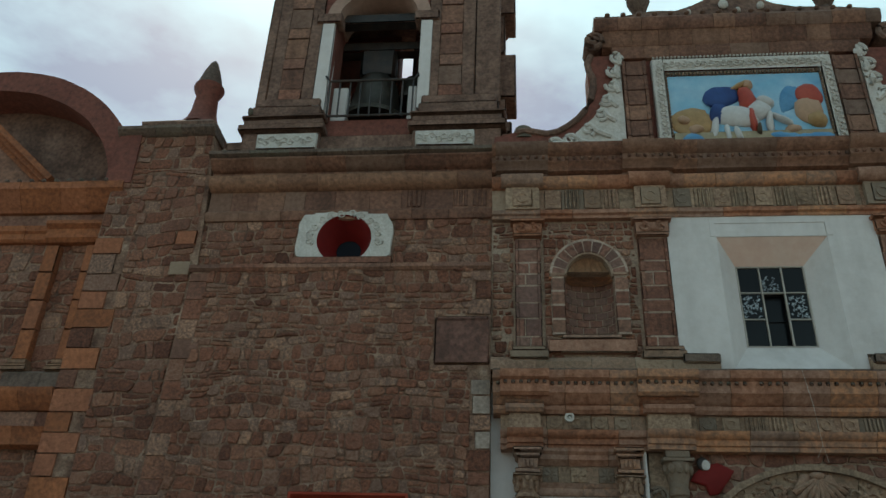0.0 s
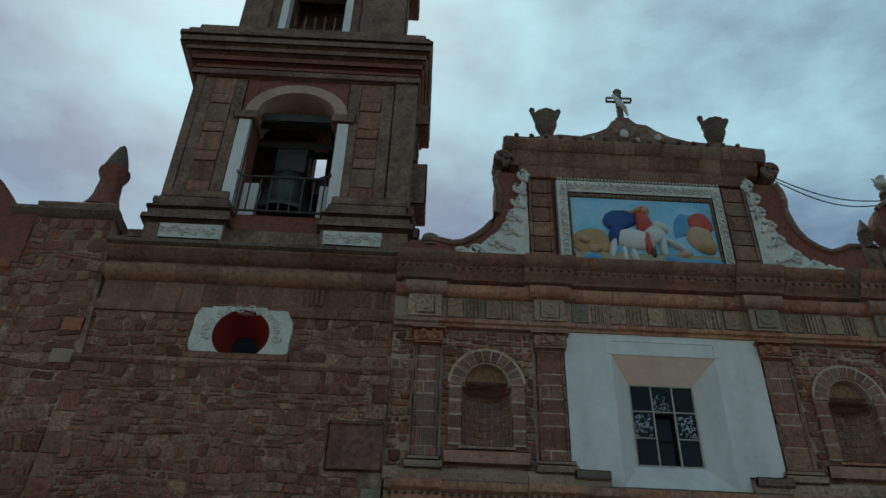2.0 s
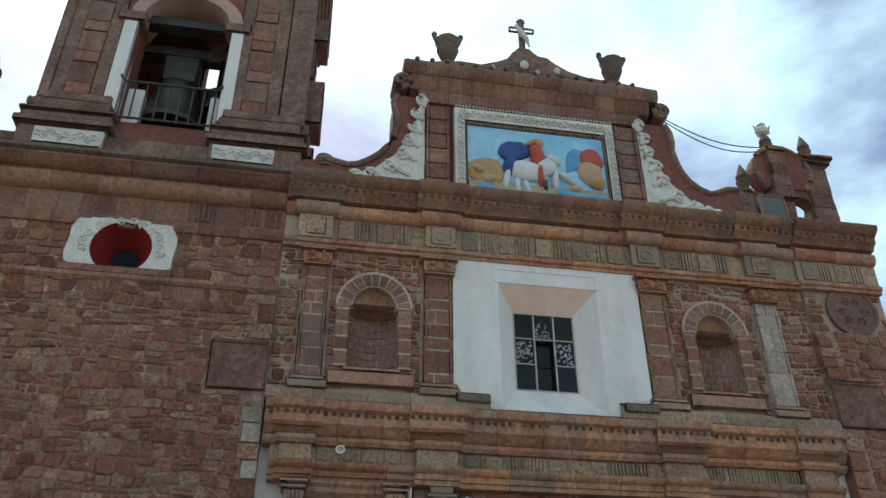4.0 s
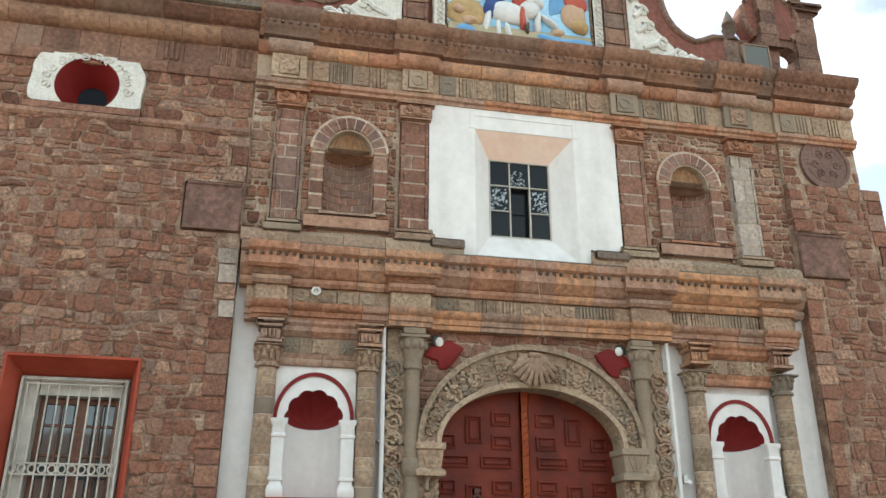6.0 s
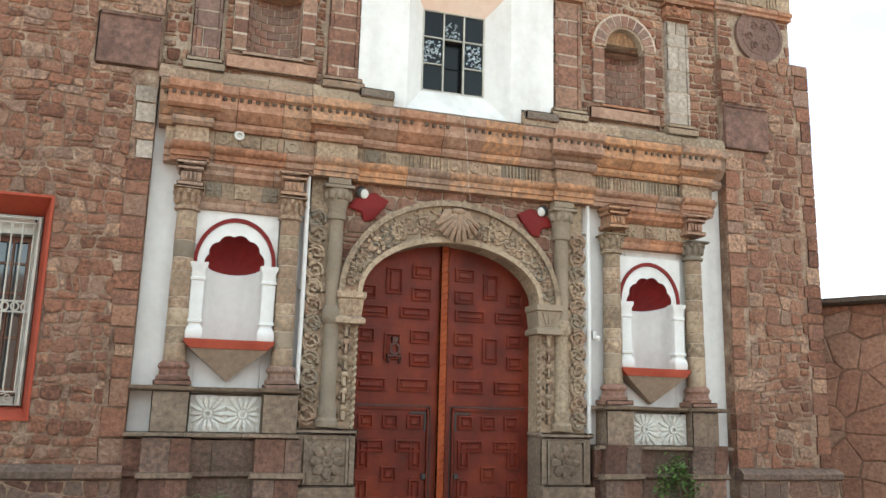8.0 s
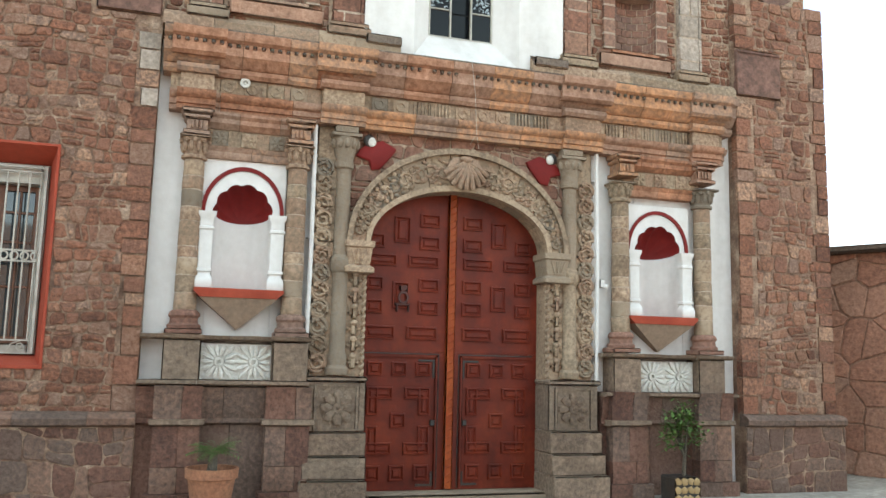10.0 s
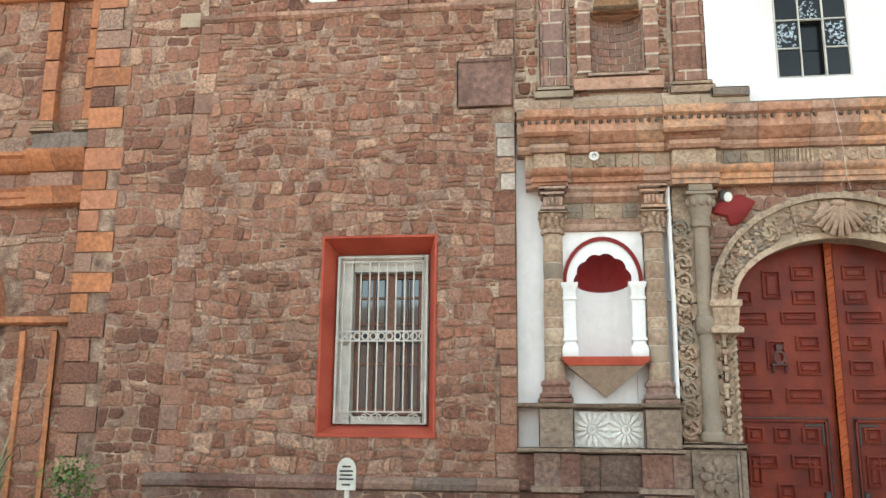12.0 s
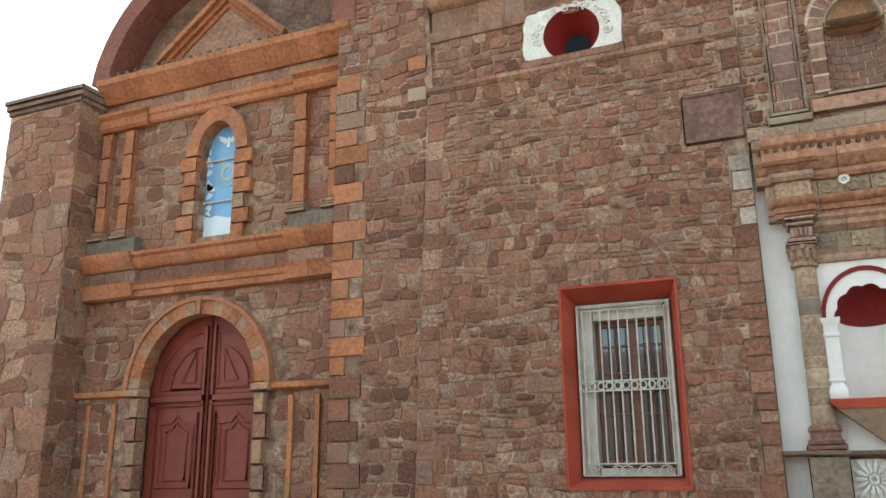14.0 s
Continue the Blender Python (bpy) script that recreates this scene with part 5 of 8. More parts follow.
# upper niches: hollow with stones, ribbed half dome, ring of voussoirs
def upper_niche(cx, z0, w):
    th = thing("wall_niche", (cx, 0.12, z0), "empty round-headed wall niche with ribbed vault and brick voussoirs", "niche", "upper wall niches")
    r, zs = w / 2, z0 + 1.02
    rng = random.Random(int(cx * 100))
    rows, segs = 8, 6
    for j in range(rows):  # curved back wall in courses
        zb, zt = z0 + j * 0.115, z0 + (j + 1) * 0.115
        for i in range(segs):
            o = 0.5 if j % 2 else 0.0
            a0, a1 = 180 * max(0, i - o) / segs, 180 * min(segs, i + 1 - o) / segs
            if j % 2 and i == segs - 1:
                a1 = 180
            b = Build()
            ring = []
            for k in range(4):
                a = radians(a0 + 1.6 + (a1 - a0 - 3.2) * k / 3)
                ring.append((cx + r * math.cos(a), 0.14 + r * 0.62 * math.sin(a)))
            y_off = rng.uniform(0, 0.01)
            verts = [(x, y - y_off, zb + 0.007) for x, y in ring] + [(x, y - y_off, zt - 0.007) for x, y in ring] + [(x + (x - cx) * 0.25, y + 0.06, zb + 0.007) for x, y in ring] + [(x + (x - cx) * 0.25, y + 0.06, zt - 0.007) for x, y in ring]
            faces = []
            for k in range(3):
                faces += [[k, k + 1, 5 + k, 4 + k], [8 + k, 9 + k, 13 + k, 12 + k], [k, k + 1, 9 + k, 8 + k], [4 + k, 5 + k, 13 + k, 12 + k]]
            faces += [[0, 4, 12, 8], [3, 7, 15, 11]]
            b.add(verts, faces)
            part("niche_stone", b.wear(0.004), m_redcut, th, smooth=0)
    b = Build()  # mortar shell behind
    b.lathe([(r + 0.007, z0), (r + 0.007, zs + 0.02)], cx, 0.14, 16, 0, 180)
    b.v = [(x, 0.14 + (y - 0.14) * 0.64, z) for x, y, z in b.v]
    part("niche_mortar", b, m_palejoint, th)
    b = Build()
    b.box(cx - r - 0.06, cx + r + 0.06, 0.05, 0.14 + r + 0.05, z0 - 0.06, z0, 0.01)
    part("sill", b.wear(0.006), m_warm, th)
    b = Build()  # ribbed half dome
    verts, faces, n, m = [], [], 44, 8
    for j in range(m + 1):
        t = math.pi / 2 * j / m
        for i in range(n + 1):
            a = math.pi * i / n
            q = r * (1 + 0.035 * math.cos(a * 22)) * math.cos(t)
            verts.append((cx + q * math.cos(a), 0.14 + q * 0.62 * math.sin(a), zs - 0.1 + (r + 0.06) * math.sin(t)))
    for j in range(m):
        for i in range(n):
            p = j * (n + 1) + i
            faces.append([p, p + 1, p + n + 2, p + n + 1])
    b.add(verts, faces)
    part("ribbed_vault", b, m_orange_vault, th, "ribbed ochre half-dome")
    b = Build()
    b.lathe([(r - 0.015, zs - 0.13), (r - 0.03, zs - 0.1), (r - 0.015, zs - 0.07)], cx, 0.14, 20, 0, 180)
    b.v = [(x, 0.14 + (y - 0.14) * 0.62, z) for x, y, z in b.v]
    part("string_course", b, m_warm, th)
    b = Build()
    b.ring(cx, zs - 0.1, (r, r + 0.05), (r + 0.22, r + 0.27), 0.045, 0.2, 0, 180, 30)
    for s in (-1, 1):
        e = cx + s * (r + 0.1)
        b.box(e - 0.098, e + 0.098, 0.0545, 0.2, z0, z0 + 0.95, 0.003)
    part("mortar_bed", b, m_palejoint, th, smooth=0)
    for i in range(11):
        a0, a1 = 180 * i / 11 + 1.1, 180 * (i + 1) / 11 - 1.1
        b = Build()
        b.ring(cx, zs - 0.1, (r, r + 0.05), (r + 0.18, r + 0.23), 0.04, 0.2, a0, a1, 3)
        part("voussoir", b.wear(0.004), m_redcut, th)
    b = Build()
    b.ring(cx, zs - 0.1, (r + 0.185, r + 0.235), (r + 0.225, r + 0.28), 0.05, 0.2, -3, 183, 30)
    part("hood_mould", b.wear(0.006), m_orange, th, "thin orange brick hood")
    b = Build()
    b.ring(cx, zs - 0.1, (r - 0.03, r + 0.02), (r + 0.005, r + 0.055), 0.06, 0.2, 0, 180, 30)
    part("edge_roll", b.wear(0.004), m_joint, th)
    for s in (-1, 1):
        for k in range(4):
            b = Build()
            e = cx + s * (r + 0.1)
            b.box(e - 0.1, e + 0.1, 0.05, 0.2, z0 + 0.02 + k * 0.225, z0 + 0.231 + k * 0.225, 0.01)
            part("jamb_stone", b.wear(0.006), m_ashlar, th)
        b = Build()
        b.box(e - 0.12, e + 0.12, 0.03, 0.2, z0 + 0.925, z0 + 0.985, 0.012)
        part("impost", b.wear(0.005), m_grey, th)
    b = Build()
    b.box(cx - 0.62, cx + 0.62, 0.03, 0.15, z0 - 0.28, z0 - 0.07, 0.02)
    part("apron", b.wear(0.008), m_warm, th)


# ochre stone, made brighter in place of light bounced into the half-domes
m_orange_vault = material("brightened_ochre_stone", [(0.5, 0.3, 0.18), (0.62, 0.4, 0.25)], scale=5, stain=(0.6, 2), bump=0.25)
upper_niche(0.95, 6.5, 0.72)
upper_niche(6.35, 6.5, 0.7)

# white window bay with splayed embrasure
wp = thing("window_1", (3.62, 0.05, 6.0), "dark nine-pane window deep in a white splayed embrasure", "window", kind="structure")
GX0, GX1, GZ0, GZ1, GY = 3.14, 4.1, 6.43, 7.70, 0.36
b = Build()
b.prism([(2.13, 6.2), (2.66, 6.2), (2.66, 5.98), (2.84, 5.98), (2.84, 8.05), (2.84, 8.46), (2.13, 8.46)], 0.04, 0.13)
b.prism([(5.12, 6.2), (5.12, 8.46), (4.42, 8.46), (4.42, 5.98), (4.6, 5.98), (4.6, 6.2)], 0.04, 0.13)
b.box(2.84, 4.42, 0.04, 0.13, 8.05, 8.46, 0.003)
part("white_panel", b, m_white, wp, smooth=0)
b = Build()
b.prism([(2.76, 8.06), (2.84, 8.06), (2.84, 8.28), (4.42, 8.28), (4.42, 8.06), (4.5, 8.06), (4.5, 8.36), (2.76, 8.36)], 0.03, 0.045)
part("lintel_band", b, m_white, wp)
b = Build()
o = [(2.84, 0.05, 5.98), (4.42, 0.05, 5.98), (4.42, 0.05, 8.05), (2.84, 0.05, 8.05)]
g = [(GX0, GY, GZ0), (GX1, GY, GZ0), (GX1, GY, GZ1), (GX0, GY, GZ1)]
b.add(o + g, [[0, 1, 5, 4], [1, 2, 6, 5], [3, 0, 4, 7]])
part("splay", b, m_white, wp, smooth=0)
b = Build()
b.add([o[2], o[3], g[3], g[2]], [[0, 1, 2, 3]])
part("soffit", b, m_blush, wp, "pink soffit with bounced light put into its colour", smooth=0)
for i in range(3):
    for j in range(3):
        x0, x1 = GX0 + (GX1 - GX0) * i / 3, GX0 + (GX1 - GX0) * (i + 1) / 3
        z0, z1 = GZ0 + (GZ1 - GZ0) * j / 3, GZ0 + (GZ1 - GZ0) * (j + 1) / 3
        b = Build()
        b.box(x0 + 0.01, x1 - 0.01, GY + 0.01 + (0.1 if (i, j) in ((1, 1), (1, 0)) else 0), GY + 0.02 + (0.1 if (i, j) in ((1, 1), (1, 0)) else 0), z0 + 0.01, z1 - 0.01, 0.001)
        if (i, j) in ((0, 1), (2, 1), (1, 2)):
            b.slot = 1
            rng = random.Random(i * 7 + j)
            for k in range(80 if j == 1 else 34):
                cx, cz = rng.uniform(x0 + 0.04, x1 - 0.04), rng.uniform(z0 + 0.04, z1 - 0.05 if j == 1 else z0 + 0.26)
                b.tube(scroll_line(cx, cz, rng.uniform(0.01, 0.026), 0.6, rng.uniform(0, 360), 1, GY + 0.008, 6), 0.0045, 4)
        part("pane", b, [m_glass, m_paleglass], wp, smooth=0)
for i in range(4):
    x = GX0 + (GX1 - GX0) * i / 3
    z = GZ0 + (GZ1 - GZ0) * i / 3
    b = Build()
    b.box(x - 0.012, x + 0.012, GY - 0.02, GY + 0.03, GZ0, GZ1, 0.003)
    part("mullion", b, m_paint, wp)
    for xa, xc in ((GX0, GX1),) if i != 1 else ((GX0, GX0 + (GX1 - GX0) / 3), (GX0 + (GX1 - GX0) * 2 / 3, GX1)):
        b = Build()
        b.box(xa, xc, GY - 0.016, GY + 0.026, z - 0.01, z + 0.01, 0.003)
        part("glazing_bar", b, m_paint, wp)
# black board put where the room behind the panes is only unlit
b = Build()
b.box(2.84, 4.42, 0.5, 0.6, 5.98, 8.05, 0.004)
part("dark_backing", b, m_iron_and_dark, wp, "black board standing in for the unlit inside behind the glass")
for x0, x1 in ((2.14, 2.64), (4.62, 5.16)):
    b = Build()
    b.box(x0, x1, -0.1, 0.1, 6.02, 6.16, 0.02)
    tagged(part("base_stone", b.wear(0.008), m_dark), "dark mossy stone under the white window bay", "stone", "base stones")

# dark slabs with worn reliefs, one on either side
for x0, x1, z0, z1 in ((-1.28, -0.5, 6.02, 6.75), (8.07, 8.9, 6.0, 6.76)):
    th = thing("stone_plaque", ((x0 + x1) / 2, 0, z0), "dark red weathered stone plaque set in the rubble wall", "plaque", "wall plaques")
    b = Build()
    b.box(x0, x1, -0.05, 0.05, z0, z1, 0.02)
    part("slab", b.wear(0.01), m_slab, th)
    b = Build()
    b.box(x0 + 0.02, x1 - 0.02, -0.075, -0.04, z1 - 0.07, z1 - 0.01, 0.015)
    part("top_rim", b.wear(0.01), m_slab, th)

# medallion on the right pier
th = thing("medallion", (8.85, 0.03, 7.68), "round worn stone medallion carved on the upper pier", "medallion")
b = Build()
for r0, r1, d in ((0.0001, 0.07, 0.03), (0.31, 0.34, 0.035), (0.4, 0.46, 0.06)):
    b.ring(8.86, 8.06, (r0, r0), (r1, r1), 0.02 - d * 0.4, 0.06, 0, 360, 28)
b.ring(8.86, 8.06, (0.0001, 0.0001), (0.46, 0.46), 0.01, 0.06, 0, 360, 28)
for k in range(6):
    a = 2 * math.pi * k / 6
    b.tube(scroll_line(8.86 + 0.2 * math.cos(a), 8.06 + 0.2 * math.sin(a), 0.08, 1.3, k * 60, 1 if k % 2 else -1, 0.008, 14), 0.018, 5)
part("disc", b.wear(0.012), m_redcut, th)

# ---- gable ----
gab = thing("gable", (3.68, 0.1, 9.6), "curved brown stone gable with scrolled shoulders", "gable")
LEFT = [(-0.45, 9.55), (-0.45, 10.02), (-0.1, 10.12), (0.08, 10.14), (0.4, 10.06), (0.58, 10.1), (0.76, 10.22), (0.92, 10.36), (1.04, 10.52), (1.14, 10.74), (1.2, 11.0), (1.21, 11.2), (1.14, 11.38), (1.12, 11.52), (1.19, 11.7)]
RIGHT = [(7.35, 9.55), (7.35, 10.4), (7.16, 10.40), (6.96, 10.30), (6.8, 10.25), (6.6, 10.33), (6.44, 10.47), (6.32, 10.66), (6.25, 10.9), (6.21, 11.15), (6.24, 11.35), (6.22, 11.55), (6.15, 11.72)]
b = Build()
for pts, edge in ((LEFT, 1.68), (RIGHT, 5.56)):
    for (xa, za), (xc, zc) in zip(pts[1:], pts[2:]):
        q = [(xa, za), (xc, zc), (xc, 9.55), (xa, 9.55)]
        if abs(xa - xc) > 1e-4:
            b.prism(q, 0.1, 0.62)
    xa = pts[-1][0]
    b.box(min(xa, edge), max(xa, edge), 0.1, 0.62, 9.55, 11.7, 0.004)
    mx = pts[11][0] if pts is LEFT else pts[-3][0]
    b.box(min(mx, edge), max(mx, edge), 0.1, 0.62, 10.9, 11.7, 0.004)
b.box(1.6, 5.64, 0.16, 0.62, 9.55, 11.7, 0.004)
part("body", b.wear(0.008), m_towerred, gab, smooth=0)
b = Build()
b.tube([(x, 0.1, z) for x, z in LEFT[2:]], 0.06, 7)
part("rim", b.wear(0.01), m_brick, gab)
b = Build()
b.tube([(x, 0.1, z) for x, z in RIGHT[1:]], 0.06, 7)
part("rim", b.wear(0.01), m_brick, gab)
for x, s in ((1.22, 1), (6.12, -1)):
    b = Build()
    b.tube(scroll_line(x + 0.02 * s, 11.98, 0.17, 1.5, 270, s, 0.0, 22), 0.055, 7)
    b.lathe([(0.15, -0.02), (0.16, 0.35)], 0, 0, 16)
    b.v[-32:] = [(x + 0.02 * s + p[0], p[2] + 0.1, 11.98 + p[1]) for p in b.v[-32:]]
    part("volute", b.wear(0.006), m_brick, gab)
for x0, x1 in ((1.69, 2.09), (5.1, 5.52)):
    z, k = 9.62, 0
    while z < 11.5:
        b = Build()
        b.box(x0, x1, 0.03, 0.2, z, min(z + 0.31, 11.6), 0.01)
        b.box(x0, x0 + 0.06, 0.01, 0.2, z, min(z + 0.31, 11.6), 0.008)
        b.box(x1 - 0.06, x1, 0.01, 0.2, z, min(z + 0.31, 11.6), 0.008)
        part("pilaster_block", b.wear(0.006), m_brown, gab)
        z += 0.315
course(gab, 1.55, 5.66, [(0.08, 11.62), (0.06, 11.68), (0.06, 11.86)], 0.6, m_brown, 501, 0.5)
course(gab, 1.4, 5.86, [(0.06, 11.865), (0.0, 11.95), (0.0, 12.05), (-0.05, 12.12)], 0.6, m_brown, 502, 0.5)
course(gab, 1.26, 6.02, [(-0.06, 12.125), (-0.12, 12.2), (-0.14, 12.33), (-0.1, 12.4)], 0.6, m_brown, 503, 0.5)
b = Build()
CREST = [(1.3, 12.38), (1.3, 12.5), (1.75, 12.5), (2.3, 12.6), (2.7, 12.58), (3.0, 12.7), (3.2, 12.82), (3.3, 13.0), (3.45, 13.12), (3.65, 13.1), (3.78, 12.97), (3.95, 12.95), (4.1, 12.82), (4.35, 12.68), (4.7, 12.58), (5.3, 12.55), (5.96, 12.48), (5.96, 12.38)]
b.prism(CREST, -0.02, 0.5)
part("crest", b.wear(0.01), m_brick, gab, smooth=0)
for i in range(16):
    b = Build()
    x = 1.5 + i * 0.27
    b.ball((x, -0.1, 12.45), (0.05, 0.05, 0.04), 7, 5)
    part("bead", b, m_brick, gab)
for x, z, r in ((3.5, 12.66, 0.085), (4.12, 12.6, 0.065), (3.72, 12.5, 0.05), (2.9, 12.5, 0.045)):
    b = Build().ball((x, -0.05, z), (r, 0.06, r * 1.2), 10, 6)
    part("stucco_ornament", b.wear(0.01), m_relief, gab, "pale worn stucco ornaments")

b = Build()
b.lathe([(0.24, 10.02), (0.22, 10.14), (0.17, 10.22), (0.15, 10.3), (0.08, 10.36), (0.02, 10.38)], 0.02, 0.3, 12)
part("shoulder_knob", b.wear(0.03, 5), m_dark, gab, "dark mossy stone knob")

# urns, cross
for x, z, lean in ((2.1, 12.56, 0), (5.28, 12.56, 4)):
    b = Build()
    b.lathe([(0.13, 0), (0.13, 0.08), (0.07, 0.14), (0.06, 0.2), (0.15, 0.28), (0.21, 0.46), (0.18, 0.5), (0.22, 0.62), (0.24, 0.68), (0.2, 0.7)], 0, 0, 14)
    for k in range(4):
        a = 2 * math.pi * k / 4
        b.box(0.14 * math.cos(a) - 0.035, 0.14 * math.cos(a) + 0.035, 0.14 * math.sin(a) - 0.035, 0.14 * math.sin(a) + 0.035, 0.69, 0.77, 0.015)
    for s in (-1, 1):
        b.tube([(s * 0.2, 0, 0.66), (s * 0.23, 0, 0.74), (s * 0.25, 0, 0.8)], 0.045, 6)
        b.ball((s * 0.25, 0, 0.84), (0.06, 0.06, 0.06), 8, 5)
    b.move(pose(x, 0.18, z, 0, lean, 0))
    tagged(part("urn", b.wear(0.01), m_dark), "dark weathered stone urn with notched rim on the gable", "urn", "gable urns")
cr = thing("cross", (3.55, 0.15, 13.0), "dark stone cross with a white draped cloth on the gable", "cross")
b = Build()
b.box(3.4, 3.68, 0.02, 0.28, 13.02, 13.2, 0.03)
b.box(3.49, 3.6, 0.1, 0.2, 13.2, 14.02, 0.015)
b.box(3.3, 3.8, 0.1, 0.2, 13.72, 13.83, 0.02)
b.ball((3.545, 0.15, 14.0), (0.09, 0.06, 0.08), 8, 5)
part("shaft", b.wear(0.006), m_dark, cr)
b = Build()
b.tube([(3.42, 0.07, 13.82), (3.52, 0.05, 13.6), (3.62, 0.05, 13.45), (3.66, 0.06, 13.28)], [0.03, 0.06, 0.05, 0.02], 8)
part("cloth", b.wear(0.02, 6), m_relief, cr, "white draped cloth")

# painted relief panel with its frame: plain rounded colour shapes
pan = thing("relief_picture", (3.65, 0.1, 9.7), "colourful painted relief of plain rounded shapes in a white carved frame", "relief")
m_skyblue = material("painted_sky_blue", [(0.09, 0.36, 0.66), (0.24, 0.55, 0.76), (0.4, 0.66, 0.8)], rough=0.6, scale=1.6, stain=(0.5, 2.0), stain_colour=(0.62, 0.74, 0.78), grain=0.1, bump=0.1)
m_pblue = material("painted_deep_blue", [(0.015, 0.05, 0.2), (0.03, 0.1, 0.32)], rough=0.55, scale=5, grain=0.1, bump=0.1)
m_pcyan = material("painted_bright_blue", [(0.08, 0.32, 0.62), (0.2, 0.5, 0.75)], rough=0.55, scale=5, grain=0.1, bump=0.1)
m_pred = material("painted_red", [(0.5, 0.06, 0.04), (0.62, 0.12, 0.07)], rough=0.55, scale=5, grain=0.1, bump=0.1)
m_ptan = material("painted_tan", [(0.5, 0.3, 0.12), (0.6, 0.4, 0.2)], rough=0.6, scale=4, grain=0.15, bump=0.15)
m_pskin = material("painted_pale_orange", [(0.6, 0.36, 0.22), (0.68, 0.45, 0.3)], rough=0.6, scale=4, grain=0.1, bump=0.1)
m_pwhite = material("painted_white", [(0.7, 0.7, 0.68), (0.8, 0.8, 0.78)], rough=0.6, scale=5, grain=0.1, bump=0.1)
m_pgreen = material("painted_sand_green", [(0.42, 0.36, 0.22), (0.5, 0.42, 0.28)], rough=0.6, scale=4, grain=0.15, bump=0.15)
PX0, PX1, PZ0, PZ1 = 2.42, 4.88, 9.65, 11.2
b = Build()
b.box(PX0, PX1, 0.1, 0.2, PZ0, PZ1, 0.004)
part("background", b, m_skyblue, pan, "sky blue painted ground")
b = Build()
b.box(PX0, PX1, 0.06, 0.12, PZ0, 10.02, 0.02)
part("ground_strip", b.wear(0.02, 3), m_pgreen, pan)


def U(u, v):
    return PX0 + (PX1 - PX0) * u, 9.78 + (PZ1 - 9.78) * v


def blob(slot, u, v, ru, rv, d=0.08, tilt=0.0):
    b = Build().ball((0, 0, 0), (ru * 1.12, d, rv * 1.12), 16, 9)
    x, z = U(u, v)
    b.move(pose(x, 0.1, z, 0, tilt, 0)).wear(0.05, 3.0, slot * 3.1)
    part("colour_shape", b.wear(0.02, 9), (m_pblue, m_pred, m_ptan, m_pskin, m_pwhite, m_bark, m_pcyan)[slot], pan)


blob(2, 0.13, 0.32, 0.32, 0.26)
blob(3, 0.08, 0.32, 0.09, 0.08, 0.12)
blob(3, 0.15, 0.2, 0.1, 0.08, 0.12)
blob(6, 0.12, 0.06, 0.17, 0.12, 0.1)
blob(0, 0.33, 0.66, 0.26, 0.2, 0.08, -20)
blob(0, 0.3, 0.45, 0.12, 0.2, 0.07, 20)
blob(4, 0.42, 0.36, 0.34, 0.17, 0.12, 5)
blob(4, 0.56, 0.46, 0.16, 0.2, 0.12, 30)
blob(4, 0.61, 0.57, 0.14, 0.08, 0.12, 20)
blob(4, 0.27, 0.22, 0.06, 0.24, 0.1, 15)
blob(4, 0.35, 0.12, 0.05, 0.18, 0.1)
blob(4, 0.41, 0.1, 0.04, 0.16, 0.1, -10)
blob(4, 0.62, 0.3, 0.05, 0.2, 0.1)
blob(4, 0.7, 0.32, 0.2, 0.05, 0.1, 35)
blob(1, 0.5, 0.62, 0.13, 0.2, 0.14)
blob(1, 0.51, 0.32, 0.06, 0.22, 0.15, -8)
blob(3, 0.51, 0.83, 0.08, 0.1, 0.13)
blob(2, 0.45, 0.8, 0.2, 0.035, 0.1, -30)
blob(6, 0.7, 0.1, 0.25, 0.07, 0.08)
blob(6, 0.78, 0.62, 0.14, 0.3, 0.04, 25)
blob(1, 0.9, 0.66, 0.2, 0.2, 0.1)
blob(3, 0.88, 0.45, 0.2, 0.26, 0.09, 20)
blob(2, 0.92, 0.3, 0.14, 0.12, 0.12)
blob(3, 0.76, 0.18, 0.12, 0.07, 0.1)
blob(6, 0.86, 0.06, 0.36, 0.1, 0.11, -5)
blob(5, 0.54, 0.18, 0.05, 0.08, 0.15)
b = Build()
b.box(2.18, PX0 - 0.03, 0.04, 0.2, 9.62, 11.55, 0.02)
part("frame_side", b.wear(0.01, 4), m_relief, pan)
b = Build()
b.box(PX1 + 0.03, 5.1, 0.04, 0.2, 9.62, 11.55, 0.02)
part("frame_side", b.wear(0.01, 4), m_relief, pan)
b = Build()
b.box(2.18, 5.1, 0.05, 0.2, 11.27, 11.56, 0.02)
part("frame_top", b.wear(0.01, 4), m_relief, pan)
for k in range(26):
    b = Build()
    x = 2.3 + k * 0.106
    b.tube(scroll_line(x, 11.41, 0.075, 1.2, 90 + 180 * (k % 2), 1 if k % 2 else -1, 0.04, 10), 0.018, 5)
    part("frame_scroll", b, m_relief, pan)
for sx in (2.28, 5.0):
    for k in range(15):
        b = Build()
        b.tube(scroll_line(sx, 9.75 + k * 0.11, 0.07, 1.2, 90 + 180 * (k % 2), 1 if k % 2 else -1, 0.03, 10), 0.018, 5)
        part("frame_scroll", b, m_relief, pan)
b = Build()
for k in range(40):
    b.ball((PX0 + (PX1 - PX0) * (k + 0.5) / 40, 0.08, PZ1 + 0.03), (0.022, 0.03, 0.03), 6, 4)
for sx in (PX0 - 0.015, PX1 + 0.015):
    for k in range(24):
        b.ball((sx, 0.08, 9.7 + k * 0.064), (0.025, 0.03, 0.024), 6, 4)
part("bead_moulding", b, m_grey, pan)
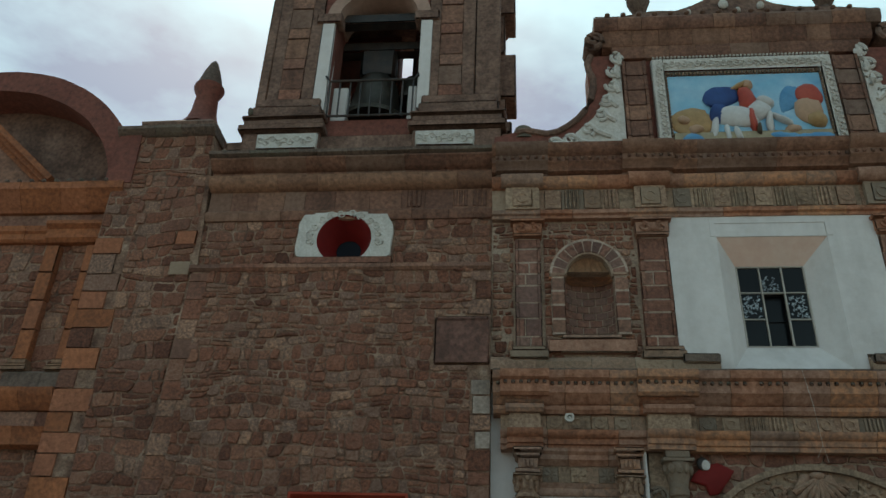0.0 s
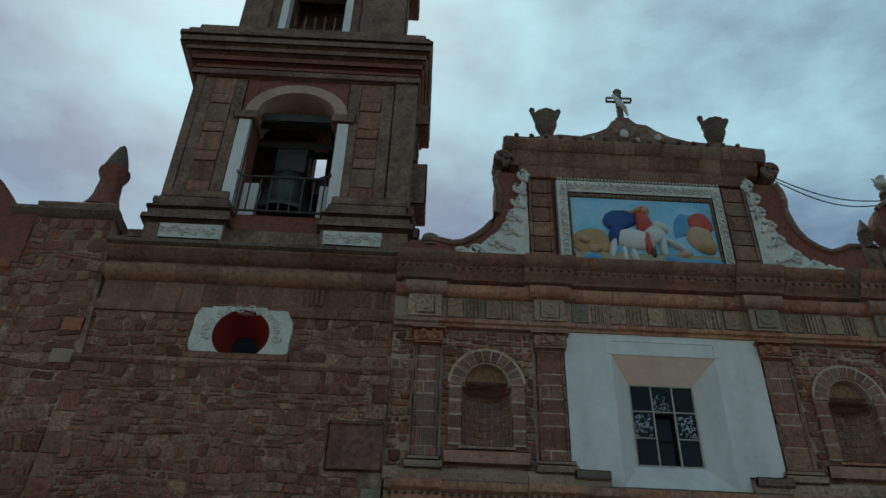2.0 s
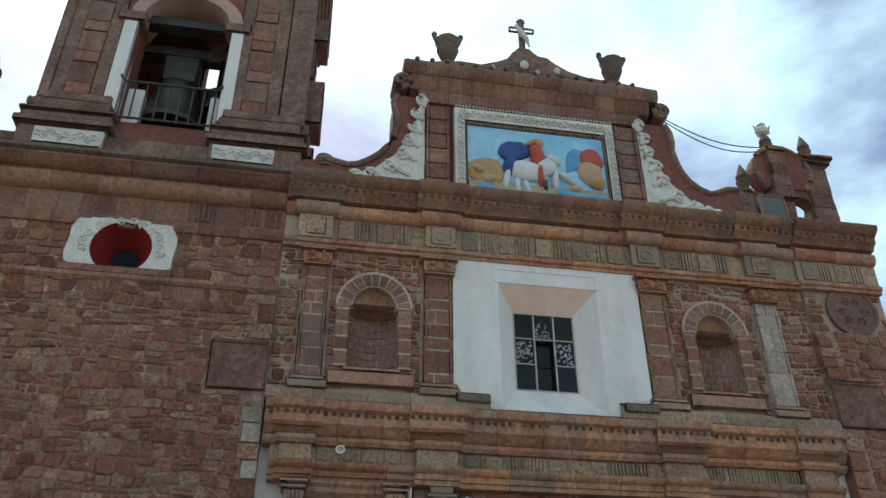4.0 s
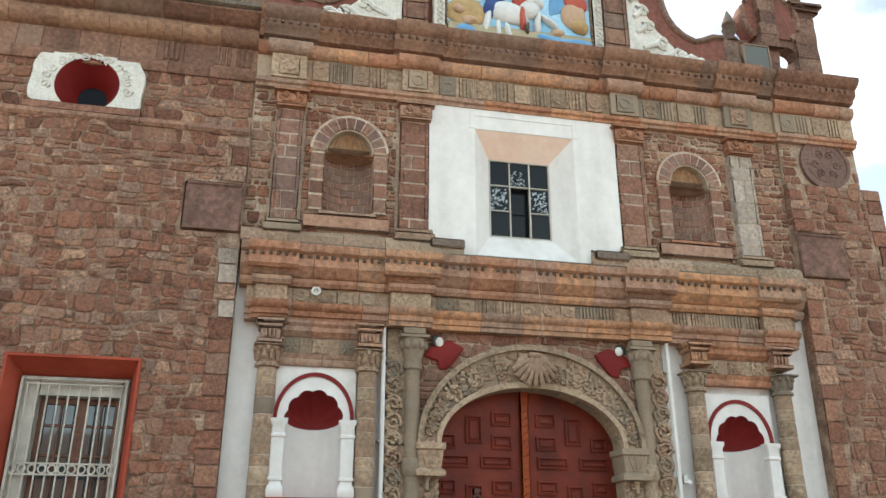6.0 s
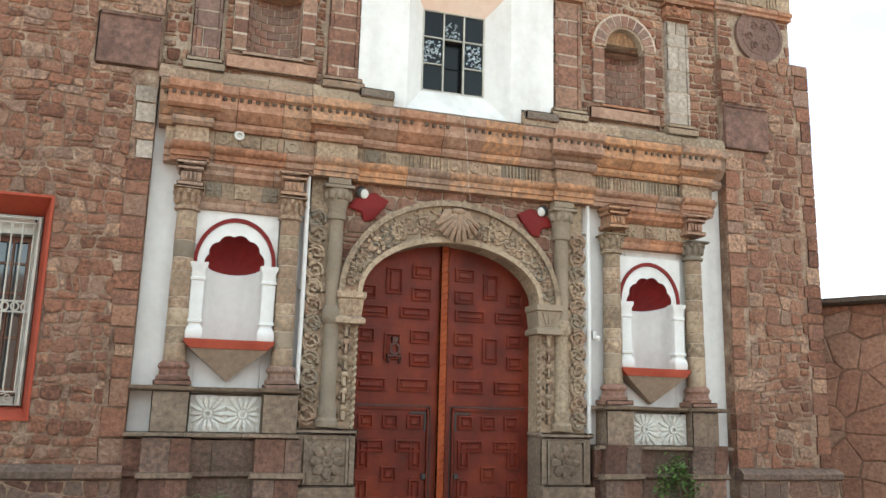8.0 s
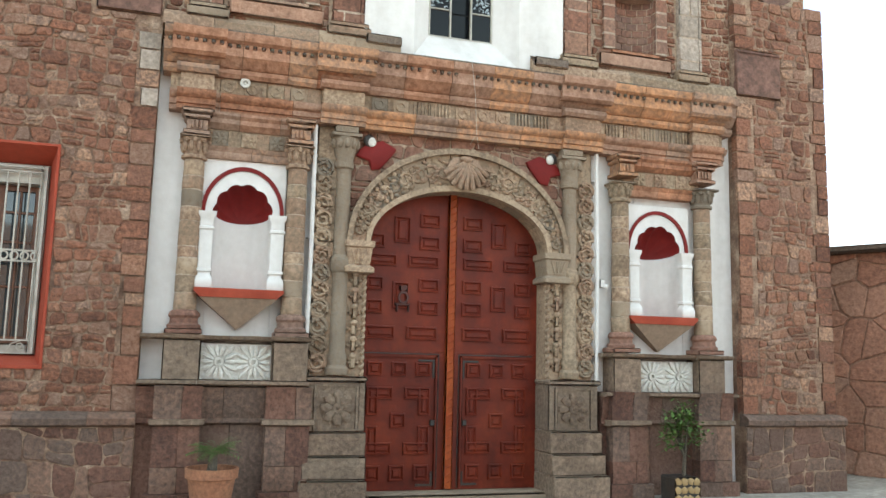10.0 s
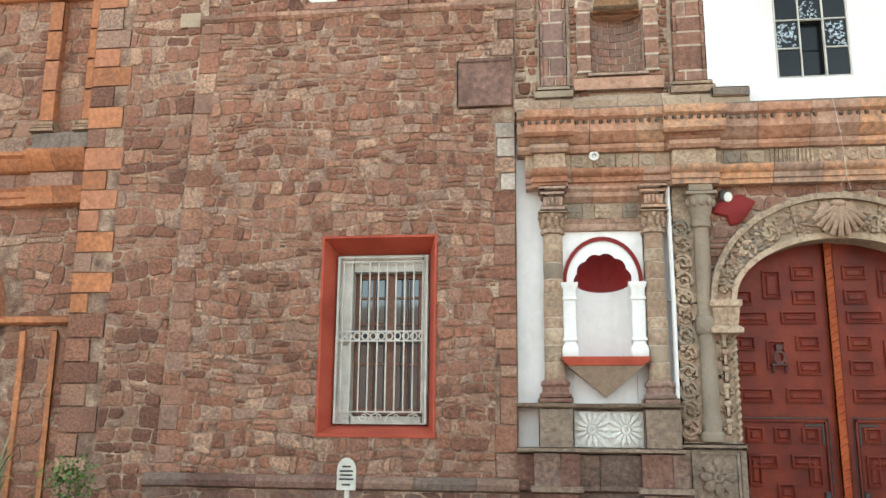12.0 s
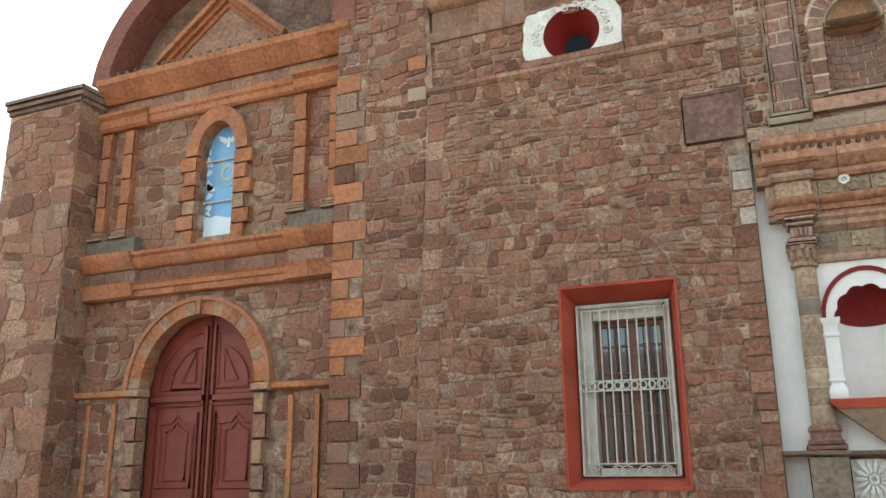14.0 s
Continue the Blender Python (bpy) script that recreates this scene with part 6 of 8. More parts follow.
b = Build()
for k in range(48):
    b.ball((2.2 + 2.9 * (k + 0.5) / 48, 0.06, 11.58), (0.025, 0.03, 0.022), 6, 4)
part("bead_moulding", b, m_relief, pan)

# white stucco foliage beside the pilasters
for s, x, name in ((1, 1.67, "l"), (-1, 5.56, "r")):
    b = Build()
    path = [(0.02, 11.6), (-0.06, 11.3), (-0.1, 11.0), (-0.22, 10.7), (-0.32, 10.4), (-0.55, 10.1), (-0.85, 9.9), (-1.1, 9.82)]
    outline = [(0, 9.65), (0, 11.62), (-0.08, 11.55), (-0.14, 11.2), (-0.2, 10.95), (-0.34, 10.65), (-0.5, 10.35), (-0.8, 10.05), (-1.0, 9.65)]
    for (xa, za), (xc, zc) in zip(outline[1:], outline[2:]):
        b.prism([(x + s * xa, za), (x + s * xc, zc), (x, zc), (x, za)][:: s], 0.06, 0.12)
    for i, (dx, z) in enumerate(path):
        b.tube(scroll_line(x + s * (dx - 0.05), z, 0.13, 1.4, 90 + 40 * i, s, 0.05, 16), 0.035, 6)
        b.tube([(x + s * (dx * 0.4 - 0.02), 0.05, z - 0.15), (x + s * (dx * 0.8 - 0.03), 0.03, z - 0.05), (x + s * (dx - 0.02), 0.05, z + 0.12)], [0.04, 0.05, 0.02], 6)
    if s < 0:
        for k in range(5):
            b.ball((x + 0.95 + 0.16 * k, 0.05, 9.92 - 0.045 * k), (0.09, 0.05, 0.06), 8, 5)
    else:
        b.ball((0.56, 0.05, 9.82), (0.12, 0.05, 0.06), 8, 5)
    tagged(part("stucco_foliage", b.wear(0.01, 4), m_relief), "white stucco scroll foliage beside the gable pilaster", "ornament", "gable foliage")


# ---- tower ----
tow = thing("tower_entablature", (-2.8, 0, 8.46), "weathered red-brown stone entablature round the tower base", "entablature")
course(tow, -5.12, -0.48, [(-0.02, 7.52), (-0.06, 7.56), (-0.06, 7.62), (0.1, 7.68)], 0.3, m_ashlar, 601, 0.6)
course(tow, -5.1, -0.48, [(0.12, 8.5), (0.08, 8.58), (0.08, 8.65), (0.12, 8.685)], 0.4, m_brown, 602, 0.6)
course(tow, -5.08, -0.48, [(0.13, 8.69), (0.13, 9.045)], 0.4, m_brown, 603, 0.45)
course(tow, -5.1, -0.48, [(0.1, 9.05), (0.02, 9.1), (-0.03, 9.17), (-0.03, 9.28), (0.05, 9.32)], 0.4, m_orange_dull, 604, 0.6)
course(tow, -5.1, -0.46, [(0.08, 9.325), (0.08, 9.39), (0.0, 9.41), (-0.06, 9.46), (-0.14, 9.53), (-0.14, 9.56)], 0.6, m_brown, 605, 0.9)
course(tow, -5.12, -0.44, [(-0.12, 9.562), (-0.2, 9.6), (-0.2, 9.66), (0.1, 9.72)], 1.0, m_dark, 606, 0.6)
for x in (-1.72, -0.98, -0.68):
    b = Build()
    carve_bars(b, x - 0.12, x + 0.12, 8.72, 9.02, 0.13, 3)
    part("frieze_carving", b.wear(0.004), m_brown, tow)

# oculus with white stucco plate
oc = thing("oculus", (-2.77, 0.16, 7.78), "round red-painted oculus in a scrolled white stucco plate", "oculus")
OX, OZ, OR = -2.78, 8.13, 0.43
b = Build()
n = 48
outer, inner = [], []
for i in range(n + 1):
    a = radians(-52 + 284 * i / n)
    c, s = math.cos(a), math.sin(a)
    q = min(0.75 / max(abs(c), 1e-3), (0.48 if s > 0 else 0.34) / max(abs(s), 1e-3), 0.79)
    outer.append((OX + q * c + 0.012 * math.sin(9 * a), max(7.78, OZ + q * s + 0.008 * math.sin(13 * a))))
    inner.append((OX + OR * c, max(7.78, OZ + OR * s)))
strip = []
for (xi, zi), (xo, zo) in zip(inner, outer):
    strip += [(xi, 0.08, zi), (xo, 0.08, zo), (xo, 0.18, zo), (xi, 0.18, zi)]
b.add(strip, [[4 * i + j, 4 * i + (j + 1) % 4, 4 * i + 4 + (j + 1) % 4, 4 * i + 4 + j] for i in range(n) for j in range(4)] + [[0, 1, 2, 3], [4 * n, 4 * n + 1, 4 * n + 2, 4 * n + 3]])
part("plate", b, m_relief, oc, smooth=0)
for i in range(12):
    a = radians(-16 + 212 * (i + 0.5) / 12)
    c, s = math.cos(a), math.sin(a)
    q = min(0.6 / max(abs(c), 1e-3), 0.53)
    b = Build()
    b.tube(scroll_line(OX + q * c * 1.04, max(7.86, OZ + q * s * 0.86), 0.075, 1.3, 60 * i, 1 if i % 2 else -1, 0.075, 14), 0.013, 5)
    part("scroll", b, m_relief, oc)
b = Build()
b.box(-3.56, -2.0, 0.02, 0.9, 7.665, 7.785, 0.01)
part("sill", b.wear(0.006), m_ashlar, oc)
b = Build()
verts, faces = [], []
for i in range(33):
    a = 2 * math.pi * i / 32
    verts += [(OX + OR * math.cos(a), 0.075, OZ + OR * math.sin(a)), (OX + 0.2 * math.cos(a), 0.48, OZ - 0.02 + 0.2 * math.sin(a))]
b.add(verts, [[2 * i, 2 * i + 2, 2 * i + 3, 2 * i + 1] for i in range(32)])
part("funnel", b, m_red, oc, "red painted funnel")
b = Build()
b.ring(OX, OZ - 0.02, (0.001, 0.001), (0.22, 0.22), 0.485, 0.52, 0, 360, 20)
part("pane", b, m_glass, oc)

bel = thing("bell_tower", (-2.6, 2.4, 9.7), "tall brown stone bell tower with arched openings and stepped cornices", "tower")
TX0, TX1, TY0, TY1 = -4.72, -0.4, 0.42, 2.4
TC = (TX0 + TX1) / 2
b = Build()
b.box(TX0 - 0.02, TX1 + 0.02, TY0 - 0.12, TY1 + 0.1, 9.7, 10.3, 0.02)
part("pedestal", b, m_brick, bel)
for x0, x1 in ((TX0 - 0.15, -3.35), (-1.92, TX1 + 0.15)):
    for o, d, z0, z1 in ((0.08, 0.22, 9.7, 10.32), (0, 0.3, 10.32, 10.46), (0.06, 0.22, 10.46, 10.62), (0.02, 0.26, 10.62, 10.7), (0.14, 0.16, 10.7, 10.95), (0.18, 0.12, 10.95, 11.15)):
        b = Build()
        b.box(x0 + o, x1 - o, TY0 - d, TY0, z0, z1 - 0.004, 0.025)
        part("base_course", b.wear(0.012), m_brick, bel)
for x0, x1 in ((-4.5, -3.45), (-1.78, -0.79)):
    b = Build()
    b.box(x0, x1, TY0 - 0.28, TY0 - 0.2, 9.93, 10.25, 0.02)
    for k in range(9):
        b.tube(scroll_line(x0 + 0.08 + k * 0.105, 10.09 + 0.03 * (-1) ** k, 0.075, 1.2, 90 * k, 1 if k % 2 else -1, TY0 - 0.285, 10), 0.014, 5)
    part("stucco_panel", b.wear(0.008), m_relief, bel, "white stucco panel with scrolls")
OPX0, OPX1 = -3.46, -1.84
b = Build()  # shaft with four walls, arches through front and back
b.box(TX0, OPX0, TY0, TY0 + 0.7, 10.3, 14.25, 0.01)
b.box(OPX1, TX1, TY0, TY0 + 0.7, 10.3, 14.25, 0.01)
b.box(OPX0, OPX1, TY0, TY0 + 0.7, 10.3, 10.72, 0.01)
n = 14
for i in range(n):
    x0 = OPX0 + (OPX1 - OPX0) * i / n
    x1 = OPX0 + (OPX1 - OPX0) * (i + 1) / n
    z = [13.1 + 0.72 * math.sqrt(max(0, 1 - ((x - (OPX0 + OPX1) / 2) / 0.81) ** 2)) for x in (x0, x1)]
    b.prism([(x0, z[0]), (x1, z[1]), (x1, 14.25), (x0, 14.25)], TY0, TY0 + 0.7)
b.box(TX0, TX0 + 0.7, TY0 + 0.7, TY1, 10.3, 14.25, 0.01)
b.box(TX1 - 0.7, TX1, TY0 + 0.7, TY1, 10.3, 14.25, 0.01)
b.box(TX0 + 0.7, -2.5, TY1 - 0.4, TY1, 10.3, 14.25, 0.01)
b.box(-2.2, TX1 - 0.7, TY1 - 0.4, TY1, 10.3, 14.25, 0.01)
b.box(-2.5, -2.2, TY1 - 0.4, TY1, 10.3, 13.0, 0.01)
b.box(TX0, TX1, TY0, TY1, 14.24, 14.4, 0.01)
part("shaft", b, m_towerred, bel, smooth=0)
rng = random.Random(61)
for x0, x1 in ((-4.56, -3.7), (-1.7, -0.82)):  # pilasters with a middle strip of blocks
    b = Build()
    b.box(x0, x1, TY0 - 0.04, TY0, 11.15, 14.1, 0.015)
    part("pilaster", b.wear(0.012), m_brick, bel)
    z, k, c = 11.15, 0, (x0 + x1) / 2
    while z < 14.0:
        h = 0.26 if k % 2 == 0 else rng.uniform(0.42, 0.52)
        b = Build()
        b.box(c - 0.21, c + 0.21, TY0 - 0.065 + 0.012 * (k % 2), TY0 - 0.03, z, min(z + h - 0.012, 14.08), 0.012)
        part("pilaster_block", b.wear(0.008), m_brown if k % 2 else m_ashlar, bel)
        z += h
        k += 1
for x0, x1 in ((TX0 - 0.02, -4.56), (-0.82, TX1 + 0.04)):
    b = Build()
    b.box(x0, x1, TY0 - 0.05, TY0, 10.95, 14.2, 0.02)
    part("corner_strip", b.wear(0.01), m_brick, bel)
for x0, x1 in ((-3.7, -3.46), (-1.84, -1.62)):  # white jamb strips
    b = Build()
    b.box(x0, x1, TY0 - 0.06, TY0 + 0.2, 10.9, 12.98, 0.01)
    part("jamb_strip", b.wear(0.008), m_white, bel, "white plastered jamb strip")
    b = Build()
    b.box(x0 - 0.12, x1 + 0.12, TY0 - 0.1, TY0 + 0.2, 12.98, 13.2, 0.02)
    part("impost", b.wear(0.008), m_brick, bel)
for x0, x1 in ((OPX0, OPX0 + 0.28), (OPX1 - 0.22, OPX1)):
    b = Build()
    b.box(x0, x1, TY0 + 0.35, TY0 + 0.6, 10.72, 11.75, 0.01)
    part("inner_post", b.wear(0.008), m_white, bel, "white plastered inner post")
b = Build()
b.ring((OPX0 + OPX1) / 2, 13.15, (0.74, 0.6), (0.98, 0.82), TY0 - 0.07, TY0 + 0.68, 4, 176, 24)
part("arch_ring", b.wear(0.006), m_blush_dull, bel, "pale pink plastered arch")
for z0, z1, o in ((14.15, 14.35, 0.14), (14.35, 14.5, 0.1), (14.5, 14.68, 0.22), (14.68, 14.85, 0.34), (14.85, 15.05, 0.46), (15.05, 15.2, 0.5), (15.2, 15.36, 0.38), (15.36, 15.6, 0.22)):
    b = Build()
    b.box(TX0 - o, TX1 + o * 0.6, TY0 - o * 0.7, TY1 + o, z0, z1 - 0.004, 0.03)
    part("cornice_course", b.wear(0.015), m_towerred if 14.3 < z0 < 14.6 else m_brick, bel)
b = Build()  # second stage
SX0, SX1, SY0, SY1 = -4.28, -0.78, 0.85, 2.35
for x0, x1 in ((SX0, -3.35), (-2.0, SX1)):
    b.box(x0, x1, SY0, SY1, 15.58, 19.0, 0.02)
b.box(-3.35, -2.0, SY0, SY0 + 0.6, 15.58, 16.0, 0.02)
b.box(-3.35, -2.0, SY0, SY0 + 0.6, 18.0, 19.0, 0.02)
b.box(-3.35, -2.0, SY0 + 1.1, SY1, 15.58, 19.0, 0.02)
b.box(SX0 - 0.25, SX1 + 0.25, SY0 - 0.25, SY1 + 0.25, 19.0, 19.5, 0.03)
part("upper_stage", b, m_brick, bel)
for x0, x1 in ((SX0 - 0.05, -3.7), (-1.75, SX1 + 0.05)):
    b = Build()
    b.box(x0, x1, SY0 - 0.12, SY0, 15.6, 18.6, 0.02)
    part("upper_pilaster", b.wear(0.01), m_brick, bel)
for x0, x1 in ((-3.52, -3.34), (-2.12, -1.94)):
    b = Build()
    b.box(x0, x1, SY0 - 0.05, SY0 + 0.2, 16.05, 17.6, 0.01)
    part("jamb_strip", b, m_white, bel, "white plastered jamb strip")
for i in range(6):
    b = Build()
    x = -3.25 + i * 0.22
    b.box(x, x + 0.05, SY0 + 0.2, SY0 + 0.25, 16.0, 17.0, 0.01)
    part("upper_baluster", b, m_brick, bel)
for z0, z1, o in ((10.7, 11.5, 0.12), (11.55, 12.55, 0.3), (12.6, 13.55, 0.1), (13.6, 14.2, 0.3)):  # blocks on the side face
    b = Build()
    b.box(TX1 - 0.02, TX1 + o, 0.9, 1.6, z0, z1, 0.02)
    part("side_block", b.wear(0.015), m_brick, bel)
b = Build()
b.box(TX1 - 0.05, TX1 + 0.32, 0.6, 2.2, 9.7, 10.5, 0.03)
b.box(TX1 - 0.05, TX1 + 0.22, 0.6, 2.2, 10.5, 10.75, 0.03)
part("side_base", b.wear(0.015), m_brick, bel)
b = Build()
b.box(-5.35, -4.6, 0.32, 1.5, 9.6, 10.02, 0.03)
b.box(-5.1, -4.6, 0.3, 1.5, 10.02, 10.22, 0.03)
part("side_base", b.wear(0.02), m_brick, bel)

bell = thing("bell", (-2.75, 1.25, 11.3), "large dark bronze bell hung from a wooden headstock", "bell")
b = Build()
b.lathe([(0.6, 11.2), (0.61, 11.28), (0.52, 11.42), (0.44, 11.8), (0.4, 12.1), (0.3, 12.28), (0.08, 12.34)], -2.75, 1.25, 26)
part("body", b, m_bronze, bell)
b = Build()
b.box(-3.55, -1.9, 1.12, 1.4, 12.95, 13.2, 0.03)
b.box(-3.1, -2.4, 1.1, 1.42, 12.3, 13.0, 0.06)
part("headstock", b.wear(0.02), m_iron_and_dark, bell)
b = Build()
b.tube([(-2.75, 1.25, 12.2), (-2.75, 1.25, 11.15)], 0.03, 8)
b.ball((-2.75, 1.25, 11.12), (0.09, 0.09, 0.11), 10, 6)
part("clapper", b, m_iron_and_dark, bell)
b = Build()
b.lathe([(0.3, 12.0), (0.3, 12.06), (0.24, 12.2), (0.2, 12.5), (0.14, 12.6), (0.03, 12.62)], -2.12, 1.6, 18)
b.tube([(-2.12, 1.6, 12.6), (-2.12, 1.6, 13.6)], 0.03, 6)
tagged(part("small_bell", b, m_bronze), "smaller dark bronze bell hanging deeper in the belfry", "bell")
b = Build()
b.box(-3.48, -1.82, 0.6, 0.85, 13.2, 13.42, 0.02)
tagged(part("beam", b.wear(0.01), m_iron_and_dark), "dark timber beam across the belfry opening", "beam")
rail = thing("belfry_railing", (-2.65, 0.3, 10.72), "black iron railing across the belfry opening", "railing")
for i in range(9):
    x = OPX0 + 0.06 + (OPX1 - OPX0 - 0.12) * i / 8
    b = Build()
    b.tube([(x, 0.34, 10.72), (x, 0.32, 11.5)], 0.016, 6)
    part("bar", b, m_iron_and_dark, rail)
b = Build()
b.tube([(OPX0, 0.5, 11.62), (OPX0 - 0.02, 0.3, 11.62), (OPX0 + 0.06, 0.3, 11.5), (OPX1 - 0.06, 0.3, 11.5), (OPX1 + 0.02, 0.3, 11.62), (OPX1, 0.5, 11.62)], 0.022, 6)
part("top_rail", b, m_iron_and_dark, rail)
b = Build()
b.tube([(OPX0, 0.34, 10.75), (OPX1, 0.34, 10.75)], 0.022, 6)
part("bottom_rail", b, m_iron_and_dark, rail)

# pinnacle on the pier
b = Build()
b.add([(-6.55, 0.1, 10.35), (-5.3, 0.1, 10.35), (-5.3, 1.4, 10.35), (-6.55, 1.4, 10.35), (-6.58, 0.07, 10.52), (-5.27, 0.07, 10.52), (-5.27, 1.43, 10.52), (-6.58, 1.43, 10.52),
       (-6.12, 0.42, 10.82), (-5.52, 0.42, 10.82), (-5.52, 1.02, 10.82), (-6.12, 1.02, 10.82)],
      [[0, 1, 5, 4], [1, 2, 6, 5], [2, 3, 7, 6], [3, 0, 4, 7], [4, 5, 9, 8], [5, 6, 10, 9], [6, 7, 11, 10], [7, 4, 8, 11], [8, 9, 10, 11], [0, 1, 2, 3]])
course(tow, -6.92, -5.2, [(0.08, 10.2), (0.02, 10.24), (-0.04, 10.3), (-0.04, 10.36), (0.06, 10.4)], 0.5, m_dark, 607, 0.6)
pin = thing("pinnacle", (-5.9, 0.75, 10.35), "red-brown stone pinnacle with pointed cap on a sloped block", "pinnacle")
part("sloped_block", b.wear(0.01), m_brick, pin, smooth=0)
b = Build()
b.lathe([(0.4, 10.78), (0.3, 10.95), (0.23, 11.2), (0.2, 11.55), (0.28, 11.72), (0.28, 11.78), (0.22, 11.8)], -5.82, 0.72, 14)
part("neck", b.wear(0.01), m_towerred, pin)
b = Build()
b.lathe([(0.24, 11.8), (0.2, 11.95), (0.15, 12.15), (0.07, 12.4), (0.01, 12.48)], -5.82, 0.72, 10)
part("cap", b.wear(0.03, 6), m_dark, pin)
b = Build()
b.ball((-4.72, 0.2, 10.78), (0.05, 0.05, 0.09), 8, 5)
b.ball((-4.95, 0.0, 9.76), (0.06, 0.06, 0.06), 8, 5)
part("knob", b, m_dark, bel)

# ---- bell gable on the right ----
bg = thing("bell_gable", (8.75, 0.6, 9.62), "small brown stone bell gable with finials above the cornice", "bell gable")
rng = random.Random(77)
for x0, x1, y0, y1, z0, z1, nm in ((7.62, 8.02, 0.35, 0.9, 9.6, 10.62, "pier"), (8.02, 8.58, 0.3, 0.62, 9.6, 10.5, "pier"), (8.2, 8.56, 0.2, 0.6, 10.5, 11.5, "pier"), (8.94, 9.4, 0.3, 0.62, 9.6, 11.36, "pier"), (8.56, 8.96, 0.34, 0.6, 9.6, 9.95, "sill")):
    z = z0
    while z < z1 - 0.02:  # rough courses, each a little out of line
        e = min(z + 0.22 * rng.uniform(0.75, 1.3), z1)
        j = [rng.uniform(-0.012, 0.012) for _ in range(3)]
        b = Build().box(x0 + j[0], x1 + j[1], y0 + j[2] * 0.4, y1, z - 0.01, e, 0.008)
        part(nm + "_stone", b.wear(0.03, 4), m_bellstone, bg)
        z = e
for x0, x1, y0, y1, z0, z1 in ((8.92, 9.5, 0.24, 0.7, 11.36, 11.44), (8.88, 9.58, 0.2, 0.74, 11.45, 11.56), (8.17, 8.59, 0.16, 0.7, 11.5, 11.64), (8.12, 8.66, 0.2, 0.66, 10.44, 10.54)):
    b = Build()
    b.box(x0, x1, y0, y1, z0, z1, 0.03)
    part("cap", b.wear(0.025, 5), m_bellstone, bg)
for cx, r, z0, z1 in ((8.76, 0.18, 9.95, 10.5),):  # arched head of the opening
    b = Build()
    head = [(cx + r * math.cos(radians(180 - 18 * i)), z1 - 0.1 + r * math.sin(radians(180 - 18 * i))) for i in range(11)]
    b.prism([(8.56, z1 - 0.1)] + head + [(8.96, z1 - 0.1), (8.96, 11.1), (8.56, 11.1)], 0.33, 0.6)
    part("arch_head", b.wear(0.02, 5), m_bellstone, bg, smooth=0)
b = Build()  # rounded crown between the piers, with a moulded rim
crown = [(8.5 + 0.58 * math.cos(radians(a)), 11.14 + 0.56 * math.sin(radians(a))) for a in range(-50, 231, 14)]
b.prism(crown, 0.3, 0.6)
part("crown", b.wear(0.02, 5), m_towerred, bg, "rounded red plastered crown", smooth=0)
b = Build()
b.tube([(8.5 + 0.56 * math.cos(radians(a)), 0.32, 11.14 + 0.54 * math.sin(radians(a))) for a in range(-50, 231, 14)], 0.06, 7)
part("crown_rim", b.wear(0.012), m_bellstone, bg)
for x, z, h in ((7.72, 10.6, 0.68), (8.38, 11.62, 0.5), (9.18, 11.54, 0.62)):
    b = Build()
    b.lathe([(0.14, z), (0.14, z + 0.05), (0.07, z + 0.1), (0.11, z + h * 0.3), (0.13, z + h * 0.4), (0.07, z + h * 0.48), (0.12, z + h * 0.56), (0.1, z + h * 0.66), (0.04, z + h * 0.9), (0.01, z + h)], x, 0.44, 12)
    part("finial", b.wear(0.022), m_dark, bg)
b = Build()
b.lathe([(0.05, 12.06), (0.12, 12.12), (0.13, 12.2), (0.06, 12.27), (0.09, 12.32), (0.02, 12.36)], 8.38, 0.44, 10)
for s in (-1, 1):
    b.tube([(8.38, 0.44, 12.12), (8.38 + 0.13 * s, 0.42, 12.16), (8.38 + 0.17 * s, 0.42, 12.28)], [0.03, 0.03, 0.015], 6)
part("white_finial", b.wear(0.03, 6), m_relief, bg, "pale ornament tip")
b = Build()
b.prism([(6.9, 9.6), (7.75, 9.6), (7.75, 10.5), (7.5, 10.55), (7.3, 10.6), (7.1, 10.4)], 0.3, 0.8)
tagged(part("parapet", b.wear(0.015), m_brick, smooth=0), "rough stepped stone parapet beside the bell gable", "parapet")
fl = thing("floodlight", (7.8, -0.15, 9.6), "square floodlight with grey glass on the cornice", "floodlight")
b = Build()
b.box(7.56, 8.04, -0.12, 0.0, 9.71, 10.17, 0.02)
part("housing", b, m_iron_and_dark, fl)
b = Build()
b.box(7.585, 8.015, -0.128, -0.12, 9.735, 10.145, 0.003)
part("lens", b, m_floodglass, fl, "dull grey-green glass")
b = Build()
for x0, x1, z0, z1 in ((7.55, 7.58, 9.7, 10.18), (8.02, 8.05, 9.7, 10.18), (7.55, 8.05, 10.15, 10.18), (7.55, 8.05, 9.7, 9.73)):
    b.box(x0, x1, -0.14, -0.1, z0, z1, 0.005)
part("rim", b, m_corbel, fl, "pale metal rim")
b = Build()
b.box(7.68, 7.92, -0.1, 0.02, 9.56, 9.715, 0.01)
part("bracket", b, m_iron_and_dark, fl)
for k, (z0, z1) in enumerate(((12.12, 11.9), (12.06, 11.82))):
    b = Build()
    b.tube([(6.2 + 2.3 * i / 14, 0.3 + 0.02 * i, z0 + (z1 - z0) * i / 14 - 0.28 * math.sin(math.pi * i / 14) * (0.8 + 0.3 * k)) for i in range(15)], 0.012, 5)
    tagged(part("cable", b, m_iron_and_dark), "thin black cable slung between the gable and the bell gable", "cable", "cables")
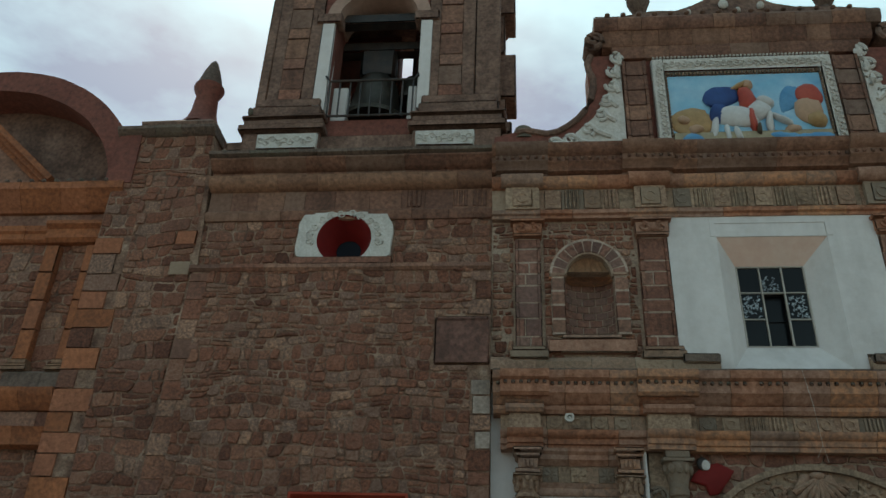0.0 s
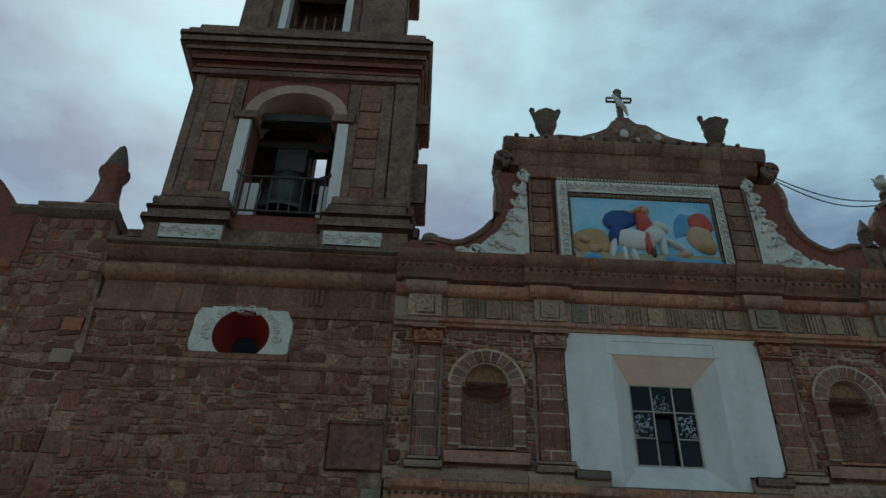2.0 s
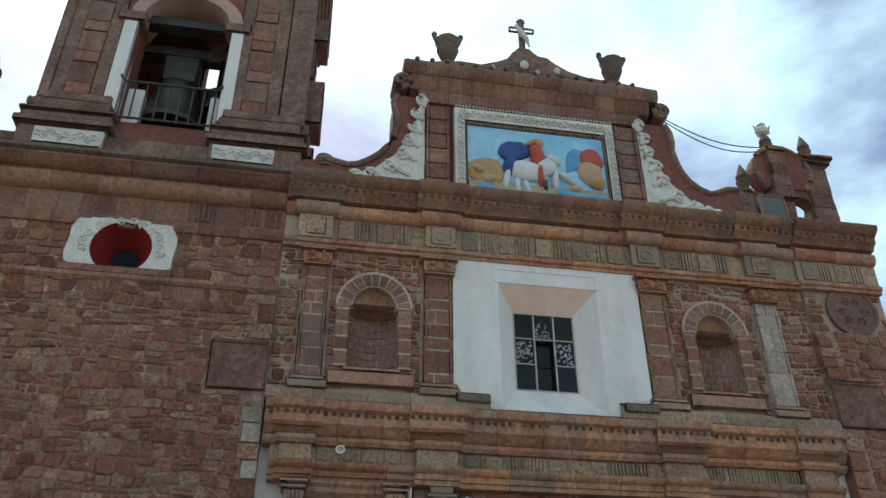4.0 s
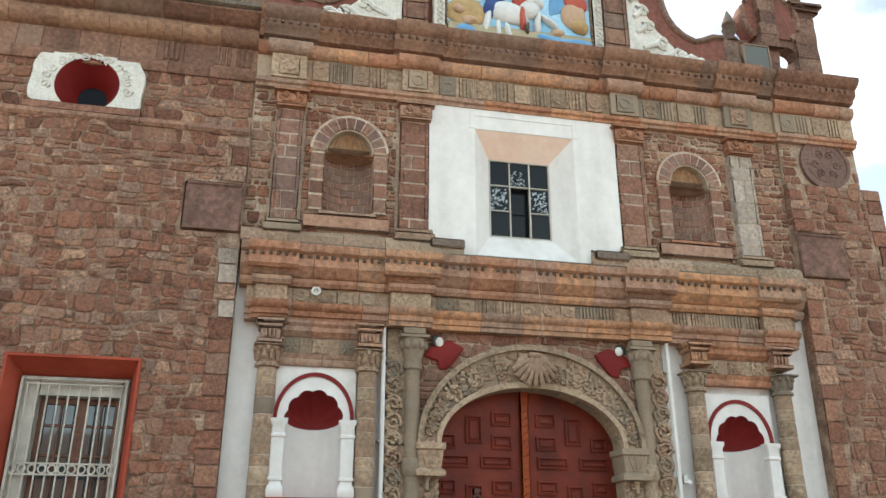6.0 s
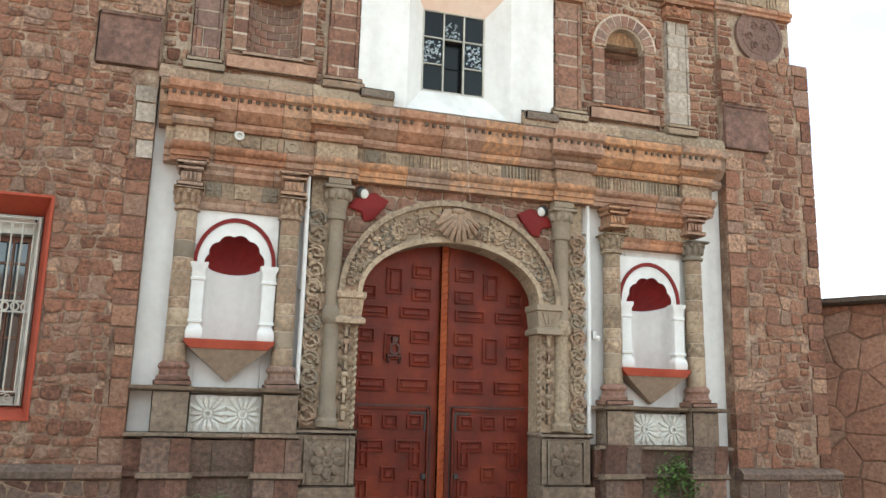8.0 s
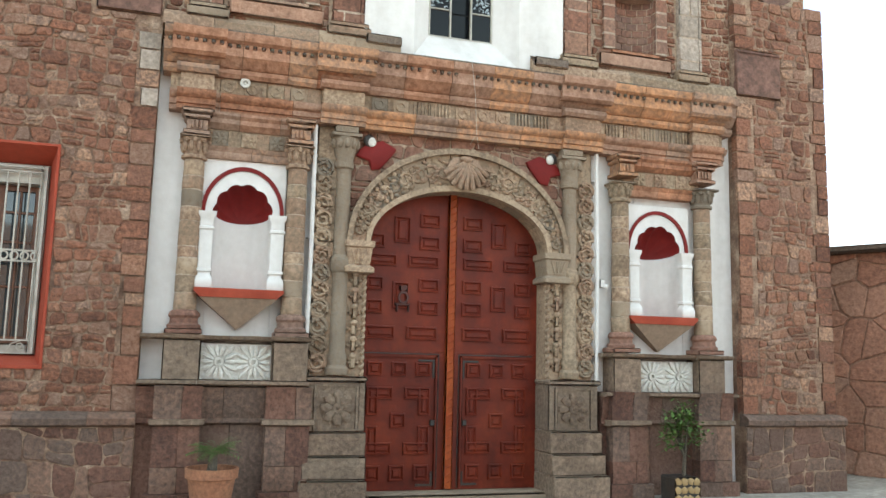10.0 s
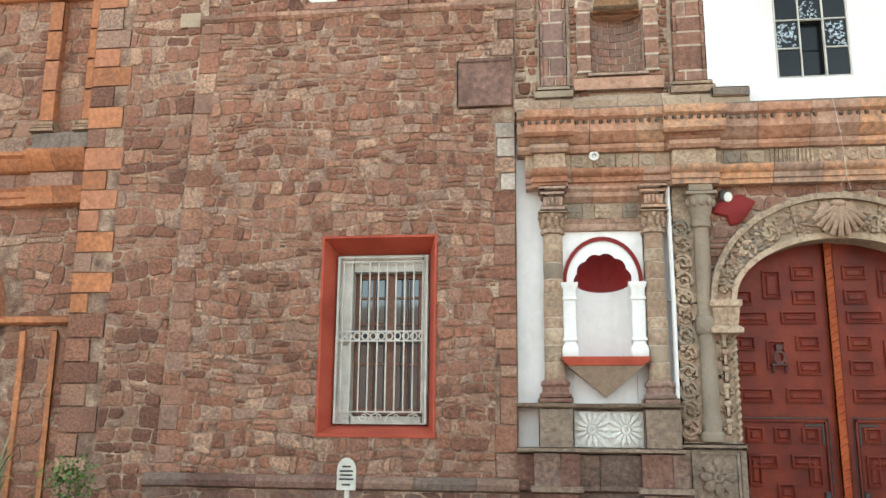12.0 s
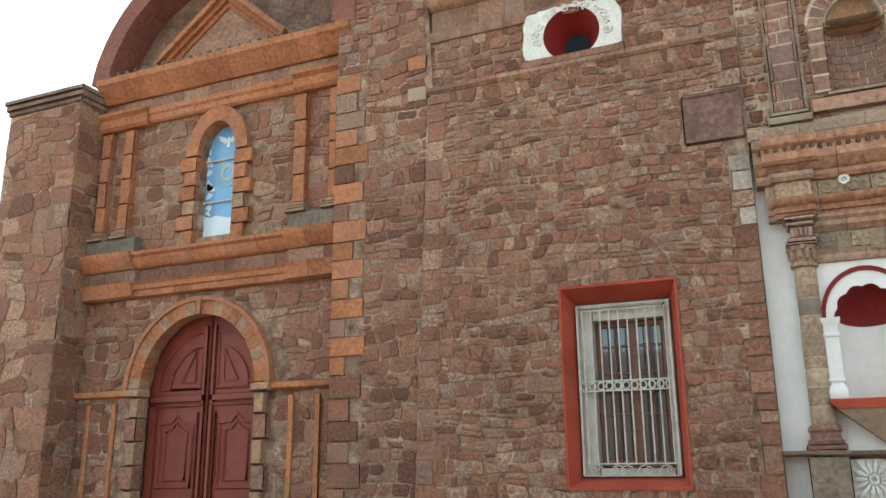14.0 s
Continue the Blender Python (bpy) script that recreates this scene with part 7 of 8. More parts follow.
# hanging cord below the window bay
b = Build()
b.tube([(3.6, -0.26, 5.9), (3.66, -0.27, 5.4), (3.74, -0.12, 4.9), (3.8, -0.05, 4.7)], 0.003, 5)
b.tube([(3.74, -0.12, 4.9), (3.66, -0.08, 4.74)], 0.003, 5)
tagged(part("cord", b, m_paint), "thin pale cord hanging over the cornice above the door", "cord")


# ---- grilled window in the tower wall ----
gw = thing("window_2", (-2.34, 0.1, 1.6), "tall window in a red plaster surround with brown frame", "window", kind="structure")
b = Build()
o = [(-3.1, -0.025, 1.58), (-1.57, -0.025, 1.58), (-1.57, -0.025, 4.2), (-3.1, -0.025, 4.2)]
g = [(-2.98, 0.36, 1.7), (-1.69, 0.36, 1.7), (-1.69, 0.36, 4.03), (-2.98, 0.36, 4.03)]
b.add(o + g, [[0, 1, 5, 4], [1, 2, 6, 5], [2, 3, 7, 6], [3, 0, 4, 7]])
q = [(-3.13, -0.025, 1.54), (-1.54, -0.025, 1.54), (-1.54, -0.025, 4.23), (-3.13, -0.025, 4.23)]
r = [(x, 0.01, z) for x, _, z in q]
b.add(o + q + r, [[i, (i + 1) % 4, 4 + (i + 1) % 4, 4 + i] for i in range(4)] + [[4 + i, 4 + (i + 1) % 4, 8 + (i + 1) % 4, 8 + i] for i in range(4)])
part("surround", b, m_redwall, gw, "brick-red plaster surround", smooth=0)
b = Build()
for x0, x1, z0, z1 in ((-2.98, -2.76, 1.7, 4.03), (-1.78, -1.69, 1.7, 4.03), (-2.76, -1.78, 3.78, 4.03), (-2.76, -1.78, 1.7, 1.82)):
    b.box(x0, x1, 0.34, 0.58, z0, z1, 0.008)
part("reveal", b, m_paint, gw, "cream painted inner reveal")
b = Build()
for x0, x1 in ((-2.76, -2.68), (-2.31, -2.19), (-1.86, -1.78)):
    b.box(x0, x1, 0.48, 0.54, 1.82, 3.78, 0.008)
for z0, z1 in ((1.82, 1.92), (3.7, 3.78)):
    b.box(-2.76, -1.78, 0.482, 0.538, z0, z1, 0.008)
for z in (2.5, 3.05, 3.42):
    b.box(-2.7, -1.84, 0.49, 0.53, z, z + 0.035, 0.006)
for x in (-2.5, -2.02):
    b.box(x - 0.015, x + 0.015, 0.492, 0.528, 1.9, 3.72, 0.004)
part("window_frame", b, m_brownwood, gw, "brown wooden casements")
for x0, x1 in ((-2.68, -2.31), (-2.19, -1.86)):
    b = Build()
    b.box(x0, x1, 0.512, 0.518, 1.9, 3.72, 0.001)
    part("pane", b, m_skyglass, gw)
# black block stands in for the darkness of the room behind the casements
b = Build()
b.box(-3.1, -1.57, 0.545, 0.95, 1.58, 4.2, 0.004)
part("dark_inside", b, m_iron_and_dark, gw)
gr = thing("window_grille", (-2.34, 0.3, 1.7), "cream painted wrought-iron window grille with scrolls", "grille")
for i in range(10):
    x = -2.95 + 1.24 * (i + 0.5) / 10
    b = Build()
    b.tube([(x, 0.27, 1.86), (x, 0.27, 3.92)], 0.011, 6)
    part("bar", b, m_paint, gr)
b = Build()
for x in (-2.955, -1.715):
    b.box(x - 0.02, x + 0.02, 0.25, 0.29, 1.71, 4.0, 0.005)
for z in (1.72, 1.87, 2.82, 2.95, 3.92, 3.98):
    b.box(-2.955, -1.715, 0.255, 0.285, z - 0.012, z + 0.012, 0.004)
part("outer_frame", b, m_paint, gr)
for i in range(11):
    b = Build()
    x = -2.9 + 1.13 * i / 10
    b.ring(x, 2.885, (0.035, 0.04), (0.052, 0.058), 0.26, 0.28, 0, 360, 12)
    part("ring", b, m_paint, gr)
for i, x in enumerate((-2.83, -2.56, -2.34, -2.12, -1.84)):
    b = Build()
    b.tube(scroll_line(x, 1.8, 0.065, 1.3, 180 if i % 2 else 0, 1 if i % 2 else -1, 0.27, 14), 0.009, 5)
    b.tube([(x, 0.27, 1.865), (x + 0.1 * (1 if i < 2 else -1), 0.27, 1.83), (x + 0.15 * (1 if i < 2 else -1), 0.27, 1.74)], 0.009, 5)
    part("scroll", b, m_paint, gr)

# ---- side chapel dressings ----
def arch_stones(parent, cx, cz, r_in, r_out, n, y0, y1, mats, name="voussoir"):
    for i in range(n):
        b = Build()
        b.ring(cx, cz, r_in, r_out, y0, y1, 180 * i / n + 0.12, 180 * (i + 1) / n - 0.12, 5)
        part(name, b.wear(0.004), mats[i % len(mats)], parent)


cd = thing("chapel_door_surround", (-9.6, 0.4, GROUND), "round orange and grey stone arch round the chapel door", "door surround")
arch_stones(cd, -9.58, 3.2, (1.21, 1.24), (1.48, 1.5), 21, 0.3, 0.55, [m_orange, m_orange, m_greyorange])
b = Build()
b.ring(-9.58, 3.2, (1.46, 1.48), (1.53, 1.55), 0.26, 0.45, 0, 180, 40)
part("hood", b.wear(0.005), m_orange, cd)
b = Build()
b.box(-9.64, -9.52, 0.25, 0.5, 4.42, 4.77, 0.015)
part("keystone", b, m_orange, cd)
for x0, x1 in ((-11.06, -10.79), (-8.37, -8.1)):
    z, k = GROUND, 0
    while z < 3.0:
        b = Build()
        b.box(x0 + (0.08 if k % 2 and x0 < -10 else 0), x1 - (0.08 if k % 2 and x0 > -10 else 0), 0.3, 0.55, z, min(z + 0.4, 3.07) - 0.01, 0.015)
        part("jamb_stone", b.wear(0.006), m_greyorange if k % 2 else m_ashlar, cd)
        z += 0.4
        k += 1
    b = Build()
    b.box(x0 - 0.04, x1 + 0.04, 0.24, 0.55, 3.07, 3.22, 0.02)
    part("impost", b.wear(0.005), m_greyorange, cd)
d2 = thing("door_2", (-9.58, 0.7, GROUND), "tall maroon panelled wooden double door with round head, closed", "door", kind="structure")
for s in (-1, 1):
    b = Build()
    for i in range(8):
        u0, u1 = 0.02 + 1.28 * i / 8, 0.02 + 1.28 * (i + 1) / 8
        z = [3.2 + 1.3 * math.sqrt(max(0, 1 - (u / 1.305) ** 2)) for u in (u0, u1)]
        pts = [(-9.58 + s * u0, GROUND), (-9.58 + s * u1, GROUND), (-9.58 + s * u1, z[1]), (-9.58 + s * u0, z[0])]
        b.prism(pts, 0.68, 0.76)
    leaf = part("door_leaf", b, m_wood2, d2, smooth=0)

    def sp(a, c):
        return min(-9.58 + s * a, -9.58 + s * c), max(-9.58 + s * a, -9.58 + s * c)

    for a, c, z0, z1 in ((0.05, 1.27, 2.98, 3.1), (0.05, 1.24, 2.9, 2.95), (0.05, 0.13, 0.0, 4.3), (0.17, 0.21, 0.1, 2.8), (1.08, 1.26, 0, 2.95)):
        x0, x1 = sp(a, c)
        b = Build()
        b.box(x0, x1, 0.63, 0.69, z0, z1, 0.015)
        part("moulding", b, m_wood2, leaf)
    for a, c, z0, z1 in ((0.28, 1.0, 1.55, 2.75), (0.28, 1.0, 0.1, 1.35)):
        x0, x1 = sp(a, c)
        b = Build()
        m = (x0 + x1) / 2
        for k, t in ((0, 0.035), (0.12, 0.03)):
            pts = [(x0 + k, z0 + k), (x1 - k, z0 + k), (x1 - k, z1 - k - 0.16), (m + 0.12, z1 - k - 0.12), (m, z1 - k), (m - 0.12, z1 - k - 0.12), (x0 + k, z1 - k - 0.16), (x0 + k, z0 + k)]
            b.tube([(x, 0.67, z) for x, z in pts], t * 0.8, 5)
        part("panel", b, m_wood2, leaf)
    b = Build()
    for q in (0.97, 0.72):
        b.tube([(-9.58 + s * 0.18, 0.67, 3.2)] + [(-9.58 + s * (0.16 + (q - 0.05) * math.cos(radians(a))), 0.67, 3.2 + q * math.sin(radians(a))) for a in range(0, 91, 10)] + [(-9.58 + s * 0.18, 0.67, 3.2)], 0.025, 5)
    b.tube([(-9.58 + s * 0.3, 0.67, 3.32), (-9.58 + s * 0.6, 0.67, 3.32), (-9.58 + s * 0.3, 0.67, 3.86), (-9.58 + s * 0.3, 0.67, 3.32)], 0.022, 5)
    part("arched_panel", b, m_wood2, leaf)

ce = thing("chapel_entablature", (-9.6, 0.3, 4.8), "orange moulded stone entablature bands of the side chapel", "entablature")
for x0, x1 in ((-12.3, -11.12), (-8.04, -6.84)):
    course(ce, x0, x1, [(0.36, 3.08), (0.3, 3.11), (0.3, 3.19), (0.36, 3.21)], 0.5, m_orange, 702 + int(x0), 0.6)
course(ce, -12.3, -6.84, [(0.34, 4.86), (0.3, 4.88), (0.3, 4.98), (0.26, 5.0), (0.26, 5.08), (0.22, 5.12)], 0.5, m_orange, 704, 0.5)
course(ce, -12.3, -6.84, [(0.36, 5.14), (0.36, 5.38)], 0.5, m_ashlar, 705, 0.6)
course(ce, -12.3, -6.84, [(0.32, 5.39), (0.27, 5.42), (0.22, 5.5), (0.2, 5.58), (0.14, 5.62), (0.14, 5.68)], 0.5, m_orange, 706, 0.7)
for x0, x1 in ((-12.3, -11.1), (-7.8, -6.84)):
    course(ce, x0, x1, [(0.28, 4.85), (0.22, 4.88), (0.22, 5.0), (0.16, 5.13)], 0.3, m_orange, 710 + int(x0), 0.6)
    course(ce, x0, x1, [(0.28, 5.14), (0.28, 5.38)], 0.4, m_ashlar, 712 + int(x0), 0.6)
    course(ce, x0, x1, [(0.24, 5.39), (0.18, 5.45), (0.1, 5.56), (0.06, 5.63), (0.06, 5.69)], 0.3, m_orange, 714 + int(x0), 0.6)
    course(ce, x0 + 0.02, x1, [(0.2, 5.7), (0.2, 5.95), (0.26, 6.0)], 0.5, m_dark, 716 + int(x0), 0.6)
    course(ce, x0, x1, [(0.28, 8.24), (0.22, 8.3), (0.22, 8.46), (0.14, 8.52), (0.14, 8.58)], 0.5, m_orange, 718 + int(x0), 0.6)
course(ce, -12.3, -6.84, [(0.34, 8.28), (0.3, 8.32), (0.3, 8.42), (0.26, 8.46), (0.26, 8.56)], 0.5, m_orange, 720, 0.7)
course(ce, -12.3, -6.84, [(0.36, 8.57), (0.36, 8.82)], 0.5, m_ashlar, 721, 0.6)
course(ce, -12.3, -6.6, [(0.3, 8.83), (0.24, 8.9), (0.16, 8.98), (0.1, 9.1), (0.04, 9.15), (0.04, 9.28)], 0.6, m_orange, 722, 0.6)
x = -12.2
while x < -6.7:
    b = Build()
    b.ball((x, 0.06, 9.31), (0.045, 0.045, 0.04), 6, 4)
    part("bead", b, m_dark, ce)
    x += 0.22
for x0, x1 in ((-12.22, -12.0), (-11.66, -11.42), (-7.78, -7.54), (-7.08, -6.86)):
    th = thing("strip_pilaster", ((x0 + x1) / 2, 0.36, 6.0), "narrow orange stone strip pilaster with moulded foot", "pilaster", "chapel strip pilasters")
    z = 6.2
    for k in range(4):
        b = Build()
        b.box(x0, x1, 0.28, 0.44, z, z + 0.495, 0.012)
        part("shaft_block", b.wear(0.004), m_orange, th)
        z += 0.5
    b = Build()
    for k, (z0, z1, o) in enumerate(((6.0, 6.07, 0.09), (6.07, 6.12, 0.06), (6.12, 6.2, 0.03))):
        b.box(x0 - o, x1 + o, 0.28 - o, 0.44, z0, z1, 0.012)
    part("base", b.wear(0.004), m_greyorange, th)
w3 = thing("window_3", (-9.46, 0.5, 5.86), "arched blue and white stained-glass window in an orange stone surround", "window", kind="structure")
arch_stones(w3, -9.465, 7.42, (0.42, 0.6), (0.68, 0.9), 9, 0.3, 0.7, [m_orange], "voussoir")
for x0, x1 in ((-10.15, -9.88), (-9.05, -8.79)):
    z, k = 5.72, 0
    while z < 7.4:
        h = 0.28
        b = Build()
        b.box(x0 - (0.12 if k % 2 and x0 < -9.5 else 0), x1 + (0.12 if k % 2 and x0 > -9.5 else 0), 0.3, 0.7, z, min(z + h, 7.42) - 0.008, 0.012)
        part("jamb_stone", b.wear(0.005), m_orange if k % 2 else m_greyorange if k % 4 else m_orange, w3)
        z += h
        k += 1
b = Build()
n = 8
for i in range(n):
    x0, x1 = -9.88 + 0.83 * i / n, -9.88 + 0.83 * (i + 1) / n
    z = [7.42 + 0.6 * math.sqrt(max(0, 1 - ((x + 9.465) / 0.42) ** 2)) for x in (x0, x1)]
    b.prism([(x0, 5.8), (x1, 5.8), (x1, z[1]), (x0, z[0])], 0.6, 0.64)
part("pane", b, m_blueglass, w3, "blue stained glass", smooth=0)
b = Build()
rng = random.Random(71)
for k in range(26):  # pale pieces along the rim
    x = -9.87 + rng.uniform(0, 0.16) if k % 3 else -9.1 + rng.uniform(-0.05, 0.04)
    z = rng.uniform(5.85, 7.6)
    b.prism([(x + rng.uniform(-0.06, 0.06) + 0.07 * math.cos(t), z + 0.07 * math.sin(t)) for t in (0.2, 1.5, 2.9, 4.2, 5.4)], 0.592, 0.6)
b.prism([(-9.86, 5.82), (-9.07, 5.82), (-9.07, 6.3), (-9.3, 6.22), (-9.6, 6.3), (-9.86, 6.25)], 0.588, 0.6)
for dx in (-1, 1):
    b.prism([(-9.42, 7.72), (-9.42 + dx * 0.08, 7.8), (-9.42 + dx * 0.24, 7.86), (-9.42 + dx * 0.2, 7.76), (-9.42 + dx * 0.08, 7.68)], 0.586, 0.6)
b.prism([(-9.46, 7.6), (-9.38, 7.6), (-9.4, 7.8), (-9.44, 7.8)], 0.584, 0.6)
part("pale_glass", b, m_paleglass, w3, "pale white glass pieces", smooth=0)
b = Build()
b.ring(-9.4, 7.1, (0.09, 0.1), (0.16, 0.18), 0.59, 0.6, 0, 360, 18)
b.ring(-9.4, 7.1, (0.22, 0.26), (0.24, 0.28), 0.59, 0.6, 0, 360, 18)
part("round_glass", b, m_oliveglass, w3, "olive ring of glass", smooth=0)
for z in (6.55, 7.35):
    b = Build()
    b.tube([(-9.88, 0.56, z), (-9.05, 0.56, z)], 0.016, 6)
    part("tie_bar", b, m_paint, w3)

ped = thing("pediment", (-9.45, 0.2, 9.3), "small triangular orange stone pediment above the chapel window", "pediment")
b = Build()
b.prism([(-10.7, 9.3), (-8.2, 9.3), (-9.35, 10.35)], 0.3, 0.7)
part("tympanum", b, m_ashlar, ped, smooth=0)
for (xa, za), (xc, zc) in (((-10.85, 9.36), (-9.35, 10.52)), ((-8.02, 9.36), (-9.35, 10.52))):
    b = Build()
    L = math.hypot(xc - xa, zc - za)
    nx, nz = (zc - za) / L, (xc - xa) / L
    s = 1 if xc > xa else -1
    for o, d in ((0.0, 0.02), (0.09, 0.09), (0.18, 0.18)):
        e = [(xa + s * nx * (0.16 - o), za - s * nz * (0.16 - o)), (xc + s * nx * (0.16 - o), zc - s * nz * (0.16 - o)), (xc + s * nx * (0.06 - o), zc - s * nz * (0.06 - o)), (xa + s * nx * (0.06 - o), za - s * nz * (0.06 - o))]
        b.prism(e, 0.28 - d, 0.6)
    part("raking_moulding", b.wear(0.006), m_orange, ped)
# round gable of the chapel behind the pediment
cg = thing("chapel_gable", (-9.5, 0.8, 9.2), "curved red-brown gable arch above the chapel", "gable")
b = Build()
b.ring(-9.5, 9.0, (2.6, 2.35), (3.0, 2.8), 0.1, 1.2, 5, 175, 36)
part("arch_band", b.wear(0.015), m_towerred, cg)
b = Build()
pts = [(-9.5 + 2.7 * math.cos(radians(a)), 9.0 + 2.45 * math.sin(radians(a))) for a in range(5, 176, 5)]
b.prism(pts, 0.75, 1.1)
part("back_wall", b, m_brick, cg, smooth=0)
b = Build()
b.prism([(-6.95, 9.25), (-6.5, 9.25), (-6.5, 10.4), (-6.75, 10.4), (-6.9, 10.3)], 0.05, 0.8)
part("end_block", b.wear(0.015), m_towerred, cg, smooth=0)

# quoins on the pier
rng = random.Random(81)
qn = thing("quoins", (-6.6, 0.1, GROUND), "alternating orange and brown corner stones of the pier", "quoins")
z, k = GROUND, 0
while z < 8.2:
    h = rng.uniform(0.28, 0.36)
    w = rng.uniform(0.42, 0.62) if k % 2 else rng.uniform(0.26, 0.4)
    b = Build()
    b.box(-6.83, -6.83 + w + rng.uniform(-0.04, 0.04), 0.08, 0.3, z, z + h - 0.008, 0.008)
    part("quoin", b.wear(0.006), m_orange if (k % 4 == 1 or rng.random() < 0.42) and z > 3.2 else m_rubble, qn)
    z += h
    k += 1
for z in (8.05, 7.5):
    b = Build()
    b.box(-5.5, -5.16, 0.07, 0.3, z, z + 0.26, 0.015)
    part("quoin", b.wear(0.006), m_orange if z > 8 else m_grey, qn)
qb = thing("buttress_quoins", (-12.4, -0.25, GROUND), "orange stones set in the corner of the buttress", "quoins")
for z in (2.2, 3.3, 4.1, 6.2, 7.0):
    b = Build()
    b.box(-12.8 + rng.uniform(-0.1, 0.1), -12.285, -0.27, 0.2, z, z + 0.36, 0.015)
    part("quoin", b.wear(0.006), m_orange_dull, qb)
b = Build()
for z0, z1, o in ((8.72, 8.82, 0.04), (8.82, 8.94, 0.08), (8.94, 9.04, 0.11)):
    b.box(-14.2 - o, -12.3 + o, -0.25 - o, 1.0, z0, z1, 0.02)
part("moulded_cap", b.wear(0.01), m_brick, wall_buttress, "moulded stone cap")
# panels beside the chapel door
for x0, x1 in ((-12.05, -11.35), (-7.75, -7.15)):
    b = Build()
    for u0, u1, z0, z1 in ((x0, x0 + 0.1, 0.5, 3.0), (x1 - 0.1, x1, 0.5, 3.0)):
        b.box(u0, u1, 0.37, 0.45, z0, z1, 0.012)
    tagged(part("wall_moulding", b.wear(0.006), m_orange), "thin orange stone strips framing a wall panel", "moulding", "chapel wall strips")


# ---- plinth course along the walls ----
for k, (x0, x1) in enumerate(((TL - 0.05, -0.46), (8.05, 9.85))):
    pl = thing("plinth", ((x0 + x1) / 2, -0.1, GROUND), "projecting brown stone plinth with rounded top course", "plinth", "wall plinths")
    course(pl, x0, x1, [(-0.1, 0.88), (-0.16, 0.91), (-0.17, 0.98), (-0.12, 1.03), (0.0, 1.06)], 0.05, m_socle, 801 + k, 0.8)
    b = Build()
    b.box(x0, x1, -0.095, 0.02, GROUND, 0.885, 0.004)
    part("plinth_core", b, m_mortar, pl, smooth=0)
    lay_stones(rubble([(x0 + 0.01, GROUND), (x1 - 0.01, GROUND), (x1 - 0.01, 0.87), (x0 + 0.01, 0.87)], 0.3, 0.24, 0.018, 804 + k, 0.25), -0.095, pl, m_socle, m_socle, 810 + k, out=(0.004, 0.016))

# ---- plants, sign ----
def leaf_blade(b, base, way, length, width, droop, seg=5):
    d = Vector(way).normalized()
    side = d.cross((0, 0, 1)).normalized()
    pts = []
    for i in range(seg + 1):
        k = i / seg
        p = Vector(base) + d * length * k + Vector((0, 0, -droop * k * k))
        w = width * math.sin(math.pi * (0.12 + 0.88 * k)) if k < 1 else 0.002
        pts += [p - side * w, p + side * w]
    b.add(pts, [[2 * i, 2 * i + 1, 2 * i + 3, 2 * i + 2] for i in range(seg)])


def pot(at, r, h, label, patterned=False):
    th = thing("potted_plant", at, label, "potted plant", "potted plants")
    b = Build()
    x, y, z = at
    if patterned:
        b.box(x - r, x + r, y - r, y + r, z, z + h, 0.02)
        part("pot", b, m_iron_and_dark, th, "dark square pot")
        rng = random.Random(3)
        for i in range(4):
            for j in range(3):
                c = Build()
                cx, cz = x - r + 2 * r * (i + 0.5) / 4, z + h * (j + 0.5) / 3
                c.prism([(cx + 0.055 * math.cos(t + rng.uniform(-0.3, 0.3)), cz + 0.055 * math.sin(t + rng.uniform(-0.3, 0.3))) for t in (0.3, 1.6, 2.8, 4.0, 5.3)], y - r - 0.012, y - r + 0.01, 0.006)
                part("mosaic_chip", c, m_ptan, th)
    else:
        b.lathe([(r * 0.66, z), (r * 0.7, z + 0.02), (r * 0.92, z + h * 0.78), (r * 1.02, z + h * 0.8), (r * 1.04, z + h), (r * 0.92, z + h), (r * 0.88, z + h * 0.85)], x, y, 24)
        part("pot", b.wear(0.004), m_terra, th)
    b = Build()
    b.lathe([(r * 0.9, z + h * 0.86), (r * 0.4, z + h * 0.9), (0.01, z + h * 0.91)], x, y, 16)
    part("soil", b, m_soil, th)
    return th


PZ = GROUND
pl = pot((0.435, -0.62, PZ), 0.29, 0.55, "terracotta pot with a small feathery green palm")
b = Build()
b.tube([(0.435, -0.62, PZ + 0.48), (0.44, -0.6, PZ + 0.72)], [0.06, 0.05], 8)
part("trunk", b.wear(0.01, 10), m_bark, pl)
rng = random.Random(12)
b = Build()
for i in range(26):
    a = rng.uniform(0, 6.28)
    e = rng.uniform(0.15, 1.0)
    L = rng.uniform(0.22, 0.36)
    base = Vector((0.44, -0.6, PZ + 0.72))
    way = Vector((math.cos(a), math.sin(a), e)).normalized()
    for k in range(8):
        u = (k + 1) / 8
        p = base + way * L * u + Vector((0, 0, -0.1 * u * u))
        side = way.cross((0, 0, 1)).normalized()
        for s in (-1, 1):
            leaf_blade(b, p, way * 0.6 + side * s, 0.11 * (1.1 - 0.5 * u), 0.008, 0.03, 2)
part("fronds", b, m_leaf_bright, pl)
pr = pot((6.66, -0.5, PZ), 0.19, 0.34, "small bushy green tree in a dark mosaic pot", True)
b = Build()
b.tube([(6.72, -0.5, PZ + 0.3), (6.74, -0.5, PZ + 0.6), (6.7, -0.48, PZ + 0.9)], [0.03, 0.025, 0.02], 7)
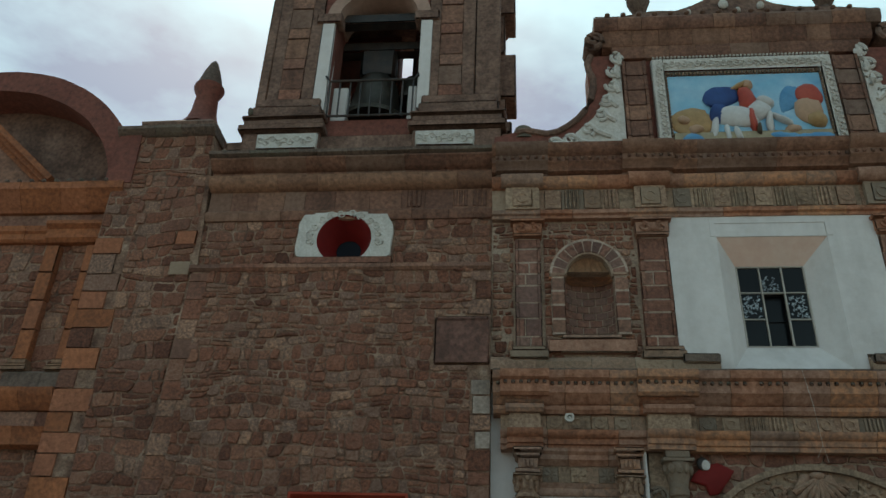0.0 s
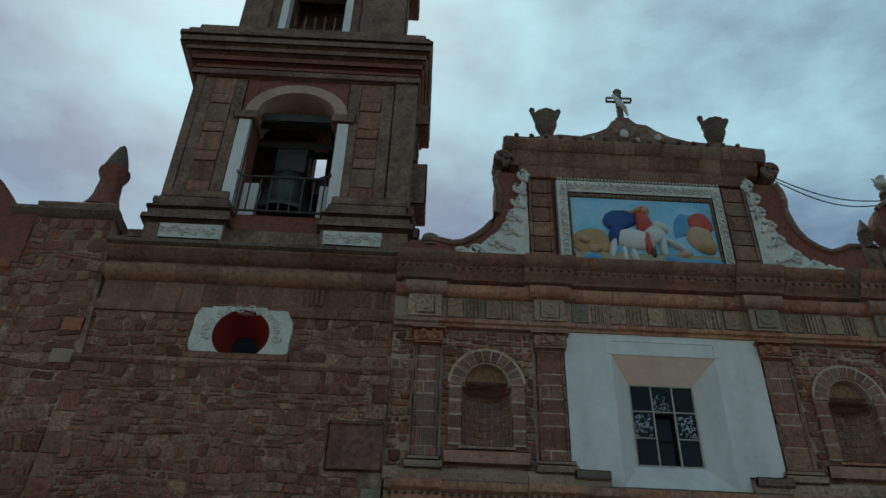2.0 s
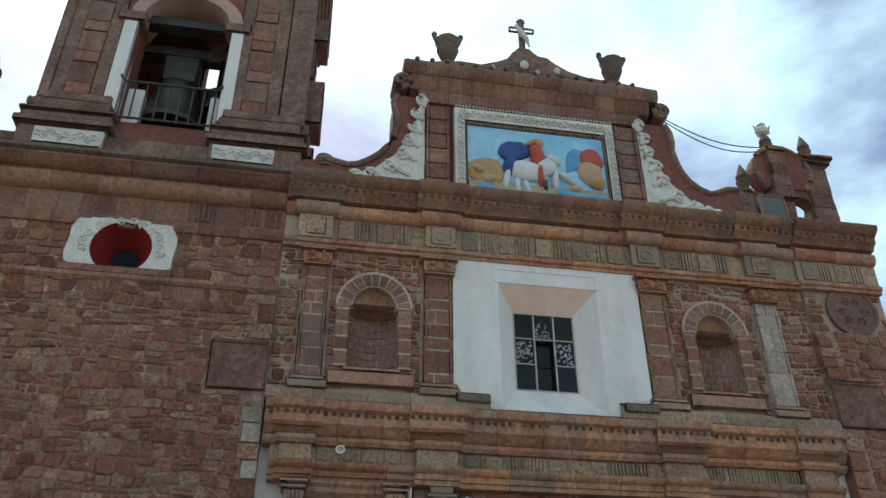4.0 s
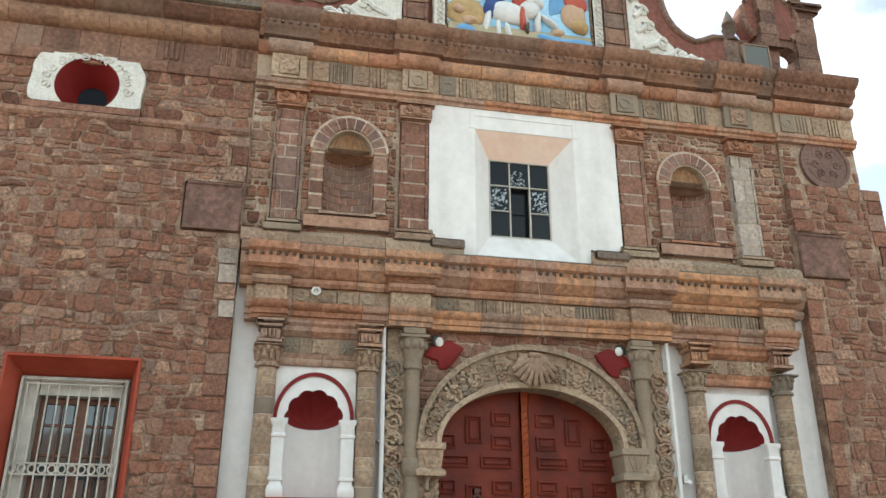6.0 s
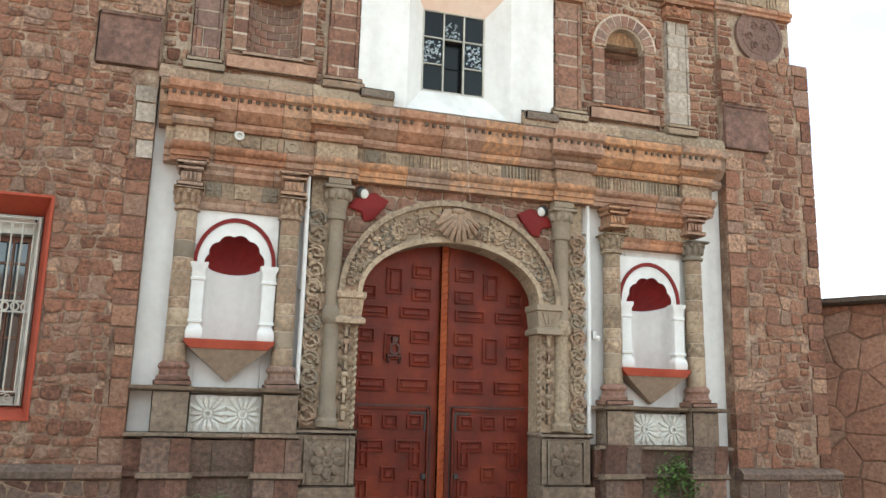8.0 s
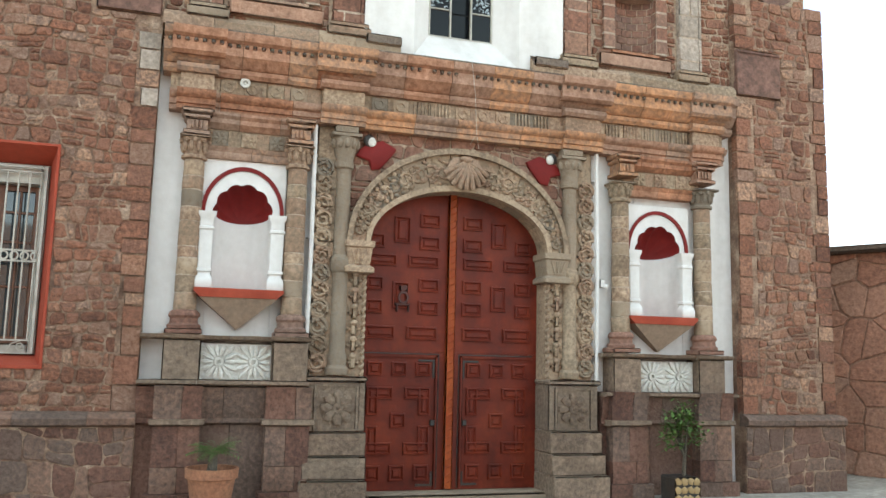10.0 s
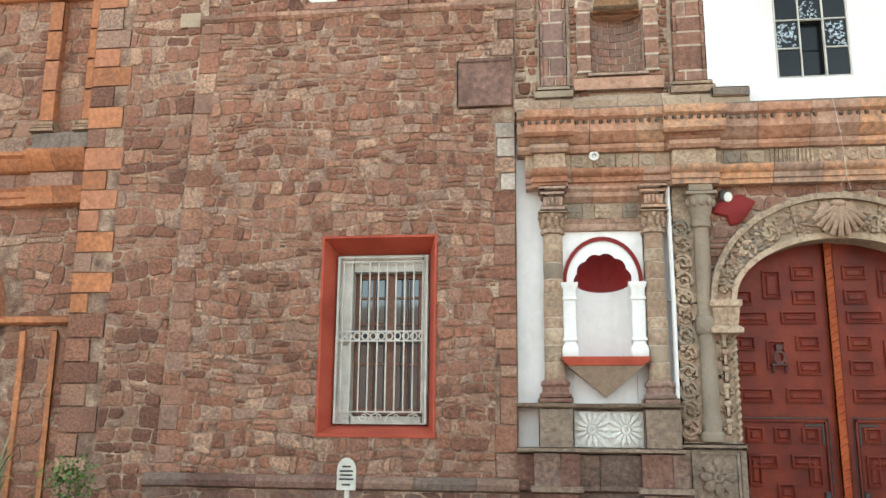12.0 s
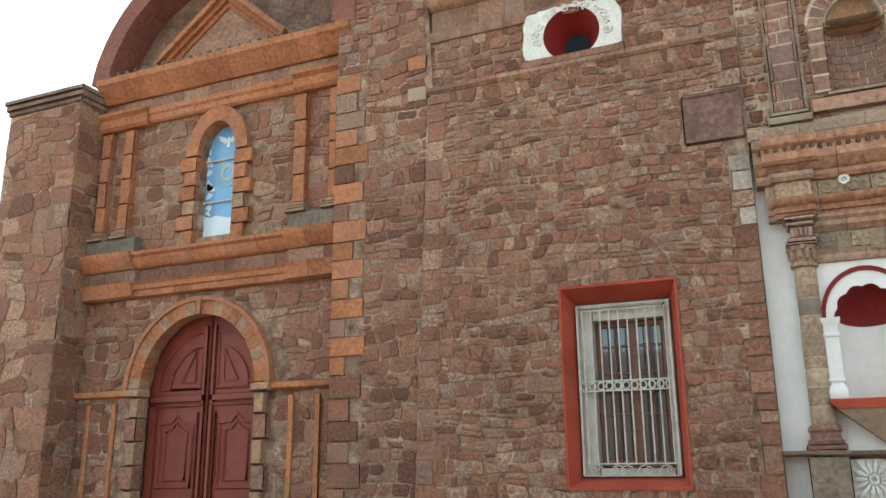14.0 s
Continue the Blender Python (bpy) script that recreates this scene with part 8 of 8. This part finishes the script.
for dx, dy, dz in ((-0.14, 0, 1.1), (0.13, 0.05, 1.12), (0.02, -0.1, 1.25), (-0.05, 0.1, 1.2), (0.2, -0.05, 0.95), (-0.2, -0.05, 0.92)):
    b.tube([(6.74, -0.5, PZ + 0.6), (6.72 + dx * 0.5, -0.5 + dy * 0.5, PZ + 0.78), (6.72 + dx, -0.5 + dy, PZ + dz)], [0.02, 0.014, 0.007], 6)
part("trunk", b, m_bark, pr)


def leaves(centres, count, spread, size, seed):
    b = Build()
    rng = random.Random(seed)
    for _ in range(count):
        c = rng.choice(centres)
        p = Vector(c) + Vector((rng.gauss(0, spread), rng.gauss(0, spread), rng.gauss(0, spread)))
        way = Vector((rng.uniform(-1, 1), rng.uniform(-1, 1), rng.uniform(-0.4, 0.8)))
        leaf_blade(b, p, way, size * rng.uniform(0.7, 1.3), size * 0.28, size * 0.2, 3)
    return b


part("crown", leaves([(6.55, -0.52, PZ + 0.98), (6.8, -0.45, PZ + 1.0), (6.7, -0.6, PZ + 1.12), (6.64, -0.4, PZ + 1.1), (6.9, -0.55, PZ + 0.88), (6.52, -0.5, PZ + 0.83), (6.72, -0.5, PZ + 1.2)], 620, 0.075, 0.07, 14), m_leaf_bright, pr)
yu = thing("yucca", (-7.2, -0.6, GROUND), "spiky yellow-green yucca plant standing before the chapel wall", "plant")
b = Build()
rng = random.Random(15)
for i in range(30):
    a, e = rng.uniform(0, 6.28), rng.uniform(0.8, 3.5)
    leaf_blade(b, (-7.2, -0.6, GROUND + rng.uniform(0.5, 1.2)), (math.cos(a), math.sin(a), e), rng.uniform(0.45, 0.9), 0.022, rng.uniform(0.05, 0.35), 5)
part("blades", b, m_leaf_dry, yu)
b = Build()
b.tube([(-7.2, -0.6, GROUND), (-7.19, -0.6, GROUND + 0.6), (-7.2, -0.6, GROUND + 1.2)], [0.07, 0.06, 0.04], 8)
part("stem", b.wear(0.01, 8), m_bark, yu)
sh = thing("shrub", (-6.2, -0.6, GROUND), "low green shrub at the foot of the pier", "shrub")
part("leaves", leaves([(-6.3, -0.6, GROUND + 1.05), (-6.1, -0.55, GROUND + 1.15), (-6.2, -0.65, GROUND + 1.2), (-6.0, -0.6, GROUND + 1.0), (-6.2, -0.6, GROUND + 0.8)], 520, 0.1, 0.07, 16), m_leaf_bright, sh)
b = Build()
for dx, dz in ((-0.1, 1.1), (0.05, 1.15), (0.16, 1.0), (0.0, 0.8)):
    b.tube([(-6.2, -0.6, GROUND), (-6.2 + dx * 0.5, -0.6, GROUND + 0.5), (-6.2 + dx, -0.6, GROUND + dz)], [0.025, 0.018, 0.008], 6)
part("stems", b, m_bark, sh)

sg = thing("sign", (-2.4, -1.2, GROUND), "small white round-topped notice board on a thin post", "sign")
b = Build()
b.tube([(-2.39, -1.2, GROUND), (-2.39, -1.2, 1.05)], 0.028, 8)
part("post", b, m_paint, sg)
b = Build()
b.prism([(-2.5, 0.98), (-2.28, 0.98), (-2.28, 1.2)] + [(-2.39 + 0.11 * math.cos(radians(a)), 1.2 + 0.14 * math.sin(radians(a))) for a in range(15, 166, 15)] + [(-2.5, 1.2)], -1.25, -1.23)
part("board", b, m_paint, sg, smooth=0)
for k, (z, w) in enumerate(((1.24, 0.05), (1.19, 0.08), (1.145, 0.07), (1.1, 0.085), (1.04, 0.05))):
    b = Build()
    b.box(-2.39 - w, -2.39 + w, -1.254, -1.249, z - 0.011, z + 0.011, 0.001)
    part("text_bar", b, m_iron_and_dark, sg)

# ---- boundary wall and building beyond the right corner ----
bw = thing("wall_11", (11.0, 0.5, GROUND), "red-brown crazy-stone side wall with a thin dark roof edge", "wall", kind="structure")
A, Bp = Vector((10.35, 3.2)), Vector((13.2, -1.5))
along = (Bp - A).normalized()
m_side = Matrix.Translation((A.x, A.y, 0)) @ Matrix.Rotation(math.atan2(along.y, along.x), 4, "Z")
LW = (Bp - A).length
b = Build()
b.box(0, LW, 0, 0.4, GROUND, 3.85, 0.01)
part("wall_core", b.move(m_side), m_joint_red, bw, smooth=0)
b = Build()
b.box(-0.3, LW + 0.3, -0.3, 0.7, 3.85, 3.96, 0.02)
part("roof_edge", b.move(m_side), m_dark, bw)
for poly in crazy_paving([(0, GROUND), (LW, GROUND), (LW, 3.83), (0, 3.83)], 0.5, 0.42, 0.03, 55):
    b = Build()
    b.prism(poly, -0.03, 0.02, 0.012)
    part("stone", b.move(m_side), m_redstone, bw, smooth=0)
b = Build()
b.box(0.75, 1.1, -0.05, 0.02, 1.75, 2.3, 0.01)
b.box(0.1, 0.35, -0.06, 0.02, 0.6, 1.05, 0.01)
part("electric_box", b.move(m_side), m_paint, bw, "pale small boxes fixed on the wall")

# ---- rubble on the walls, stone by stone ----
def near_middle(x, z):
    return abs(x + 2.6) + abs(z - 3.4)


cells = rubble([(-5.08, 1.05), (-0.76, 1.05), (-0.76, 7.54), (-4.82, 7.54)], 0.17, 0.142, 0.021, 91, skip=((-3.13, -1.54, 1.54, 4.23), (-1.3, -0.5, 6.0, 6.77)))
lay_stones(cells, 0.0, wall_tower, m_rubble, m_rubble_rest, 92, near_middle)
cells = rubble([(8.4, 1.05), (9.45, 1.05), (9.45, 7.62), (8.4, 7.62)], 0.2, 0.17, 0.03, 93, skip=((8.05, 8.92, 5.98, 6.78),))
lay_stones(cells, 0.0, wall_right, m_rubble, m_rubble_rest, 94)
rng = random.Random(95)
for wall, xe, s, z0, z1 in ((wall_tower, -0.48, -1, 1.06, 7.5), (wall_right, 8.07, 1, 1.06, 7.6), (wall_right, 9.77, -1, 1.06, 7.65)):
    z, k = z0, 0
    while z < z1 - 0.1:  # squared corner stones
        h = rng.uniform(0.15, 0.36)
        e = min(z + h, z1)
        w = rng.uniform(0.2, 0.36)
        if not (xe < 0 or xe < 9) or not (5.95 < e < 7.0 or 5.95 < z < 6.78):
            b = Build()
            b.box(min(xe, xe + s * w), max(xe, xe + s * w), -0.016, 0.12, z, e - 0.01, 0.008)
            part("corner_stone", b.wear(0.008), m_cornerpale if xe < 0 and 4.7 < z < 5.9 and k % 3 != 1 else m_rubble, wall)
        z = e
        k += 1
z, k = GROUND, 0
while z < 7.46:  # squared stones up the leaning edge of the tower
    e = min(z + rng.uniform(0.18, 0.34), 7.5)
    w = rng.uniform(0.2, 0.3) if k % 2 else rng.uniform(0.28, 0.4)
    xa, xc = TL + 0.3 * (z - GROUND) / 7.68, TL + 0.3 * (e - GROUND) / 7.68
    b = Build()
    b.prism([(xa, z), (xa + w, z), (xc + w, e - 0.012), (xc, e - 0.012)], -rng.uniform(0.01, 0.024), 0.1, 0.008)
    part("corner_stone", b.wear(0.006), m_ashlar if rng.random() < 0.4 else m_rubble, wall_tower, smooth=0)
    z, k = e, k + 1
cells = rubble([(-5.1, 7.7), (-0.5, 7.7), (-0.5, 8.5), (-5.1, 8.5)], 0.22, 0.16, 0.024, 96, skip=((-3.56, -2.0, 7.6, 8.66),))
lay_stones(cells, 0.16, wall_tower_up, m_rubble, m_rubble_rest, 97)
cells = rubble([(-6.25, GROUND), (-5.4, GROUND), (-5.16, 7.6), (-5.25, 10.2), (-6.25, 10.2)], 0.25, 0.18, 0.022, 98)
lay_stones(cells, 0.1, wall_pier, m_rubble, m_rubble_rest, 99, bev=0.01)
cells = rubble([(-6.8, 8.25), (-6.25, 8.25), (-6.25, 10.2), (-6.8, 10.2)], 0.25, 0.18, 0.022, 108)
lay_stones(cells, 0.1, wall_pier, m_rubble, m_rubble_rest, 109, bev=0.01)
cells = rubble([(-12.3, GROUND), (-6.84, GROUND), (-6.84, 4.85), (-12.3, 4.85)], 0.3, 0.24, 0.026, 110)
cells = [c for c in cells if not any(-11.1 < x < -8.06 and z < 3.3 or ((x + 9.58) / 1.54) ** 2 + ((z - 3.2) / 1.56) ** 2 < 1 and z >= 3.2 for x, z in c)]
cells2 = rubble([(-11.95, 5.7), (-6.84, 5.7), (-6.84, 8.3), (-11.95, 8.3)], 0.3, 0.24, 0.026, 111)
cells2 = [c for c in cells2 if not any(-10.15 < x < -8.78 and z < 7.45 or ((x + 9.465) / 0.7) ** 2 + ((z - 7.42) / 0.92) ** 2 < 1 and z >= 7.4 for x, z in c)]
lay_stones(cells + cells2, CH, wall_chapel, m_rubble, m_rubble_rest, 112, bev=0.01)
cells = rubble([(-14.2, GROUND), (-12.31, GROUND), (-12.31, 8.7), (-14.2, 8.7)], 0.42, 0.32, 0.02, 113)
lay_stones(cells, -0.25, wall_buttress, m_rubble, m_rubble_rest, 114, bev=0.01)
cells = rubble([(-0.25, GROUND), (0.4, GROUND), (0.4, 8.7), (-0.25, 8.7)], 0.36, 0.32, 0.02, 115)
side_face = Matrix(((0, -1, 0, -12.3), (1, 0, 0, 0), (0, 0, 1, 0), (0, 0, 0, 1)))
lay_stones(cells, 0.0, wall_buttress, m_rubble, m_rubble_rest, 116, bev=0.01, turn=side_face)
# upper storey: small stones in pale mortar round the niches and pilasters
allowed = [(-0.46, -0.16), (0.3, 1.64), (5.64, 7.06), (7.54, 8.05)]
k = 0
for x0, x1 in allowed:
    cells = rubble([(x0, 6.16), (x1, 6.16), (x1, 8.36), (x0, 8.36)], 0.17 if x1 - x0 > 1 else 0.2, 0.12, 0.024, 120 + k)
    for cx in (0.95, 6.35):
        cells = [c for c in cells if not (lambda x, z: (abs(x - cx) < 0.47 and z < 7.42) or math.hypot((x - cx) / 0.48, (z - 7.42) / 0.53) < 1)(sum(p[0] for p in c) / len(c), sum(p[1] for p in c) / len(c))]
    lay_stones(cells, 0.115, wall_upper, m_rubble, m_rubble_rest, 130 + k, limit=90)
    k += 1
cells = rubble([(8.08, 7.66), (9.48, 7.66), (9.48, 8.38), (8.08, 8.38)], 0.22, 0.17, 0.022, 140)
cells = [c for c in cells if not any(math.hypot(x - 8.86, z - 8.06) < 0.47 for x, z in c)]
lay_stones(cells, 0.06, wall_upper, m_rubble, m_rubble_rest, 141, limit=60)
